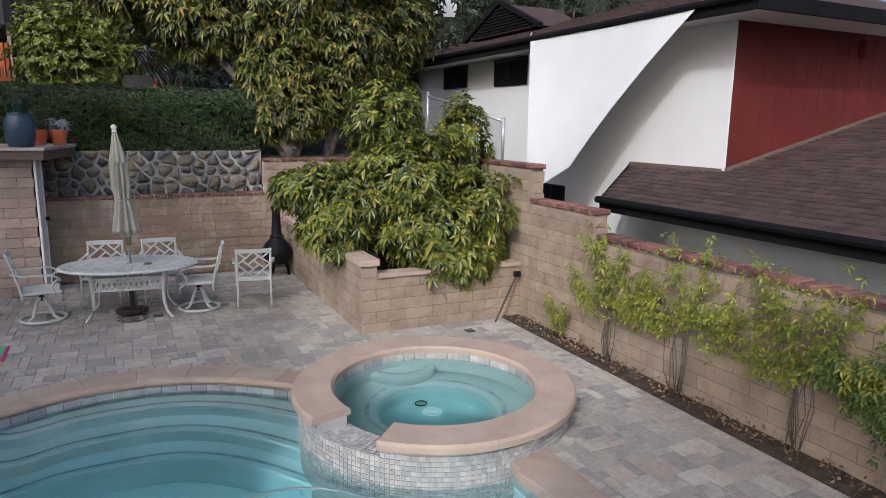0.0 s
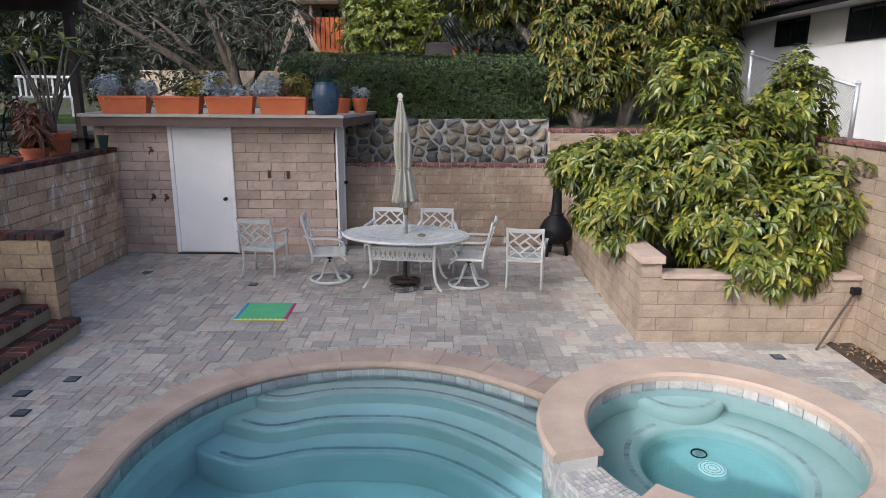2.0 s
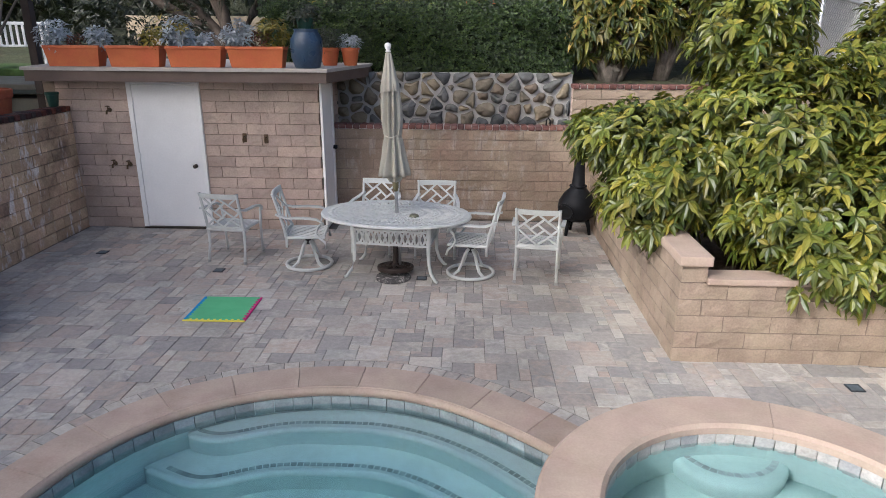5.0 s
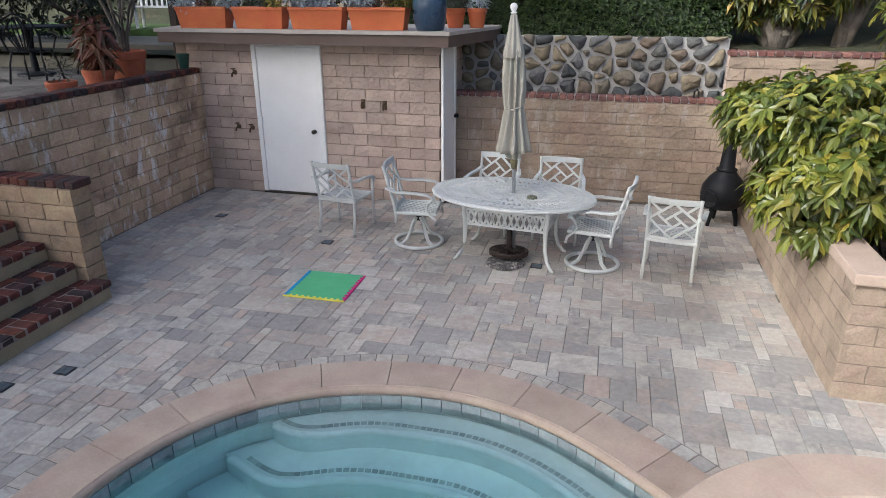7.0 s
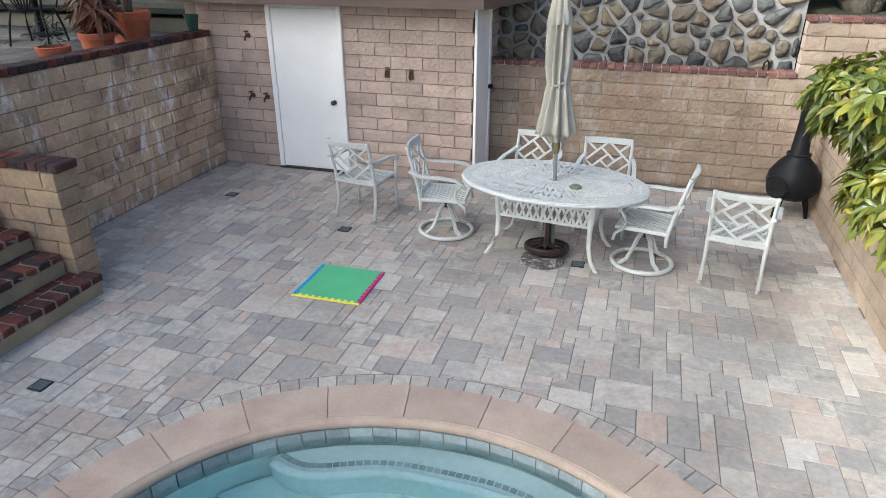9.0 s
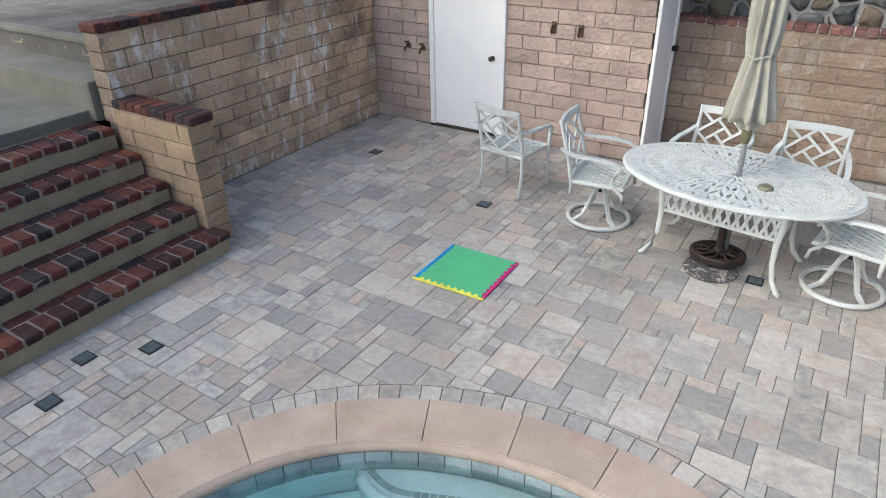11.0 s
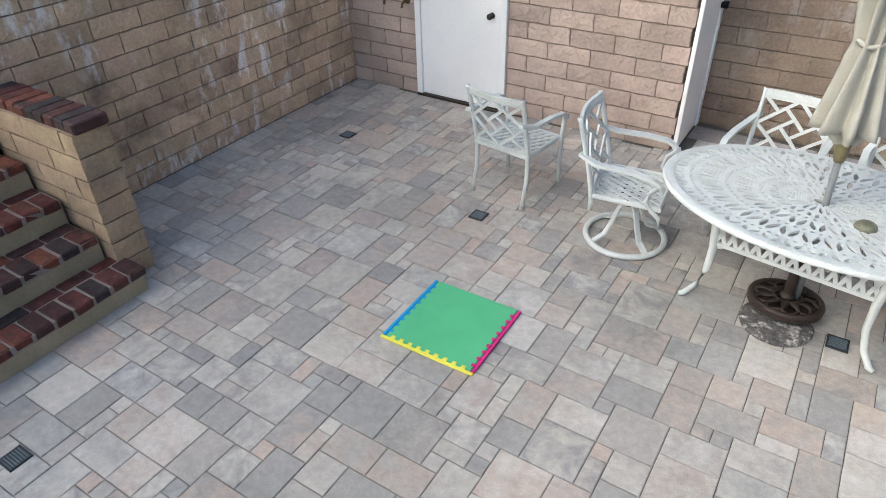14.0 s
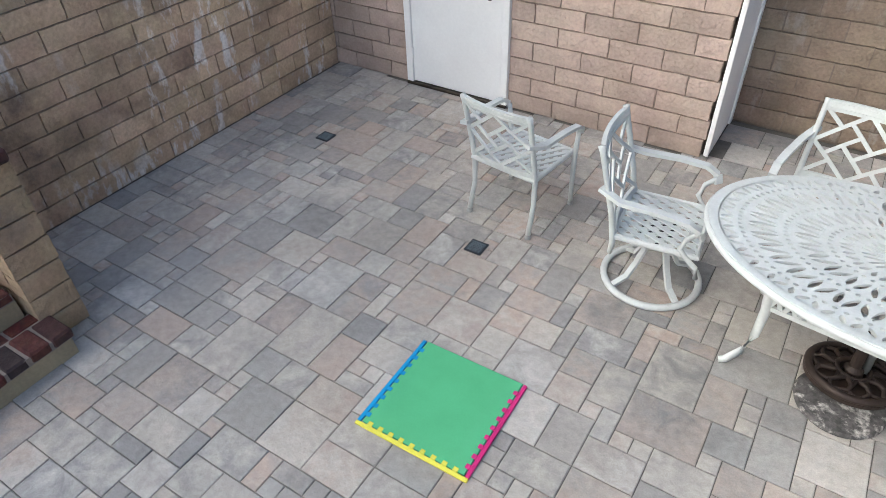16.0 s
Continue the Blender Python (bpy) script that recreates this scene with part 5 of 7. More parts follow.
# ---- foam play mat ----
M_MATS = {n: material(n + "_foam", c, 0.75, 0.05, 0, 5, 120, 0.25, 0.002) for n, c in (("green", (0.10, 0.42, 0.19)), ("blue", (0.015, 0.27, 0.55)), ("yellow", (0.72, 0.66, 0.08)), ("magenta", (0.52, 0.02, 0.16)))}
mat_root = root("play_mat", pose(-1.653, 8.244, 0.003, 0, 0, 0.8), "green foam play mat with blue, yellow and magenta toothed edges", "play mat")
part("panel", box_bm((-0.282, -0.282, 0), (0.282, 0.306, 0.012), 0.003), M_MATS["green"], mat_root)
for nme, rot in (("yellow", 0), ("magenta", 90), ("blue", 270)):
    bm = bmesh.new()
    R = Matrix.Rotation(radians(rot), 4, 'Z')
    ext = 0.308
    lo_x, hi_x = {0: (-ext, ext), 90: (-ext + 0.021, ext - 0.004), 270: (-ext + 0.004, ext - 0.021)}[rot]
    add_box(bm, (lo_x, -ext, 0), (hi_x, -0.288, 0.0125), R, 0.002)
    for k in range(9):
        x = -0.236 + k * 0.059
        add_box(bm, (x - 0.013, -0.289, 0), (x + 0.013, -0.264, 0.0135), R, 0.002)
    part("edge_strip", bm, M_MATS[nme], mat_root, nme + " toothed edge")

# ---- drains ----
M_GRATE = material("black_grate", (0.02, 0.025, 0.03), 0.6, 0.2, 0, 12, 60, 0.1, 0.002)

M_SLATS = material("grey_grate", (0.085, 0.11, 0.125), 0.6, 0.2, 0, 12, 60, 0.1, 0.002)


def drain(x, y, a):
    g = root("floor_drain", pose(x, y, 0.002, 0, 0, a), "small square black plastic floor drain grate", "drain", "drains in the paving")
    part("tray", box_bm((-0.055, -0.055, 0.0), (0.055, 0.055, 0.004)), M_GRATE, g)
    for k in range(7):
        part("slat", box_bm((-0.052, -0.05 + k * 0.0145, 0.004), (0.052, -0.042 + k * 0.0145, 0.009)), M_SLATS, g)
    part("frame", ring_bm(0.066, 0.082, 0.0, 0.009, 45, 405, 4), M_GRATE, g)


for x, y in ((-2.96, 6.32), (-3.24, 6.02), (-3.03, 5.66), (-2.12, 9.37), (-3.84, 9.95), (0.30, 9.24), (3.95, 6.95)):
    drain(x, y, 0)

# ---- chiminea ----
chim = root("chiminea", pose(2.34, 11.17, 0, 0, 0, -48), "black cast-iron chiminea with a round firebox on three legs", "chiminea")
cb = bmesh.new()
prof = [(0.05, 0.20), (0.16, 0.21), (0.24, 0.28), (0.265, 0.38), (0.25, 0.48), (0.19, 0.58), (0.115, 0.66), (0.105, 0.70), (0.09, 0.72), (0.075, 0.95), (0.068, 1.15), (0.085, 1.16), (0.085, 1.22), (0.06, 1.225), (0.05, 1.0)]
add_lathe(cb, prof, sides=32)
body = part("body", cb, M_BLACK, chim, smooth=True)
bm = bmesh.new()
ob_pts = []
for k in range(24):
    a = k * math.tau / 24
    x, z = 0.125 * math.cos(a), 0.36 + 0.105 * math.sin(a)
    ob_pts.append((x, -math.sqrt(max(0.0, 0.262 ** 2 - x * x)) * (1 - 0.9 * (z - 0.38) ** 2), z))
add_tube(bm, ob_pts, 0.016, 6, True)
part("fire_rim", bm, M_BLACK, body, smooth=True)
# flat black disc on the closed body in place of a dark hollow
M_FIREHOLE = material("firehole_black", (0.006, 0.006, 0.006), 0.95, 0.2, 0, 9, 50, 0.2, 0.003)
bm = bmesh.new()
bm.faces.new([bm.verts.new((x * 0.99, y - 0.012, z)) for x, y, z in ob_pts])
part("fire_opening", bm, M_FIREHOLE, body, "flat black disc for the fire opening")
for k in range(3):
    a = radians(30 + 120 * k)
    bm = bmesh.new()
    add_tube(bm, [(r * math.cos(a), r * math.sin(a), z) for r, z in ((0.14, 0.25), (0.18, 0.12), (0.20, 0.0))], [0.035, 0.028, 0.022], 8)
    part("leg", bm, M_BLACK, chim, smooth=True)
bm = bmesh.new()
add_tube(bm, [(0.11 * math.cos(k * math.tau / 24), 0.11 * math.sin(k * math.tau / 24), 0.69) for k in range(24)], 0.014, 6, True)
part("collar", bm, M_BLACK, chim, smooth=True)


# ---- foliage ----
def leaf_mesh(name, spots_, mat, length, width, per, droop, seed, flat=0.35, jitter=0.3):
    """Whorls of curved, folded leaves. spots_: (point, outward) pairs."""
    rnd = np.random.RandomState(seed)
    vs, fs = [], []
    for p, o in spots_:
        o = np.array(o, float)
        o /= max(1e-6, np.linalg.norm(o))
        axis = o * (1 - flat) + np.array([0, 0, flat])
        axis /= np.linalg.norm(axis)
        s = np.cross(axis, [0.3, 0.9, 0.1])
        s /= np.linalg.norm(s)
        t = np.cross(axis, s)
        a0 = rnd.uniform(0, 6.28)
        for k in range(per):
            a = a0 + k * 6.283 / per + rnd.uniform(-jitter, jitter)
            el = rnd.uniform(-0.1, 0.75)
            d = (math.cos(a) * s + math.sin(a) * t) * math.cos(el) + axis * math.sin(el)
            L = length * rnd.uniform(0.65, 1.15)
            W = width * rnd.uniform(0.75, 1.15)
            side = np.cross(d, axis)
            nn = np.linalg.norm(side)
            if nn < 1e-3:
                continue
            side /= nn
            up = np.cross(side, d)
            b = np.array(p) + d * 0.01
            dr = droop * L * rnd.uniform(0.5, 1.3)
            c1 = b + d * L * 0.38 - np.array([0, 0, dr * 0.15])
            c2 = b + d * L * 0.72 - np.array([0, 0, dr * 0.5])
            tip = b + d * L * 0.97 - np.array([0, 0, dr])
            f = up * W * 0.18
            i = len(vs)
            vs += [b, c1 + side * W / 2 + f, c1, c1 - side * W / 2 + f, c2 + side * W * 0.4 + f, c2, c2 - side * W * 0.4 + f, tip]
            fs += [(i, i + 2, i + 1), (i, i + 3, i + 2), (i + 1, i + 2, i + 5, i + 4), (i + 2, i + 3, i + 6, i + 5), (i + 4, i + 5, i + 7), (i + 5, i + 6, i + 7)]
    me = bpy.data.meshes.new(name)
    me.from_pydata([tuple(v) for v in vs], [], fs)
    me.materials.append(mat)
    return me


def blob_spots(blobs, n, seed, shell=0.55, lump=0.25):
    """Random whorl places in a union of ellipsoids, thicker towards the outside, with an uneven outline."""
    rnd = np.random.RandomState(seed)
    wts = np.array([b[1][0] * b[1][1] + b[1][1] * b[1][2] + b[1][0] * b[1][2] for b in blobs])
    wts = wts / wts.sum()
    out = []
    for i in rnd.choice(len(blobs), n, p=wts):
        c, r = blobs[i]
        d = rnd.normal(size=3)
        d /= np.linalg.norm(d)
        q = Vector((c[0] + d[0] * r[0], c[1] + d[1] * r[1], c[2] + d[2] * r[2]))
        k = (shell + (1 - shell) * rnd.uniform() ** 0.5) * (1 + lump * noise.noise(q * 2.3))
        out.append(((c[0] + d[0] * r[0] * k, c[1] + d[1] * r[1] * k, c[2] + d[2] * r[2] * k), tuple(d)))
    return out


def limbs_bm(base, tops, r0, seed, bend=0.15):
    bm = bmesh.new()
    rnd = random.Random(seed)
    for tp in tops:
        b, t = Vector(base), Vector(tp)
        pts = []
        for k in range(6):
            s = k / 5
            p = b.lerp(t, s)
            p.z = b.z + (t.z - b.z) * (s ** 0.75)
            if 0 < k < 5:
                p += Vector((rnd.uniform(-1, 1), rnd.uniform(-1, 1), 0)) * bend * 0.5
            pts.append(p)
        add_tube(bm, pts, [r0 * (1 - 0.85 * k / 5) for k in range(6)], 7)
    return bm


def tree(name, label, base, r0, blobs, n, mat, length, width, per, droop, seed, bark=M_BARK, category="tree", lump=0.25):
    t = root(name, Matrix(), label, category)
    rnd = random.Random(seed)
    tops = [b[0] for b in blobs]
    part("trunk", limbs_bm(base, tops, r0, seed), bark, t, smooth=True)
    ob = new("crown", leaf_mesh("crown", blob_spots(blobs, n, seed, 0.55, lump), mat, length, width, per, droop, seed + 1))
    ob.parent = t
    tagged(ob, kind="stuff")
    return t


tree("planter_tree", "bushy broadleaf tree with long glossy yellow-green leaves in the planter", (3.8, 8.9, 0.4), 0.09,
     [((3.75, 8.6, 1.65), (1.0, 1.0, 0.95)), ((2.85, 8.7, 1.62), (0.75, 0.9, 0.52)), ((3.55, 8.95, 2.72), (0.58, 0.55, 0.66)), ((3.95, 7.75, 1.20), (0.85, 0.55, 0.58)),
      ((4.55, 7.9, 1.40), (0.48, 0.65, 0.70)), ((4.62, 8.6, 2.45), (0.40, 0.42, 0.55)), ((4.1, 7.5, 0.88), (0.62, 0.32, 0.36)), ((2.52, 8.35, 1.22), (0.38, 0.45, 0.40)), ((2.27, 8.8, 1.76), (0.50, 0.55, 0.30))],
     3500, L_PLANTER, 0.135, 0.052, 7, 0.5, 11, lump=0.5)
tree("evergreen_tree", "large dense evergreen tree with drooping bronze-tipped leaves", (2.98, 12.75, 1.9), 0.13,
     [((2.9, 13.1, 3.5), (0.85, 0.75, 1.05)), ((2.65, 12.85, 2.85), (0.45, 0.4, 0.6)), ((4.2, 13.4, 4.4), (1.25, 1.0, 1.2)), ((1.7, 13.7, 4.6), (1.2, 1.0, 0.75)), ((5.4, 14.0, 4.7), (1.1, 1.0, 1.1)),
      ((3.4, 13.3, 5.4), (1.8, 1.2, 0.9)), ((3.9, 13.0, 3.3), (0.6, 0.5, 0.6)), ((3.2, 12.7, 2.85), (0.65, 0.35, 0.50)), ((2.5, 12.9, 3.5), (0.5, 0.45, 0.6)), ((3.0, 13.4, 4.6), (1.2, 0.9, 0.9)), ((0.6, 14.2, 5.2), (1.2, 1.0, 0.7))],
     6200, L_BACK, 0.165, 0.062, 8, 0.55, 21, M_PALEBARK)
part("second_trunk", limbs_bm((3.75, 12.9, 1.9), [(4.2, 13.4, 4.4), (4.9, 13.6, 4.5)], 0.11, 5), M_PALEBARK, bpy.data.objects["evergreen_tree"], smooth=True)

# clipped hedge: near-black core box that shows dark between the small leaves over it
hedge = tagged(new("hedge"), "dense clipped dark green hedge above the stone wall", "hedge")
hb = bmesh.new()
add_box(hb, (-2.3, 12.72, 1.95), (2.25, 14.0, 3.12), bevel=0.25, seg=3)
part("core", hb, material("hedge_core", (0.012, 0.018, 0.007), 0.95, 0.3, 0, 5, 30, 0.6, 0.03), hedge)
rs = np.random.RandomState(8)
spots_ = []
for _ in range(5600):
    u, v = rs.uniform(-2.4, 2.36), rs.uniform()
    k = rs.uniform()
    if k < 0.62:
        z = 1.98 + 1.25 * v
        y = 12.60 + 0.14 * noise.noise((u * 1.3, z * 1.6, 0)) + 0.22 * max(0, (z - 2.95) / 0.3) ** 2 + 0.05 * rs.uniform()
        spots_.append(((u, y, z), (0.1, -1, 0.3)))
    elif k < 0.92:
        y = 12.75 + 1.3 * v
        spots_.append(((u, y, 3.20 + 0.07 * noise.noise((u * 1.3, y, 5)) + 0.03 * rs.uniform()), (0, -0.2, 1)))
    else:
        spots_.append(((2.33 + 0.1 * noise.noise((0, v * 3, k)), 12.65 + 1.2 * v, rs.uniform(1.98, 3.2)), (1, 0, 0.2)))
ob = new("leaves", leaf_mesh("leaves", spots_, L_HEDGE, 0.055, 0.03, 6, 0.2, 9))
ob.parent = hedge
tagged(ob, kind="stuff")

# ---- stone retaining wall under the hedge ----
stone_wall = structure("stone_wall", box_bm((-1.25, 12.42, 1.1), (2.35, 12.7, 2.12)), M_STONEMORTAR, "rubble wall of grey and brown field stones in pale mortar")
structure("soil_strip", box_bm((-1.22, 12.02, 1.0), (2.3, 12.43, 1.30)), M_SOIL, "bare soil strip between the walls")


def cut_line(pts, nx, nz, d):
    """Keep the part of a polygon where nx * x + nz * z <= d."""
    out = []
    for p, q in zip(pts, pts[1:] + pts[:1]):
        fp, fq = nx * p[0] + nz * p[1] - d, nx * q[0] + nz * q[1] - d
        if fp <= 0:
            out.append(p)
        if fp * fq < 0:
            s = fp / (fp - fq)
            out.append((p[0] + (q[0] - p[0]) * s, p[1] + (q[1] - p[1]) * s))
    return out


rnd = random.Random(44)
seeds = []
for r in range(5):
    for k in range(18):
        if rnd.random() < 0.86:
            seeds.append((-1.28 + 0.208 * k + 0.10 * (r % 2) + rnd.uniform(-0.08, 0.08), 1.40 + 0.175 * r + rnd.uniform(-0.05, 0.05), rnd.uniform(-0.008, 0.012)))
for sx, sz, wt_ in seeds:
    cell = [(sx - 0.35, sz - 0.22), (sx + 0.35, sz - 0.22), (sx + 0.35, sz + 0.22), (sx - 0.35, sz + 0.22)]
    for ox, oz, ow in seeds:
        if (ox, oz) != (sx, sz) and abs(ox - sx) < 0.9:
            cell = cut_line(cell, ox - sx, oz - sz, ((ox * ox + oz * oz - ow) - (sx * sx + sz * sz - wt_)) / 2)
    for nx, nz, d in ((1, 0, 2.34), (-1, 0, 1.24), (0, 1, 2.15), (0, -1, -1.30)):
        cell = cut_line(cell, nx, nz, d)
    if len(cell) < 3:
        continue
    for _ in range(2):
        cell = [(p[0] * (1 - s) + q[0] * s, p[1] * (1 - s) + q[1] * s) for p, q in zip(cell, cell[1:] + cell[:1]) for s in (0.2, 0.8)]
    mx, mz = sum(p[0] for p in cell) / len(cell), sum(p[1] for p in cell) / len(cell)
    size = sum(math.hypot(p[0] - mx, p[1] - mz) for p in cell) / len(cell)
    if size < 0.035:
        continue
    gap = rnd.uniform(0.012, 0.034)
    tilt = (rnd.uniform(-0.12, 0.12), rnd.uniform(-0.15, 0.1))
    bm = bmesh.new()
    loops = []
    for k, y in ((1.0, 0.02), (1.0, -0.010), (0.92, -0.040), (0.62, -0.066), (0.25, -0.076)):
        lp = []
        for p in cell:
            dx, dz = p[0] - mx, p[1] - mz
            dl = math.hypot(dx, dz)
            f = k * (1 - gap / max(dl, 0.03)) * (1 + 0.20 * noise.noise((p[0] * 9, p[1] * 9, k)))
            lp.append(bm.verts.new((dx * f, y + (dx * tilt[0] + dz * tilt[1]) * f * (y < 0) + 0.026 * noise.noise((p[0] * 14, p[1] * 14, 7 + k)) * (y < 0), dz * f)))
        loops.append(lp)
    for a, e in zip(loops, loops[1:]):
        for k in range(len(a)):
            bm.faces.new((a[k], a[(k + 1) % len(a)], e[(k + 1) % len(a)], e[k]))
    bm.faces.new(loops[-1])
    bmesh.ops.recalc_face_normals(bm, faces=bm.faces)
    piece("stone", mesh_of("stone", bm, M_STONE, True), stone_wall, Matrix.Translation((mx, 12.42, mz)))

# ---- vines on the east wall ----
def vine(y, top, spread, n, seed, leaf=L_VINE):
    t = root("climbing_vine", Matrix.Translation((4.86, y, 0)), "sparse climbing vine with yellow-green leaves and bare grey stems", "vine", "vines on the block wall")
    rnd = random.Random(seed)
    bm = bmesh.new()
    ends = []
    for k in range(10):
        e = (rnd.uniform(-0.02, 0.05), spread * (-1 + 2 * (k + rnd.random()) / 10), top * (0.42 + 0.60 * rnd.random()))
        b0 = (rnd.uniform(-0.03, 0.03), rnd.uniform(-0.07, 0.07), -0.02)
        mid = (rnd.uniform(-0.03, 0.03), b0[1] + rnd.uniform(-0.08, 0.08) + e[1] * 0.12, rnd.uniform(0.35, 0.6) * top)
        q = (mid[0] * 0.4 + e[0] * 0.6, mid[1] * 0.5 + e[1] * 0.5, mid[2] * 0.55 + e[2] * 0.45)
        knee = (rnd.uniform(-0.04, 0.03), (b0[1] + mid[1]) / 2 + rnd.uniform(-0.09, 0.09), mid[2] * rnd.uniform(0.35, 0.65))
        add_tube(bm, [b0, knee, mid, q, e], [0.006, 0.005, 0.004, 0.003, 0.002], 5)
        ends.append((Vector(mid), Vector(e)))
    part("stem", bm, M_PALEBARK, t, smooth=True)
    spots2 = []
    for k in range(n):
        q, e = ends[k % len(ends)]
        p = q.lerp(e, rnd.uniform(0.30, 1.12))
        spots2.append(((p.x - 0.035 + rnd.gauss(0, 0.035), p.y + rnd.gauss(0, 0.075), max(0.10, p.z + rnd.gauss(0.0, 0.075))), (-1, rnd.uniform(-0.6, 0.6), rnd.uniform(-0.1, 0.7))))
    o = new("foliage", leaf_mesh("foliage", spots2, leaf, 0.052, 0.025, 5, 0.6, seed))
    o.parent = t
    tagged(o, kind="stuff")


for y, tp, spr, n, sd in ((6.30, 0.45, 0.28, 60, 1), (5.30, 1.38, 0.85, 330, 2), (4.25, 1.46, 0.90, 370, 3), (2.95, 1.50, 1.0, 450, 4)):
    vine(y, tp, spr, n, sd)
vine(2.05, 1.15, 0.70, 620, 5, L_VINE_GREEN)

# dry leaves on the bare soil
rl = np.random.RandomState(5)
M_LITTER = leaf_material("dry_leaf", [(0.10, 0.06, 0.03), (0.20, 0.13, 0.07), (0.30, 0.22, 0.13)], 0.8, 0.1)
lit = [((rl.uniform(4.68, 4.94), rl.uniform(1.0, 7.2), 0.045), (rl.uniform(-1, 1), rl.uniform(-1, 1), 0.3)) for _ in range(260)]
tagged(new("leaf_litter", leaf_mesh("leaf_litter", lit, M_LITTER, 0.05, 0.025, 2, 0.1, 6)), "scattered dry brown leaves on the bare soil", "leaf litter", kind="stuff")

# a garden tool left in the corner
tool = root("garden_hoe", Matrix(), "old hoe with a grey wooden handle leaning in the corner", "hoe")
bm = bmesh.new()
add_tube(bm, [(4.45, 7.15, 0.0), (4.86, 7.28, 0.62)], 0.014, 6)
part("handle", bm, M_BARK, tool)
part("blade", box_bm((4.80, 7.24, 0.58), (4.90, 7.30, 0.66), 0.01), M_BLACK, tool)

# ---- pots and boxes on the shed roof ----
M_TERRA = material("terracotta_plastic", (0.50, 0.13, 0.045), 0.6, 0.08, 0.005, 4, 40, 0.1, 0.002)
M_TERRA_OLD = material("old_terracotta", (0.33, 0.095, 0.045), 0.85, 0.15, 0.008, 5, 50, 0.2, 0.003, spots=(0.22, 0.08, 0.05), spot_amount=0.4)
M_BLUE = material("blue_glaze", (0.032, 0.058, 0.10), 0.3, 0.2, 0.01, 7, 40, 0.15, 0.004, spots=(0.12, 0.16, 0.21), spot_amount=0.5)
M_GREENPOT = material("green_plastic", (0.012, 0.05, 0.035), 0.5, 0.1, 0, 5, 40, 0.05, 0.002)
DECK = 2.252


def clump(name, parent, c, r, n, mat, length, width, per, droop, seed):
    o = new(name, leaf_mesh(name, blob_spots([(c, r)], n, seed, 0.2), mat, length, width, per, droop, seed))
    o.parent = parent
    return tagged(o, kind="stuff")


def window_box(x0, x1, seed, kinds):
    t = root("window_box", Matrix.Translation(((x0 + x1) / 2, 10.98, DECK)), "orange plastic window box planted with silver dusty miller", "planter box", "window boxes on the shed roof")
    w = (x1 - x0) / 2
    bm = bmesh.new()
    lo = [bm.verts.new((sx * w * 0.88, sy * 0.09, 0.0)) for sx, sy in ((-1, -1), (1, -1), (1, 1), (-1, 1))]
    hi = [bm.verts.new((sx * w * 0.98, sy * 0.12, 0.24)) for sx, sy in ((-1, -1), (1, -1), (1, 1), (-1, 1))]
    bm.faces.new(lo[::-1])
    for k in range(4):
        bm.faces.new((lo[k], lo[(k + 1) % 4], hi[(k + 1) % 4], hi[k]))
    bm.faces.new(hi)
    part("box", bm, M_TERRA, t)
    rim = bmesh.new()
    for a, b in (((-w, -0.13), (w, -0.10)), ((-w, 0.10), (w, 0.13)), ((-w, -0.10), (-w + 0.03, 0.10)), ((w - 0.03, -0.10), (w, 0.10))):
        add_box(rim, (*a, 0.225), (*b, 0.265), bevel=0.006)
    part("rim", rim, M_TERRA, t)
    part("soil", box_bm((-w * 0.95, -0.1, 0.236), (w * 0.95, 0.1, 0.25)), M_SOIL, t)
    for j, (kx, mat, r, n, ln) in enumerate(kinds):
        clump("plant", t, (kx, 0.0, 0.25 + r * 0.75), (r * 1.15, r * 0.9, r), n, mat, ln, ln * 0.3, 6, 0.2, seed * 10 + j)


window_box(-4.75, -4.00, 1, [(-0.26, L_SILVER, 0.19, 60, 0.09), (0.32, L_SILVER, 0.15, 45, 0.08), (0.02, L_RED, 0.10, 16, 0.08)])
window_box(-3.92, -3.20, 2, [(0.05, L_OLIVE, 0.10, 20, 0.08), (0.22, L_YELLOW, 0.14, 22, 0.10)])
window_box(-3.13, -2.39, 3, [(-0.20, L_SILVER, 0.20, 75, 0.09), (0.15, L_SILVER, 0.11, 25, 0.08), (-0.25, L_YELLOW, 0.26, 22, 0.09)])
window_box(-2.33, -1.58, 4, [(-0.25, L_SILVER, 0.19, 65, 0.09), (0.02, L_RED, 0.13, 26, 0.08), (0.22, L_YELLOW, 0.22, 45, 0.10)])

jar = root("ceramic_jar", Matrix.Translation((-1.31, 10.98, DECK)), "blue glazed ceramic jar with a moulded relief", "jar")
jb = bmesh.new()
add_lathe(jb, [(0.15, 0.0), (0.165, 0.01), (0.195, 0.12), (0.21, 0.26), (0.20, 0.36), (0.16, 0.43), (0.15, 0.46), (0.16, 0.48), (0.145, 0.485), (0.13, 0.43)], sides=32)
for v in jb.verts:
    v.co.xy *= 1 + 0.07 * noise.noise(v.co * 14)
part("body", jb, M_BLUE, jar, smooth=True)
gp = tagged(part("flower_pot", lathe_bm([(0.09, 0.0), (0.12, 0.17), (0.125, 0.18), (0.11, 0.18), (0.10, 0.15)], (-1.31, 10.98, DECK + 0.44), 20), M_GREENPOT), "dark green plastic pot standing in the blue jar", "pot")
clump("plant", gp, (-1.31, 10.98, DECK + 0.66), (0.22, 0.2, 0.12), 40, L_OLIVE, 0.09, 0.03, 6, 0.4, 77)


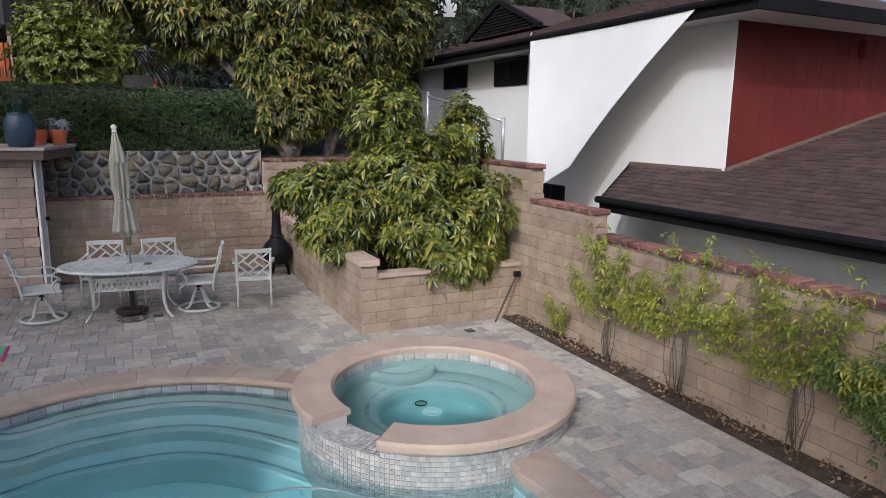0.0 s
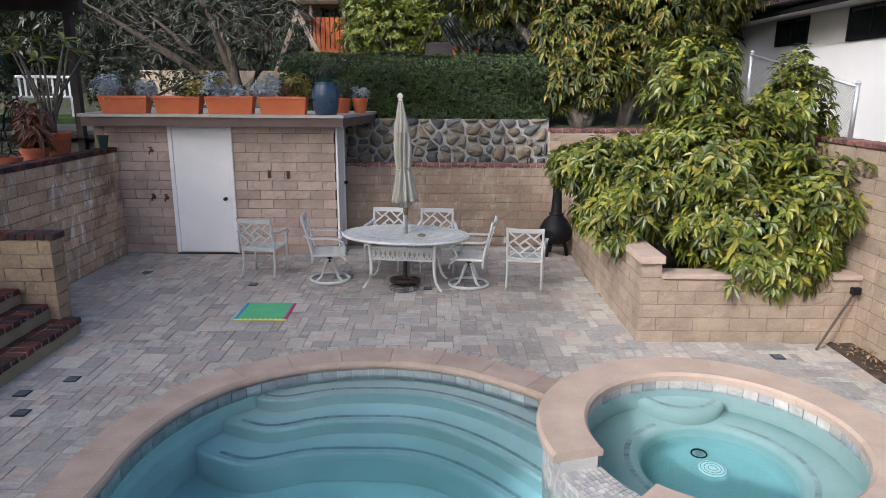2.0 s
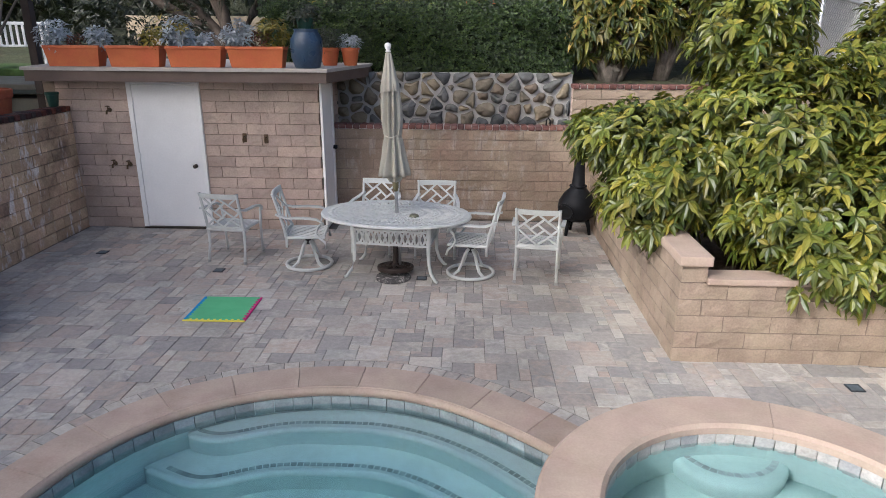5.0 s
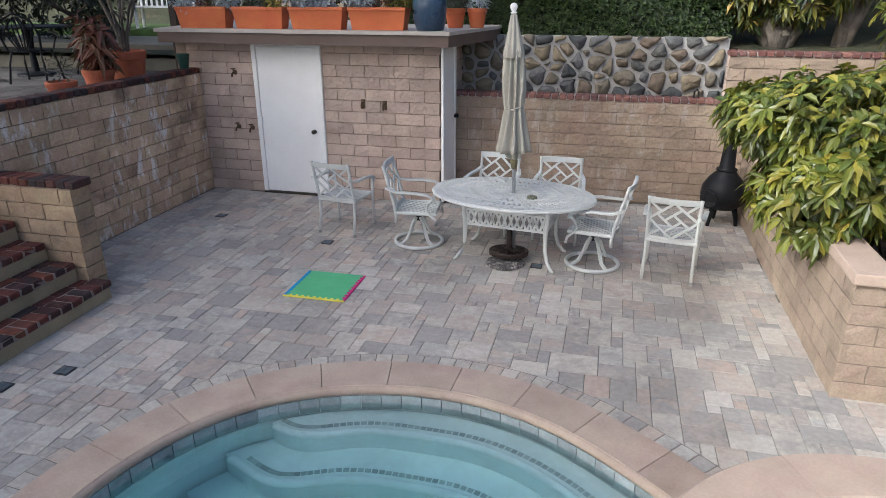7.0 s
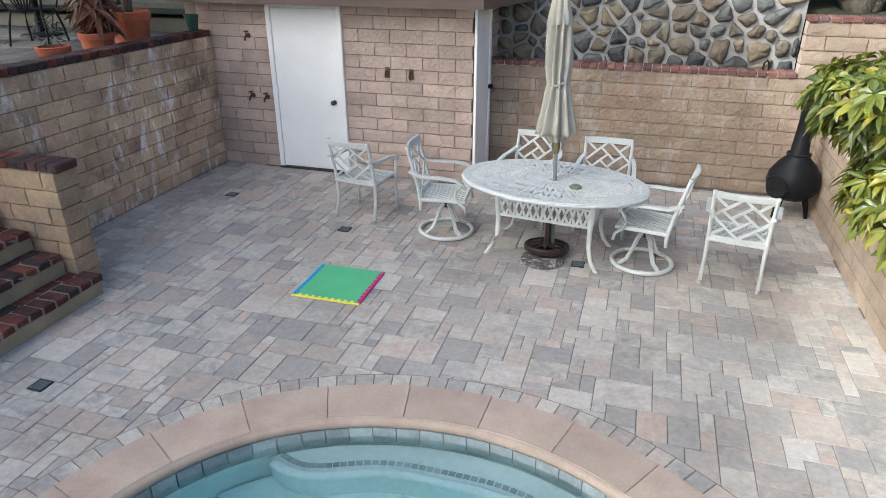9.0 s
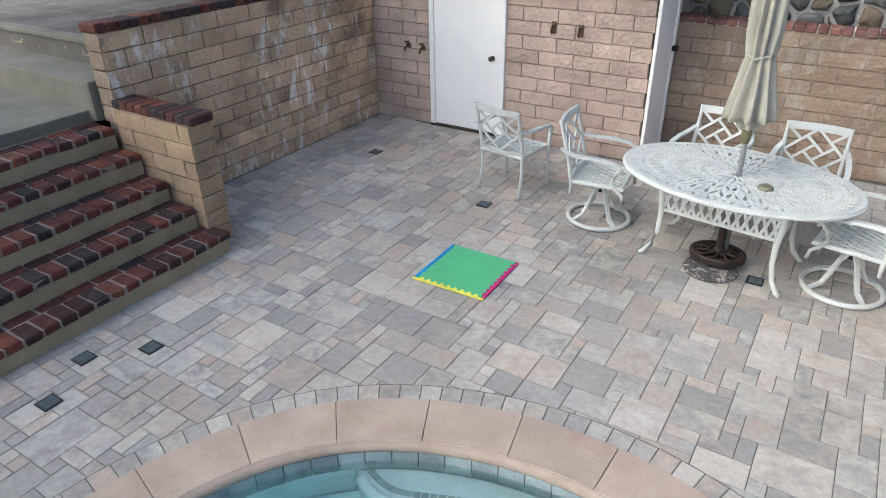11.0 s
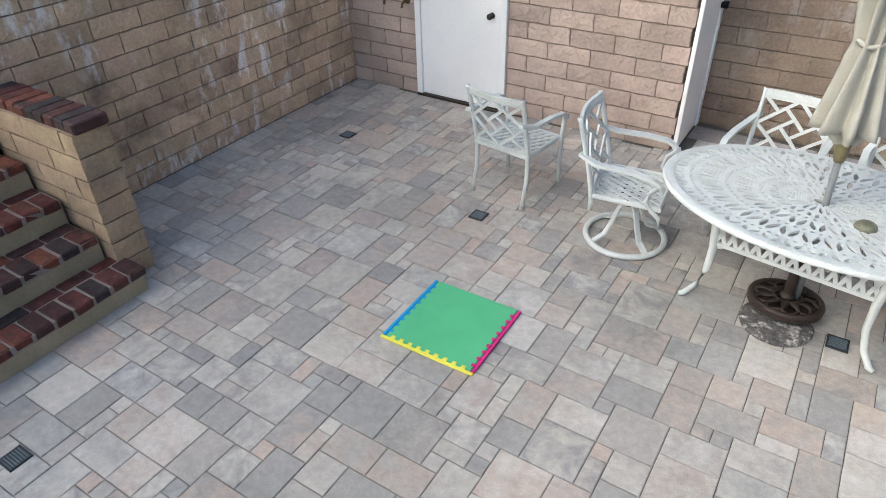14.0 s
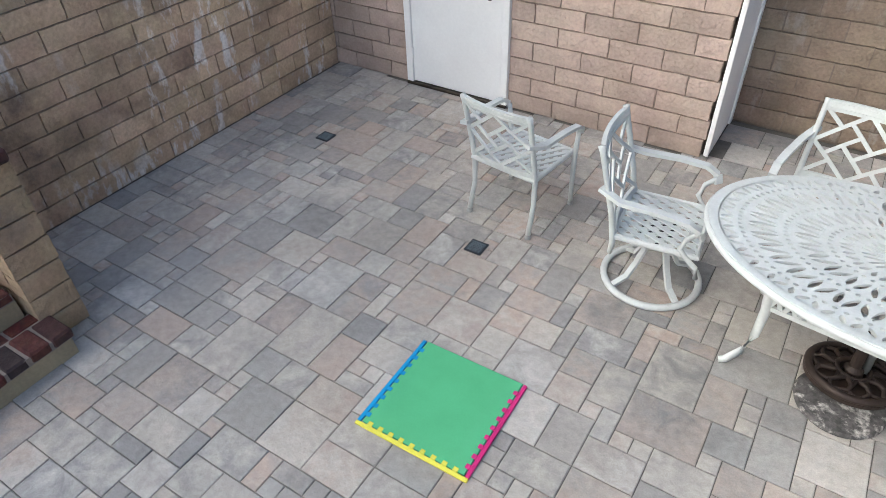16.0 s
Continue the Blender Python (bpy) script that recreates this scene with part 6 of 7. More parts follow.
def pot(x, y, z, r, h, mat, label, group=""):
    t = root("flower_pot", Matrix.Translation((x, y, z)), label, "pot", group)
    part("body", lathe_bm([(r * 0.66, 0.0), (r * 0.70, 0.01), (r * 0.93, h * 0.80), (r, h * 0.81), (r * 1.03, h * 0.98), (r * 0.99, h), (r * 0.88, h), (r * 0.86, h * 0.88)], sides=28), mat, t, smooth=False)
    part("soil", lathe_bm([(r * 0.86, h * 0.86), (r * 0.86, h * 0.90), (0.01, h * 0.91)], sides=20), M_SOIL, t)
    return t


p = pot(-1.16, 11.7, DECK, 0.14, 0.24, M_TERRA, "round terracotta pot with feathery green herbs", "pots on the shed roof")
clump("plant", p, (0, 0, 0.36), (0.20, 0.16, 0.16), 60, L_OLIVE, 0.10, 0.012, 7, 0.3, 61)
p = pot(-0.88, 11.75, DECK, 0.13, 0.24, M_TERRA, "round terracotta pot with a small silver plant", "pots on the shed roof")
clump("plant", p, (0, 0, 0.32), (0.16, 0.14, 0.10), 36, L_SILVER, 0.07, 0.02, 7, 0.3, 62)

orn = bmesh.new()
add_tube(orn, [(1.93, 11.88, 1.418), (1.935, 11.88, 1.50), (1.96, 11.88, 1.53), (1.985, 11.88, 1.50), (1.99, 11.88, 1.418)], 0.012, 6)
tagged(part("wall_ornament", orn, M_BLACK), "small black iron hoop standing on the wall cap", "ornament")

# ---- upper terrace ----
TZ = 1.48
p = pot(-5.02, 9.02, TZ, 0.16, 0.30, M_TERRA_OLD, "terracotta pot with a few dry grass stems", "pots on the terrace")
clump("plant", p, (0, 0, 0.42), (0.12, 0.12, 0.16), 22, L_OLIVE, 0.12, 0.010, 5, 0.1, 63)
p = pot(-5.06, 9.66, TZ, 0.18, 0.36, M_TERRA_OLD, "terracotta pot with a dark red leafy plant", "pots on the terrace")
clump("plant", p, (0, 0, 0.68), (0.20, 0.2, 0.34), 46, L_RED, 0.20, 0.06, 5, 0.6, 64)
p = pot(-5.17, 10.32, TZ, 0.24, 0.52, M_TERRA_OLD, "large terracotta pot with a bare-branched plumeria", "pots on the terrace")
bm = bmesh.new()
rp = random.Random(6)
tips = []
for k in range(9):
    a = k * math.tau / 9
    mid = (0.16 * math.cos(a), 0.16 * math.sin(a), 0.95 + 0.1 * rp.random())
    tp = (0.50 * math.cos(a + 0.2) * rp.uniform(0.5, 1.2), 0.5 * math.sin(a + 0.2), rp.uniform(1.35, 1.9))
    add_tube(bm, [(0.02 * math.cos(a), 0.02 * math.sin(a), 0.44), (0.05 * math.cos(a), 0.05 * math.sin(a), 0.70), mid, tp], [0.026, 0.024, 0.018, 0.012], 6)
    tips.append((tp, (math.cos(a), math.sin(a), 1.2)))
part("stem", bm, M_PALEBARK, p, smooth=True)
o = new("plant", leaf_mesh("plant", tips + tips, L_CITRUS, 0.20, 0.065, 4, 0.2, 65))
o.parent = p
pot(LEFT_X - 0.12, 10.93, 1.727, 0.085, 0.19, M_GREENPOT, "small dark green plastic pot on the wall cap")


def iron_chair(x, y, a):
    t = root("iron_chair", pose(x, y, TZ, 0, 0, a), "black wrought-iron armchair with a scrolled back", "chair", "iron chairs on the terrace")
    part("seat", lathe_bm([(0.01, 0.43), (0.23, 0.425), (0.24, 0.44), (0.22, 0.45), (0.01, 0.445)], sides=24), M_BLACK, t)
    bm = bmesh.new()
    hoop = [(-0.22, -0.20, 0.44), (-0.26, -0.25, 0.65), (-0.20, -0.30, 0.85), (0, -0.33, 0.95), (0.20, -0.30, 0.85), (0.26, -0.25, 0.65), (0.22, -0.20, 0.44)]
    add_tube(bm, hoop, 0.016, 6)
    for k in range(-3, 4):
        add_tube(bm, [(0.02 * k, -0.22, 0.44), (0.05 * k, -0.25, 0.62), (0.06 * k, -0.29, 0.80 - 0.01 * k * k), (0.02 * k, -0.31, 0.90 - 0.004 * k * k)], 0.010, 5)
    part("backrest", bm, M_BLACK, t)
    for sx in (-1, 1):
        bm = bmesh.new()
        add_tube(bm, [(sx * 0.25, -0.24, 0.66), (sx * 0.30, 0.0, 0.66), (sx * 0.29, 0.18, 0.62), (sx * 0.23, 0.16, 0.44)], 0.014, 6)
        part("arm", bm, M_BLACK, t)
        for sy in (-1, 1):
            bm = bmesh.new()
            add_tube(bm, [(sx * 0.19, sy * 0.17, 0.44), (sx * 0.23, sy * 0.22, 0.25), (sx * 0.25, sy * 0.28, 0.0)], 0.015, 6)
            part("leg", bm, M_BLACK, t)


iron_chair(-7.2, 10.9, 20)
iron_chair(-8.3, 10.4, -60)
iron_chair(-7.0, 12.0, 160)
it = root("iron_table", Matrix.Translation((-7.9, 11.6, TZ)), "round black wrought-iron terrace table", "table")
part("tabletop", lathe_bm([(0.01, 0.71), (0.60, 0.71), (0.62, 0.72), (0.60, 0.735), (0.01, 0.735)], sides=40), M_BLACK, it)
part("pedestal", lathe_bm([(0.28, 0.0), (0.26, 0.03), (0.06, 0.06), (0.04, 0.35), (0.07, 0.68), (0.2, 0.71)], sides=16), M_BLACK, it)
for i, (y0, zt) in enumerate(((12.5, 1.66), (13.0, 1.84))):
    structure("terrace_step", box_bm((-14, y0 + 0.2, 1.2), (-5.3, 15.2, zt), 0.01), M_CONCRETE, "broad pale stone step up to the lawn")
structure("lawn", box_bm((-16, 15.2, 1.2), (-3.2, 17.5, 1.98), 0.02), M_GRASS, "strip of green lawn above the terrace")
structure("garden_wall_far", box_bm((-7.5, 18.6, 1.6), (-2.4, 18.9, 3.05)), material("sandy_wall", (0.42, 0.35, 0.25), 0.95, 0.15, 0.01, 2, 25, 0.4, 0.02), "low sandy rubble wall in the back garden")

bench = root("white_bench", pose(-8.3, 15.6, 1.98, 0, 0, 15), "white slatted garden bench on the lawn", "bench")
part("seat", box_bm((-0.6, -0.2, 0.40), (0.6, 0.2, 0.44), 0.008), M_WHITE, bench)
for k in range(11):
    part("slat", box_bm((-0.57 + k * 0.11, 0.19, 0.44), (-0.53 + k * 0.11, 0.22, 0.82)), M_WHITE, bench)
part("top_rail", box_bm((-0.62, 0.18, 0.82), (0.62, 0.23, 0.88), 0.01), M_WHITE, bench)
for sx in (-0.57, 0.53):
    for sy in (-0.2, 0.16):
        part("leg", box_bm((sx, sy, 0), (sx + 0.05, sy + 0.05, 0.41)), M_WHITE, bench)

cover = root("patio_cover", Matrix(), "dark brown timber patio cover over the terrace", "patio cover")
M_DARKWOOD = material("dark_timber", (0.05, 0.038, 0.032), 0.85, 0.2, 0, 4, 40, 0.3, 0.004)
part("roof", box_bm((-14, 9.4, 4.10), (-5.75, 12.75, 4.22)), M_DARKWOOD, cover)
for y in (12.55, 9.45):
    part("beam", box_bm((-14, y, 3.90), (-5.75, y + 0.15, 4.098), 0.01), M_DARKWOOD, cover)
for x, y in ((-6.05, 12.55), (-12, 12.55), (-12, 9.45)):
    part("post", box_bm((x, y, 1.47), (x + 0.13, y + 0.13, 3.898), 0.008), M_DARKWOOD, cover)

# ---- back garden ----
tree("citrus_tree", "round bright yellow-green citrus tree", (-0.7, 19.3, 2.0), 0.12,
     [((-0.9, 19.0, 4.0), (1.5, 1.2, 1.1)), ((0.4, 19.4, 4.2), (1.1, 1.0, 1.0)), ((-1.4, 19.3, 4.8), (0.9, 0.9, 0.8)), ((-0.3, 19.4, 5.0), (1.1, 1.0, 0.8))], 1500, L_CITRUS, 0.14, 0.06, 7, 0.2, 31)
tree("olive_tree", "grey half-bare tree with tangled fine branches", (-4.4, 17.4, 1.9), 0.16,
     [((-4.9, 17.2, 4.2), (1.6, 1.2, 0.9)), ((-6.6, 17.4, 4.3), (1.5, 1.1, 1.0)), ((-3.6, 17.6, 4.3), (1.2, 1.0, 0.8)), ((-8.2, 17.5, 4.6), (1.4, 1.1, 1.2)), ((-5.6, 17.4, 5.2), (2.2, 1.2, 0.8))], 700, L_OLIVE, 0.13, 0.028, 7, 0.6, 32)
bm = bmesh.new()
rt = random.Random(12)
for k in range(170):
    c = Vector((rt.uniform(-7.5, -2.8), rt.uniform(16.7, 18.0), rt.uniform(3.5, 5.2)))
    d = Vector((rt.uniform(-1, 1), rt.uniform(-0.4, 0.4), rt.uniform(-0.35, 0.6))) * 0.8
    add_tube(bm, [c, c + d * 0.5 + Vector((0, 0, rt.uniform(-0.1, 0.12))), c + d], [0.014, 0.009, 0.004], 4, cap=False)
part("twig", bm, M_PALEBARK, bpy.data.objects["olive_tree"])
tree("shrub", "small yellow-leaved garden shrub", (-2.6, 17.2, 1.9), 0.04, [((-2.6, 17.1, 2.85), (0.6, 0.5, 0.55))], 260, L_YELLOW, 0.10, 0.05, 7, 0.3, 33, category="shrub")
tree("shrub", "dark rounded garden shrub", (-6.9, 16.6, 1.95), 0.05, [((-6.9, 16.4, 2.7), (1.0, 0.6, 0.75)), ((-5.6, 17.6, 2.9), (0.9, 0.6, 0.7))], 520, L_DARK, 0.10, 0.04, 7, 0.3, 34, category="shrub")
tree("shrub", "tall dark shrub beside the terrace", (-9.2, 14.6, 1.8), 0.06, [((-9.4, 14.4, 2.9), (1.2, 0.8, 1.2)), ((-11.0, 13.8, 3.2), (1.3, 0.9, 1.6))], 700, L_DARK, 0.14, 0.05, 7, 0.4, 35, category="shrub")

M_REDWOOD = material("redwood", (0.28, 0.07, 0.02), 0.8, 0.2, 0.01, 5, 40, 0.3, 0.004, piece=0.25)
M_GREYWOOD = material("grey_wood", (0.22, 0.18, 0.14), 0.9, 0.2, 0.01, 5, 40, 0.4, 0.006)
M_DARKROOF = material("black_roof", (0.025, 0.024, 0.026), 0.85, 0.2, 0, 4, 60, 0.4, 0.006)
ph = root("playhouse", Matrix(), "small wooden playhouse with a dark pitched roof", "playhouse")
bm = bmesh.new()
add_prism(bm, [(0.2, 20.0), (1.4, 20.0), (1.4, 21.2), (0.2, 21.2)], 2.2, 3.75)
part("wall", bm, M_REDWOOD, ph)
bm = bmesh.new()
A, B = [(0.42, 19.75, 4.42), (0.48, 21.4, 4.42)], [(1.62, 19.75, 3.70), (1.62, 21.4, 3.70)]
for q in ((A[0], B[0], B[1], A[1]), ((0.42, 19.75, 4.42), (0.48, 21.4, 4.42), (-0.1, 21.4, 3.72), (-0.1, 19.75, 3.72))):
    bm.faces.new([bm.verts.new(v) for v in q])
rf = part("roof", bm, M_DARKROOF, ph)
rf.modifiers.new("thickness", 'SOLIDIFY').thickness = 0.06
sw_ = root("swing_set", Matrix(), "weathered grey timber swing frame", "swing set")
for a, b in (((-4.0, 22.0, 4.85), (-3.3, 22.0, 3.5)), ((-4.0, 22.0, 4.85), (-4.8, 22.0, 2.9))):
    bm = bmesh.new()
    bar(bm, a, b, 0.14, 0.14, (0, 1, 0))
    part("leg", bm, M_GREYWOOD, sw_)
bm = bmesh.new()
bar(bm, (-4.02, 21.9, 4.85), (-4.02, 24.5, 4.85), 0.14, 0.2)
part("beam", bm, M_GREYWOOD, sw_)
fort = root("play_fort", Matrix(), "redwood play fort with slatted sides and a grey shingle roof", "play fort")
for k in range(7):
    part("slat", box_bm((-3.95 + k * 0.16, 23.9, 3.9), (-3.82 + k * 0.16, 23.98, 4.9)), M_REDWOOD, fort)
part("deck", box_bm((-4.0, 23.9, 3.75), (-2.8, 25.3, 3.9)), M_REDWOOD, fort)
part("roof", box_bm((-4.5, 23.6, 5.3), (-2.9, 25.6, 6.5), 0.1), M_GREYWOOD, fort)
for x in (-4.0, -2.9):
    part("post", box_bm((x, 23.9, 2.0), (x + 0.1, 24.0, 5.5)), M_GREYWOOD, fort)

# small playhouse behind the hedge
play = root("playhouse", Matrix(), "small wooden playhouse with a dark slatted roof behind the hedge", "playhouse")
R0, R1, E0, E1 = Vector((0.33, 15.0, 4.04)), Vector((0.80, 15.5, 4.12)), Vector((0.66, 14.85, 3.42)), Vector((1.33, 15.4, 3.47))
M_SLAT = material("dark_roof_slat", (0.035, 0.03, 0.03), 0.8, 0.2, 0, 6, 60, 0.3, 0.004, piece=0.2)
for k in range(7):
    bm = bmesh.new()
    bar(bm, R0.lerp(R1, (k + 0.5) / 7), E0.lerp(E1, (k + 0.5) / 7), 0.088, 0.02)
    part("roof_slat", bm, M_SLAT, play)
for p in (R0, R1):
    bm = bmesh.new()
    bar(bm, p - Vector((0, 0, 0.03)), p + Vector((-0.35, 0.05, -0.62)), 0.09, 0.02)
    part("roof_slat", bm, M_SLAT, play)
part("wall", box_bm((0.1, 15.05, 2.2), (0.70, 15.4, 3.58), 0.01), M_SLAT, play)
for x, y in ((0.68, 14.92), (1.20, 15.32)):
    part("post", box_bm((x, y, 2.1), (x + 0.06, y + 0.06, 3.5)), M_REDWOOD, play)

# woods that close the back of the garden
woods_blobs = []
rw = random.Random(3)
for k in range(46):
    x = -26 + k * 1.15
    woods_blobs.append(((x, rw.uniform(25.5, 29), rw.uniform(3.5, 8.5)), (2.0, 1.4, 2.2)))
for k in range(16):
    woods_blobs.append(((-24 + k * 1.2, rw.uniform(19.5, 23), rw.uniform(3.0, 6.5)), (1.5, 1.2, 1.7)))
for k in range(10):
    woods_blobs.append(((1.2 + k * 0.75, rw.uniform(16.2, 18.5), rw.uniform(2.8, 5.6)), (1.0, 0.8, 1.4)))
ob = new("woods", leaf_mesh("woods", blob_spots(woods_blobs, 9000, 71, 0.5), L_DARK, 0.30, 0.12, 6, 0.4, 72))
tagged(ob, "dark dense trees and shrubs closing the garden", "woods", kind="stuff")
bh = bmesh.new()
rows_ = [(27.5, 2.5), (28.5, 6.0), (30, 9.0), (33, 12.0), (40, 14.0), (400, 30.0)]
cols = [-400 + 800 * i / 60 for i in range(61)]
gv = [[bh.verts.new((x, y + 0.6 * noise.noise((x * 0.2, y, 0)), z + 0.8 * noise.noise((x * 0.15, y * 0.3, 3)))) for x in cols] for y, z in rows_]
for a, b in zip(gv, gv[1:]):
    for k in range(len(cols) - 1):
        bh.faces.new((a[k], a[k + 1], b[k + 1], b[k]))
structure("wooded_slope", bh, material("slope_scrub", (0.018, 0.022, 0.010), 0.95, 0.4, 0.02, 0.9, 6, 1.0, 0.2), "dark scrubby slope behind the garden", True)

# ---- neighbour's house ----
HX, HY = 7.5, 6.25
house = root("neighbour_house", Matrix(), "white stucco house with a red wall and brown shingle roofs", "house")
hw = bmesh.new()
add_box(hw, (HX, HY + 0.01, 0), (13.5, 20, 4.10))
part("wall", hw, M_STUCCO, house)
part("red_wall", box_bm((HX + 0.03, HY - 0.02, 1.9), (12.6, HY + 0.008, 4.12)), M_RED, house, "dark red painted siding")
for k in range(16):
    part("batten", box_bm((HX + 0.6 + k * 0.30, HY - 0.024, 1.9), (HX + 0.606 + k * 0.30, HY - 0.019, 4.1)), M_RED, bpy.data.objects["red_wall"])
part("corner_trim", box_bm((HX - 0.012, HY - 0.035, 1.9), (HX + 0.012, HY + 0.03, 4.1)), M_STUCCO, house)
part("lower_wall", box_bm((6.55, -8, 0), (13, HY - 0.02, 1.78)), M_STUCCO, house)
# upper roof
EX, EY, EZ = 6.9, 5.42, 4.05
bm = bmesh.new()
v = [(EX, EY, EZ + 0.19), (14.5, EY, EZ + 0.19), (14.5, 21, EZ + 0.19), (EX, 21, EZ + 0.19)]
r1, r2 = (10.6, 8.6, 5.35), (10.6, 21, 5.35)
V = [bm.verts.new(p) for p in v]
R1, R2 = bm.verts.new(r1), bm.verts.new(r2)
for q in ((V[0], V[1], R1), (V[0], R1, R2, V[3]), (V[1], V[2], R2, R1)):
    bm.faces.new(q)
up_roof = part("upper_roof", bm, M_SHINGLE, house, "brown shingle hip roof")
part("soffit", box_bm((EX + 0.03, EY + 0.03, EZ + 0.03), (14.4, 21, EZ + 0.07)), M_STUCCO, house)
part("fascia", box_bm((EX - 0.025, EY - 0.025, EZ), (EX + 0.02, 21, EZ + 0.185), 0.006), M_DARKFASCIA, house, "dark fascia board")
part("fascia", box_bm((EX + 0.022, EY - 0.025, EZ), (14.5, EY + 0.02, EZ + 0.185), 0.006), M_DARKFASCIA, house, "dark fascia board")
bm = bmesh.new()
add_tube(bm, [(EX - 0.05, EY - 0.05, EZ + 0.165), (EX - 0.05, 21, EZ + 0.165)], 0.05, 8)
part("gutter", bm, M_DARKFASCIA, house, "dark gutter")


def house_window(y0, y1, z0, z1):
    w = part("window", box_bm((HX - 0.012, y0, z0), (HX + 0.02, y1, z1)), M_DARKGLASS, house, "dark sliding window")
    f = bmesh.new()
    for a, b in (((HX - 0.03, y0 - 0.03, z0 - 0.03), (HX + 0.01, y0, z1 + 0.03)), ((HX - 0.03, y1, z0 - 0.03), (HX + 0.01, y1 + 0.03, z1 + 0.03)), ((HX - 0.03, y0, z0 - 0.03), (HX + 0.01, y1, z0)),
                 ((HX - 0.03, y0, z1), (HX + 0.01, y1, z1 + 0.03)), ((HX - 0.025, (y0 + y1) / 2 - 0.015, z0), (HX + 0.005, (y0 + y1) / 2 + 0.015, z1))):
        add_box(f, a, b)
    part("frame", f, M_BLACK, w)


house_window(11.35, 12.60, 3.52, 4.02)
house_window(13.95, 15.15, 3.56, 4.02)
house_window(9.9, 10.7, 1.15, 1.52)
# lower roof: courses of shingles on a sloping plane
SL = 0.245


def low_z(x):
    return 1.70 + SL * (x - 6.0)


bm = bmesh.new()
plan = [(6.0, -8), (11.0, -8), (11.0, HY - 0.03), (HX - 0.002, HY - 0.03), (HX - 0.002, 8.1), (6.0, 6.95)]
lo = [bm.verts.new((x, y, low_z(x) - 0.03)) for x, y in plan]
bm.faces.new(lo)
lower = part("lower_roof", bm, M_SHINGLE, house, "brown shingle lean-to roof")
lower.modifiers.new("thickness", 'SOLIDIFY').thickness = 0.05
part("lower_fascia", box_bm((5.96, -8, 1.50), (6.0, 6.95, 1.68), 0.006), M_DARKFASCIA, house, "dark fascia board")
bm = bmesh.new()
add_tube(bm, [(5.93, -8, 1.66), (5.93, 6.97, 1.66)], 0.05, 8)
part("lower_gutter", bm, M_DARKFASCIA, house)
rk = bmesh.new()
bar(rk, (6.0, 6.97, 1.60), (HX, 8.13, low_z(HX) - 0.09), 0.04, 0.16)
part("rake_board", rk, M_DARKFASCIA, house, "dark rake board")
part("lower_soffit", box_bm((6.0, -8, 1.62), (6.56, 6.8, 1.64)), M_STUCCO, house)
part("flashing", box_bm((HX - 0.05, HY, low_z(HX) - 0.02), (HX + 0.0, 8.1, low_z(HX) + 0.035)), M_FASCIA, house)
fl = bmesh.new()
bar(fl, (HX, HY - 0.05, low_z(HX) + 0.01), (10.9, HY - 0.05, low_z(10.9) + 0.01), 0.07, 0.06)
part("flashing", fl, M_FASCIA, house)
sh = bmesh.new()
rsn = random.Random(2)
for c in range(34):
    x0 = 5.96 + c * 0.15
    y = -1.0
    while y < 8.0:
        w = rsn.choice((0.14, 0.2, 0.26, 0.33))
        ymax = 6.97 + (x0 - 6.0) * 0.76 if x0 < HX else HY - 0.06
        y1 = min(y + w, ymax)
        if y1 - y > 0.02:
            t = rsn.uniform(0.006, 0.016)
            a, b = x0 + rsn.uniform(-0.012, 0.0), x0 + 0.16
            vs = [sh.verts.new(p) for p in ((a, y + 0.002, low_z(a) + t), (b, y + 0.002, low_z(b) + 0.002), (b, y1, low_z(b) + 0.002), (a, y1, low_z(a) + t), (a, y + 0.002, low_z(a) - 0.004), (a, y1, low_z(a) - 0.004))]
            sh.faces.new((vs[0], vs[1], vs[2], vs[3]))
            sh.faces.new((vs[4], vs[0], vs[3], vs[5]))
        y = y + w
tagged(part("shingles", sh, M_SHINGLE, lower), kind="stuff")
sh = bmesh.new()
for c in range(24):
    s = c / 24
    y = 5.5 + 3.0 * s
    x0, z0 = EX + 3.7 * s, EZ + 0.19 + 1.11 * s
    x1, z1 = EX + 3.7 * (s + 1.1 / 24), EZ + 0.19 + 1.11 * (s + 1.1 / 24)
    while y < 20:
        w = rsn.choice((0.14, 0.2, 0.26, 0.33))
        t = rsn.uniform(0.012, 0.022)
        vs = [sh.verts.new(p) for p in ((x0, y, z0 + t), (x1, y, z1 + 0.006), (x1, y + w - 0.003, z1 + 0.006), (x0, y + w - 0.003, z0 + t), (x0, y, z0), (x0, y + w - 0.003, z0))]
        sh.faces.new((vs[0], vs[1], vs[2], vs[3]))
        sh.faces.new((vs[4], vs[0], vs[3], vs[5]))
        y += w
tagged(part("shingles", sh, M_SHINGLE, up_roof), kind="stuff")
gb = bmesh.new()
tri = [(13.2, 4.98), (16.8, 4.98), (15.0, 5.72)]
front, rear = [gb.verts.new((9.0, y, z)) for y, z in tri], [gb.verts.new((10.6, y, z)) for y, z in tri]
for k in range(3):
    gb.faces.new((front[k], front[(k + 1) % 3], rear[(k + 1) % 3], rear[k]))
gb.faces.new(front)
gable = part("gable", gb, M_SHINGLE, house, "small shingled roof gable")
for k in range(8):
    z = 5.03 + 0.075 * k
    half = 1.62 * (5.70 - z) / 0.72
    part("louvre", box_bm((8.955, 15.0 - half, z), (8.995, 15.0 + half, z + 0.045)), M_DARKFASCIA, gable)
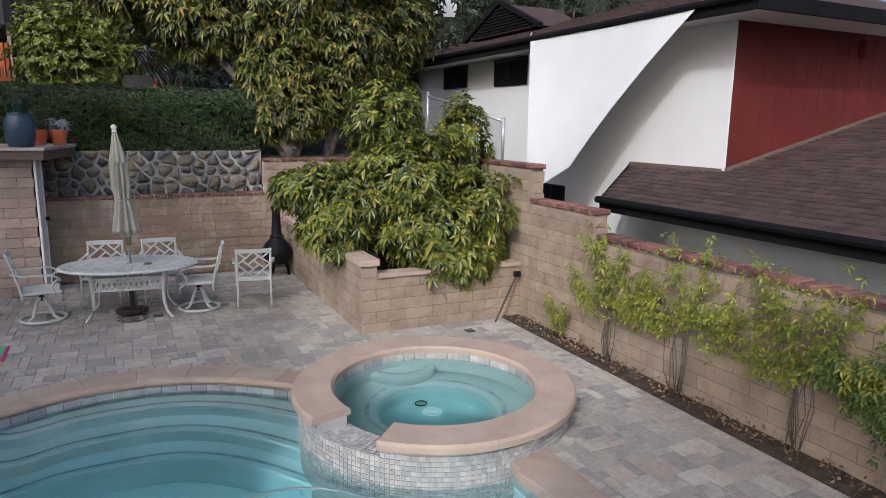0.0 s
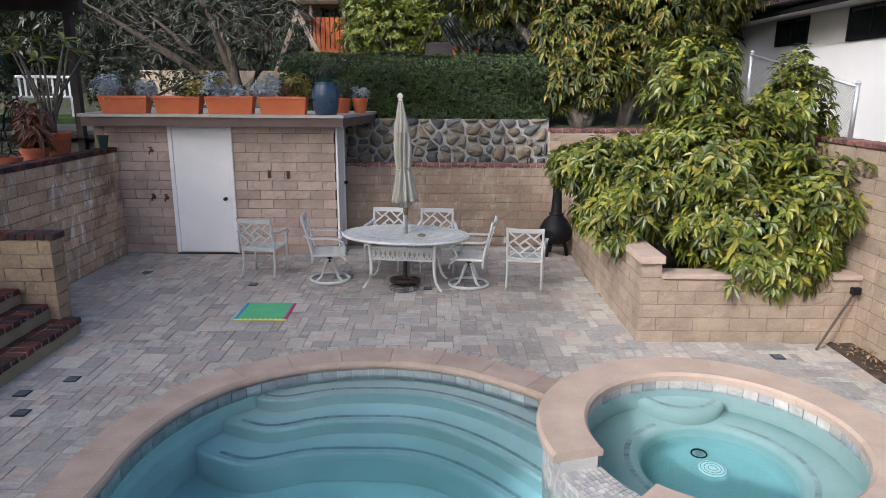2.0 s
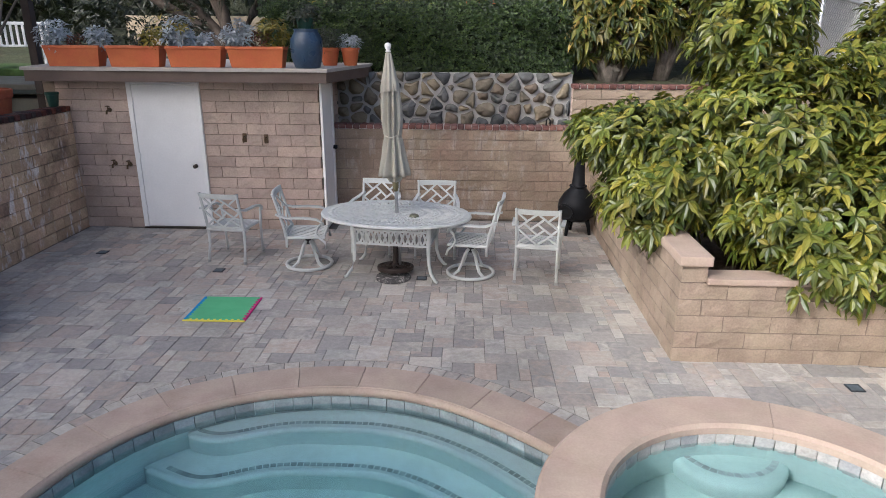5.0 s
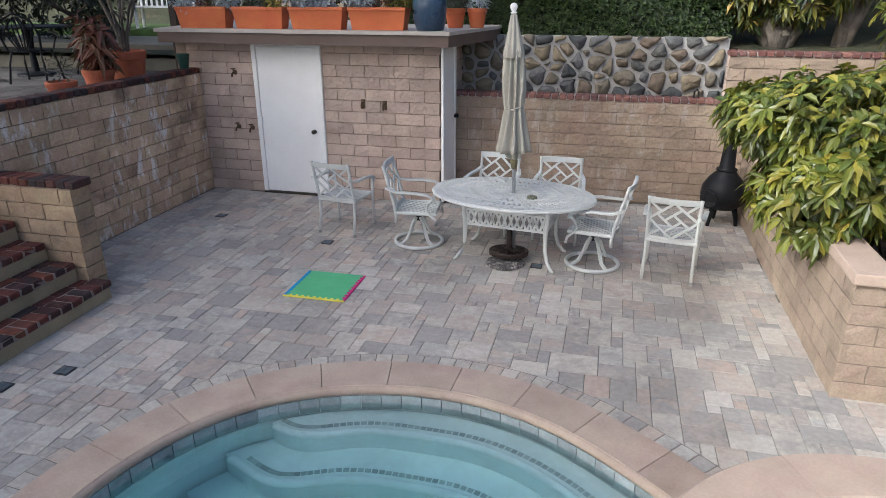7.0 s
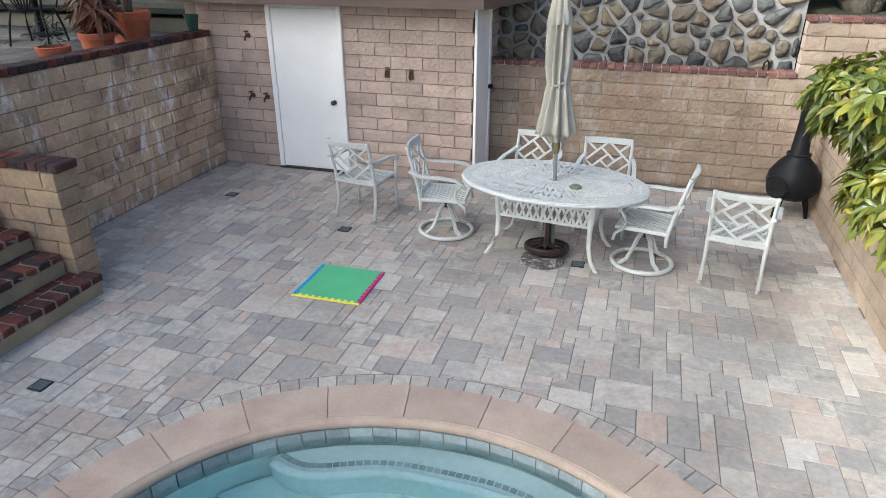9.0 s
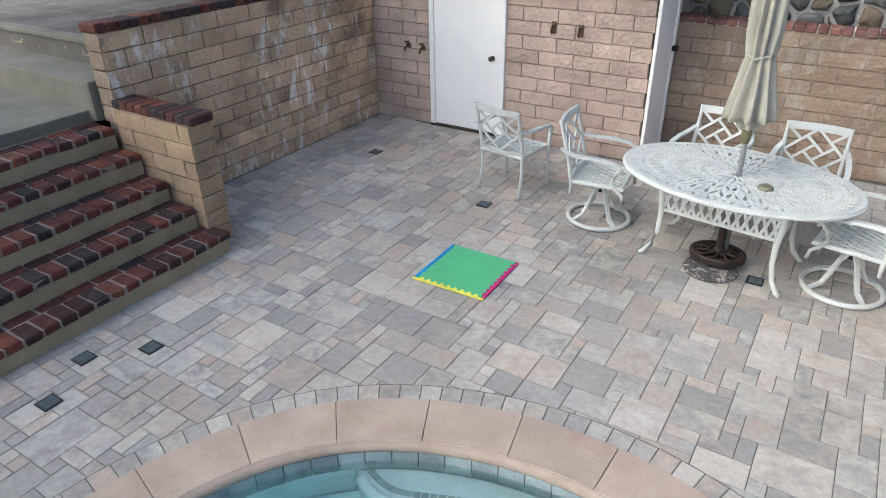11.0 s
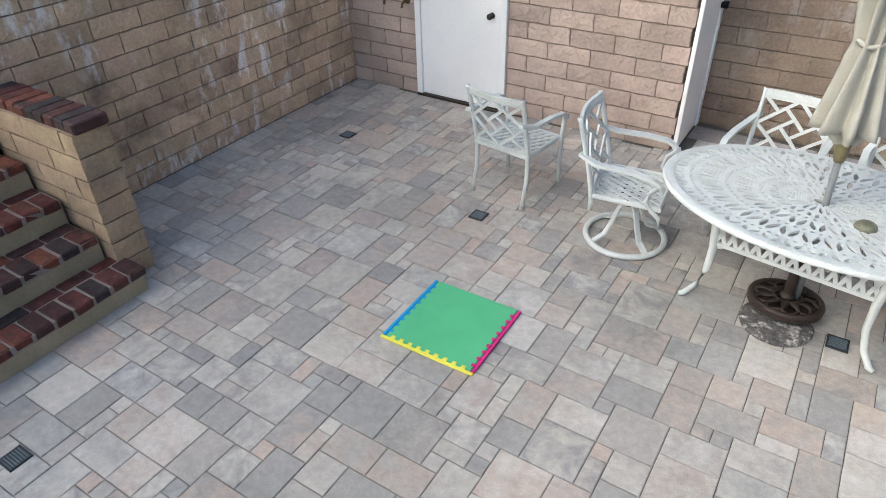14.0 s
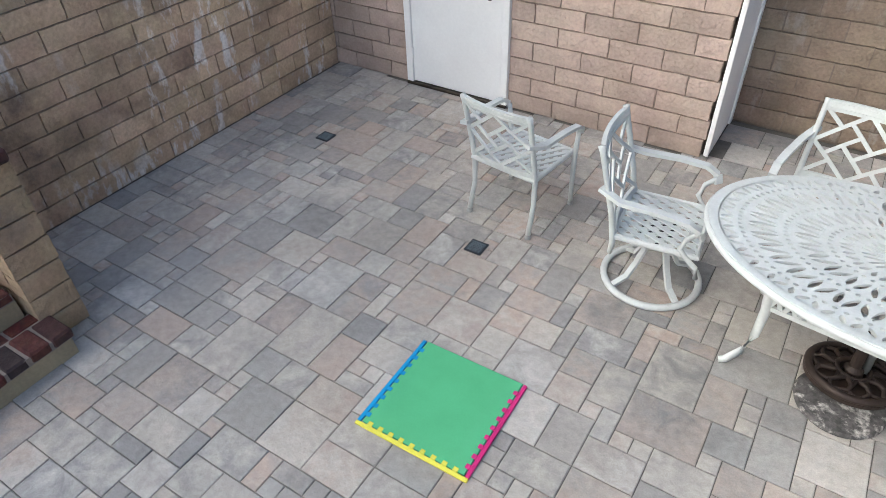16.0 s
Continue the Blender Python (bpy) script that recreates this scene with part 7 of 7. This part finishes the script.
for y in (13.1, 16.9):
    rk = bmesh.new()
    bar(rk, (8.96, y, 4.97), (8.96, 15.0, 5.76), 0.10, 0.12, (1, 0, 0))
    part("rake_board", rk, M_DARKFASCIA, gable)
part("wall_lamp", box_bm((10.1, HY - 0.14, 3.72), (10.22, HY - 0.02, 3.98), 0.02), M_RED, house)

# shade sail hung from the eave
M_SAIL = material("white_sailcloth", (0.68, 0.68, 0.67), 0.8, 0.03, 0, 2, 150, 0.15, 0.002)
sail = root("shade_sail", Matrix(), "taut white triangular shade sail hung from the eave", "shade sail")
TL, TR, BR, BL = Vector((6.85, 10.25, 4.27)), Vector((6.85, 6.25, 4.24)), Vector((6.42, 8.30, 2.02)), Vector((6.42, 9.55, 1.45))
bm = bmesh.new()
N = 20
g = []
for j in range(N + 1):
    row = []
    for i in range(N + 1):
        u, v_ = i / N, j / N
        p = TL.lerp(TR, u).lerp(BL.lerp(BR, u), v_)
        p.z -= 0.10 * 4 * u * (1 - u) * (1 - v_)
        p.y += 0.12 * 4 * v_ * (1 - v_) * u
        p.x += 0.12 * math.sin(math.pi * u) * math.sin(math.pi * v_)
        row.append(bm.verts.new(p))
    g.append(row)
for j in range(N):
    for i in range(N):
        bm.faces.new((g[j][i], g[j][i + 1], g[j + 1][i + 1], g[j + 1][i]))
cloth = part("cloth", bm, M_SAIL, sail, smooth=True)
for p in (TL, TR):
    bm = bmesh.new()
    add_tube(bm, [p, p + Vector((0.03, 0, 0.06))], 0.012, 6)
    part("tie", bm, M_POLE, sail)
bm = bmesh.new()
add_tube(bm, [BL, (6.42, 9.6, 0.0)], 0.008, 6)
part("guy_rope", bm, M_POLE, sail)

# chain-link fence on the wall
M_GALV = material("galvanised", (0.42, 0.43, 0.44), 0.45, 0.1, 0, 9, 60, 0.1, 0.001, metal=0.6)
fence = root("chain_link_fence", Matrix(), "galvanised chain-link fence on top of the block wall", "fence")
F0, F1 = Vector((5.08, 8.15, 2.14)), Vector((5.08, 10.85, 2.40))
for b, h in ((F0, 0.60), (F1, 0.80)):
    bm = bmesh.new()
    add_tube(bm, [b - Vector((0, 0, 0.02)), b + Vector((0, 0, h))], 0.026, 10)
    add_lathe(bm, [(0.03, h), (0.03, h + 0.02), (0.01, h + 0.035)], tuple(b), 10)
    part("post", bm, M_GALV, fence, smooth=True)
bm = bmesh.new()
add_tube(bm, [F0 + Vector((0, 0, 0.57)), F1 + Vector((0, 0, 0.77))], 0.019, 8)
part("rail", bm, M_GALV, fence, smooth=True)
bm = bmesh.new()
n = 60
for k in range(-14, n):
    for sg in (0, 1):
        a, b = k / n, (k + 14) / n
        if sg:
            a, b = b, a
        pa, pb = F0.lerp(F1, a), F0.lerp(F1, b) + Vector((0, 0, 0.57 + 0.2 * b))
        s0, s1 = 0.0, 1.0
        if min(a, b) < 0 or max(a, b) > 1:
            lo_, hi_ = 0 - a, 1 - a
            d_ = b - a
            ts = sorted((lo_ / d_, hi_ / d_))
            s0, s1 = max(0, ts[0]), min(1, ts[1])
        if s1 - s0 > 0.05:
            add_tube(bm, [pa.lerp(pb, s0), pa.lerp(pb, s1)], 0.0028, 3, cap=False)
tagged(part("mesh", bm, M_GALV, fence), kind="stuff")

# far house over the trees
far = root("far_house", Matrix(), "pale far house with a red-brown roof above the trees", "house")
part("wall", box_bm((7.5, 29.5, 5), (15, 33, 9.6)), M_STUCCO, far)
part("roof", box_bm((7.0, 29.0, 9.6), (15.5, 33.5, 9.9), 0.05), M_RED, far)
for k in range(3):
    part("window", box_bm((8.4 + k * 2.0, 29.44, 7.9), (9.6 + k * 2.0, 29.52, 9.0)), M_DARKGLASS, far)

# suction hose in the pool
hose = bmesh.new()
hp = [(0.25, 3.2, POOL_Z - 0.006), (0.30, 3.8, POOL_Z - 0.006), (0.42, 4.15, POOL_Z - 0.005), (0.60, 4.32, POOL_Z - 0.005), (0.80, 4.37, POOL_Z - 0.005), (1.0, 4.35, POOL_Z - 0.005), (1.2, 4.27, POOL_Z - 0.005), (1.38, 4.13, POOL_Z - 0.005), (1.55, 3.93, POOL_Z - 0.005), (1.66, 3.6, POOL_Z - 0.006), (1.70, 3.0, POOL_Z - 0.006)]
add_tube(hose, [(x, y, z - 0.03) for x, y, z in hp], 0.016, 8)
tagged(part("pool_hose", hose, M_GALV, smooth=True), "pale grey sunken pool cleaner hose", "hose")
drain_cover = part("drain_cover", lathe_bm([(0.105, -0.60), (0.105, -0.585), (0.02, -0.58)], (0.10, 0.26, 0), 28), M_WHITE, spa, "white drain cover")
for r in (0.03, 0.06, 0.088):
    part("groove", ring_bm(r, r + 0.006, -0.584, -0.577, 0, 360, 28), M_GROUT, drain_cover).matrix_basis = Matrix.Translation((0.10, 0.26, 0))
jet = part("jet_cover", ring_bm(0.054, 0.066, -0.60, -0.585, 0, 360, 28), M_BLACK, spa, "black jet ring")
jet.matrix_basis = Matrix.Translation((0.07, 0.47, 0))
part("nozzle", lathe_bm([(0.035, -0.60), (0.03, -0.575), (0.008, -0.572)], (0.0, 0.0, 0), 16), M_TILE, jet)
STEP_AT = (0.05, 1.0)
part("seat_step", lathe_bm([(0.36, -0.40), (0.39, -0.11), (0.37, -0.07), (0.34, -0.055), (0.01, -0.05)], (*STEP_AT, 0), 48), M_SPAPLASTER, spa, "curved plaster entry step", True)


def tile_arc(centre, r, a0, a1, n, z):
    bm = bmesh.new()
    for k in range(n):
        b0, b1 = [radians(a0 + (a1 - a0) * (k + s) / n) for s in (0.06, 0.94)]
        bm.faces.new([bm.verts.new((centre[0] + q * math.cos(b), centre[1] + q * math.sin(b), z)) for q, b in ((r, b0), (r + 0.042, b0), (r + 0.042, b1), (r, b1))])
    return bm


part("bench_tile", tile_arc((0.03, 0.03), 0.64, -245, 65, 68, -0.246), M_DARKTILE, spa, "ring of slate tiles on the bench edge")
part("step_tile", tile_arc((0.06, 1.06), 0.30, 200, 340, 16, -0.043), M_DARKTILE, spa, "arc of slate tiles on the entry step")

# tall unseen tree added on the terrace side, crown shaped to shade the patio
crown_blobs = [((-11.5, y, z), (1.5, 1.5, 1.4)) for y, zs in ((-5.0, (7.5, 9.2, 10.6, 10.8)), (-3.2, (7.3, 9.7, 11.0, 11.2)), (-1.8, (7.2, 9.5, 11.4, 11.8, 12.4)), (0.6, (7.6, 9.8, 12.0, 12.6)), (2.8, (7.9, 10.2, 12.5)), (4.7, (8.4, 10.6))) for z in zs]
tree("shade_tree", "unseen tall dense evergreen above the terrace, added to shade the patio", (-11.8, 0.2, 1.0), 0.35, crown_blobs, 6800, L_DARK, 0.42, 0.17, 7, 0.4, 91)
# second unseen tree, added to shade the paving and vine wall at the right
tree("shade_tree", "unseen leafy evergreen added behind the pool to shade the vine wall", (-4.6, -8.3, 0.0), 0.22, [((-4.6, -6.3, 8.6), (1.5, 1.5, 1.4)), ((-4.0, -7.6, 8.2), (1.5, 1.4, 1.3)), ((-4.9, -7.6, 9.6), (1.5, 1.4, 1.2)), ((-3.2, -6.9, 8.8), (1.2, 1.2, 1.1))], 900, L_DARK, 0.34, 0.14, 7, 0.4, 93)
structure("rear_house_wall", box_bm((-12, -9.3, 0), (8, -9.0, 3.4)), M_STUCCO, "plain stucco wall closing the yard")


# ---- pavers ----
U = 0.094


def paver_mesh(w, d):
    bm = bmesh.new()
    g, b = 0.0022, 0.004
    loops = []
    for ins, z in ((g, -0.03), (g, -0.003), (g + b, 0.0)):
        loops.append([bm.verts.new((x, y, z)) for x, y in ((ins, ins), (w - ins, ins), (w - ins, d - ins), (ins, d - ins))])
    for a, c in zip(loops, loops[1:]):
        for k in range(4):
            bm.faces.new((a[k], a[(k + 1) % 4], c[(k + 1) % 4], c[k]))
    bm.faces.new(loops[-1])
    return mesh_of("paver", bm, M_PAVER)


rng = random.Random(17)
cols_, rows2 = int((4.66 - LEFT_X) / U), int((BACK_Y + 3.2) / U)
used = [[False] * rows2 for _ in range(cols_)]
KEEP_OUT = pool_edge(0.22)
WET = pool_edge(0.10)
shared = {}
joined_v, joined_f = [], []
placed = 0
SIZES = [(2, 2)] * 5 + [(3, 2)] * 5 + [(2, 3)] * 4 + [(3, 3)] * 3 + [(2, 1)] * 2 + [(1, 2)] * 1 + [(1, 1)] * 1 + [(4, 3)] * 1 + [(3, 4)] * 1
run_x, run_y = {}, {}   # how far a joint has run on
order = [(i, j) for j in range(rows2) for i in range(cols_)]
for i, j in order:
    if used[i][j]:
        continue
    for attempt in range(14):
        w, d = rng.choice(SIZES)
        if attempt < 9 and (run_x.get((i + w, j), 0) + d > 5 or run_y.get((i, j + d), 0) + w > 7):
            continue
        if i + w <= cols_ and j + d <= rows2 and not any(used[a][c] for a in range(i, i + w) for c in range(j, j + d)):
            break
    else:
        w, d = 1, 1
        if i + 1 < cols_ and not used[i + 1][j]:
            w = 2
    for a in range(i, i + w):
        for c in range(j, j + d):
            used[a][c] = True
    run_x[i + w, j + d] = run_x.get((i + w, j), 0) + d
    run_y[i + w, j + d] = run_y.get((i, j + d), 0) + w
    x, y = LEFT_X + i * U, -3.2 + j * U
    cx, cy = x + w * U / 2, y + d * U / 2
    corners = [(x, y), (x + w * U, y), (x + w * U, y + d * U), (x, y + d * U)]
    if inside((cx, cy), KEEP_OUT) or any(inside(p, WET) for p in corners) or (Vector((cx, cy)) - SPA_C).length < SPA_WALL - 0.10:
        continue
    if any((Vector(p) - SPA_C).length < SPA_IN + 0.04 for p in corners):
        continue
    if cx > 2.7 and cy > 7.45 or (cx > -1.2 and cy > BACK_Y) or (cx < -1.2 and cy > SHED_Y + 0.05):
        continue
    dz = rng.uniform(-0.002, 0.002)
    if placed < 300 and -3.0 < cx < 0.6 and 6.9 < cy < 9.9:
        if (w, d) not in shared:
            shared[w, d] = paver_mesh(w * U, d * U)
        piece("paver", shared[w, d], pavement, Matrix.Translation((x, y, dz)))
        placed += 1
    else:
        g, b = 0.0022, 0.004
        base_i = len(joined_v)
        for ins, z in ((g, -0.03), (g, -0.003), (g + b, 0.0)):
            joined_v += [(x + ins, y + ins, z + dz), (x + w * U - ins, y + ins, z + dz), (x + w * U - ins, y + d * U - ins, z + dz), (x + ins, y + d * U - ins, z + dz)]
        for lv in (0, 4):
            for k in range(4):
                joined_f.append((base_i + lv + k, base_i + lv + (k + 1) % 4, base_i + lv + 4 + (k + 1) % 4, base_i + lv + 4 + k))
        joined_f.append((base_i + 8, base_i + 9, base_i + 10, base_i + 11))
me = bpy.data.meshes.new("pavers")
me.from_pydata(joined_v, [], joined_f)
me.materials.append(M_PAVER)
ob = new("pavers", me)
ob.parent = pavement
tagged(ob, kind="stuff")


# terrace paving, joined
tv, tf = [], []
rng = random.Random(23)
for j in range(16):
    y0 = 7.95 + j * 0.285
    x = -11.0 - rng.uniform(0, 0.3)
    while x < -4.95:
        w = rng.choice((0.2, 0.3, 0.42))
        x1 = min(x + w, -4.9)
        k = len(tv)
        for ins, z in ((0.004, 1.46), (0.004, 1.476), (0.008, 1.479)):
            tv += [(x + ins, y0 + ins, z), (x1 - ins, y0 + ins, z), (x1 - ins, y0 + 0.285 - ins, z), (x + ins, y0 + 0.285 - ins, z)]
        for lv in (0, 4):
            for q in range(4):
                tf.append((k + lv + q, k + lv + (q + 1) % 4, k + lv + 4 + (q + 1) % 4, k + lv + 4 + q))
        tf.append((k + 8, k + 9, k + 10, k + 11))
        x = x1
me = bpy.data.meshes.new("terrace_pavers")
me.from_pydata(tv, [], tf)
me.materials.append(M_TERRACE_SHADED)
ob = new("terrace_pavers", me)
ob.parent = bpy.data.objects["terrace"]
tagged(ob, kind="stuff")
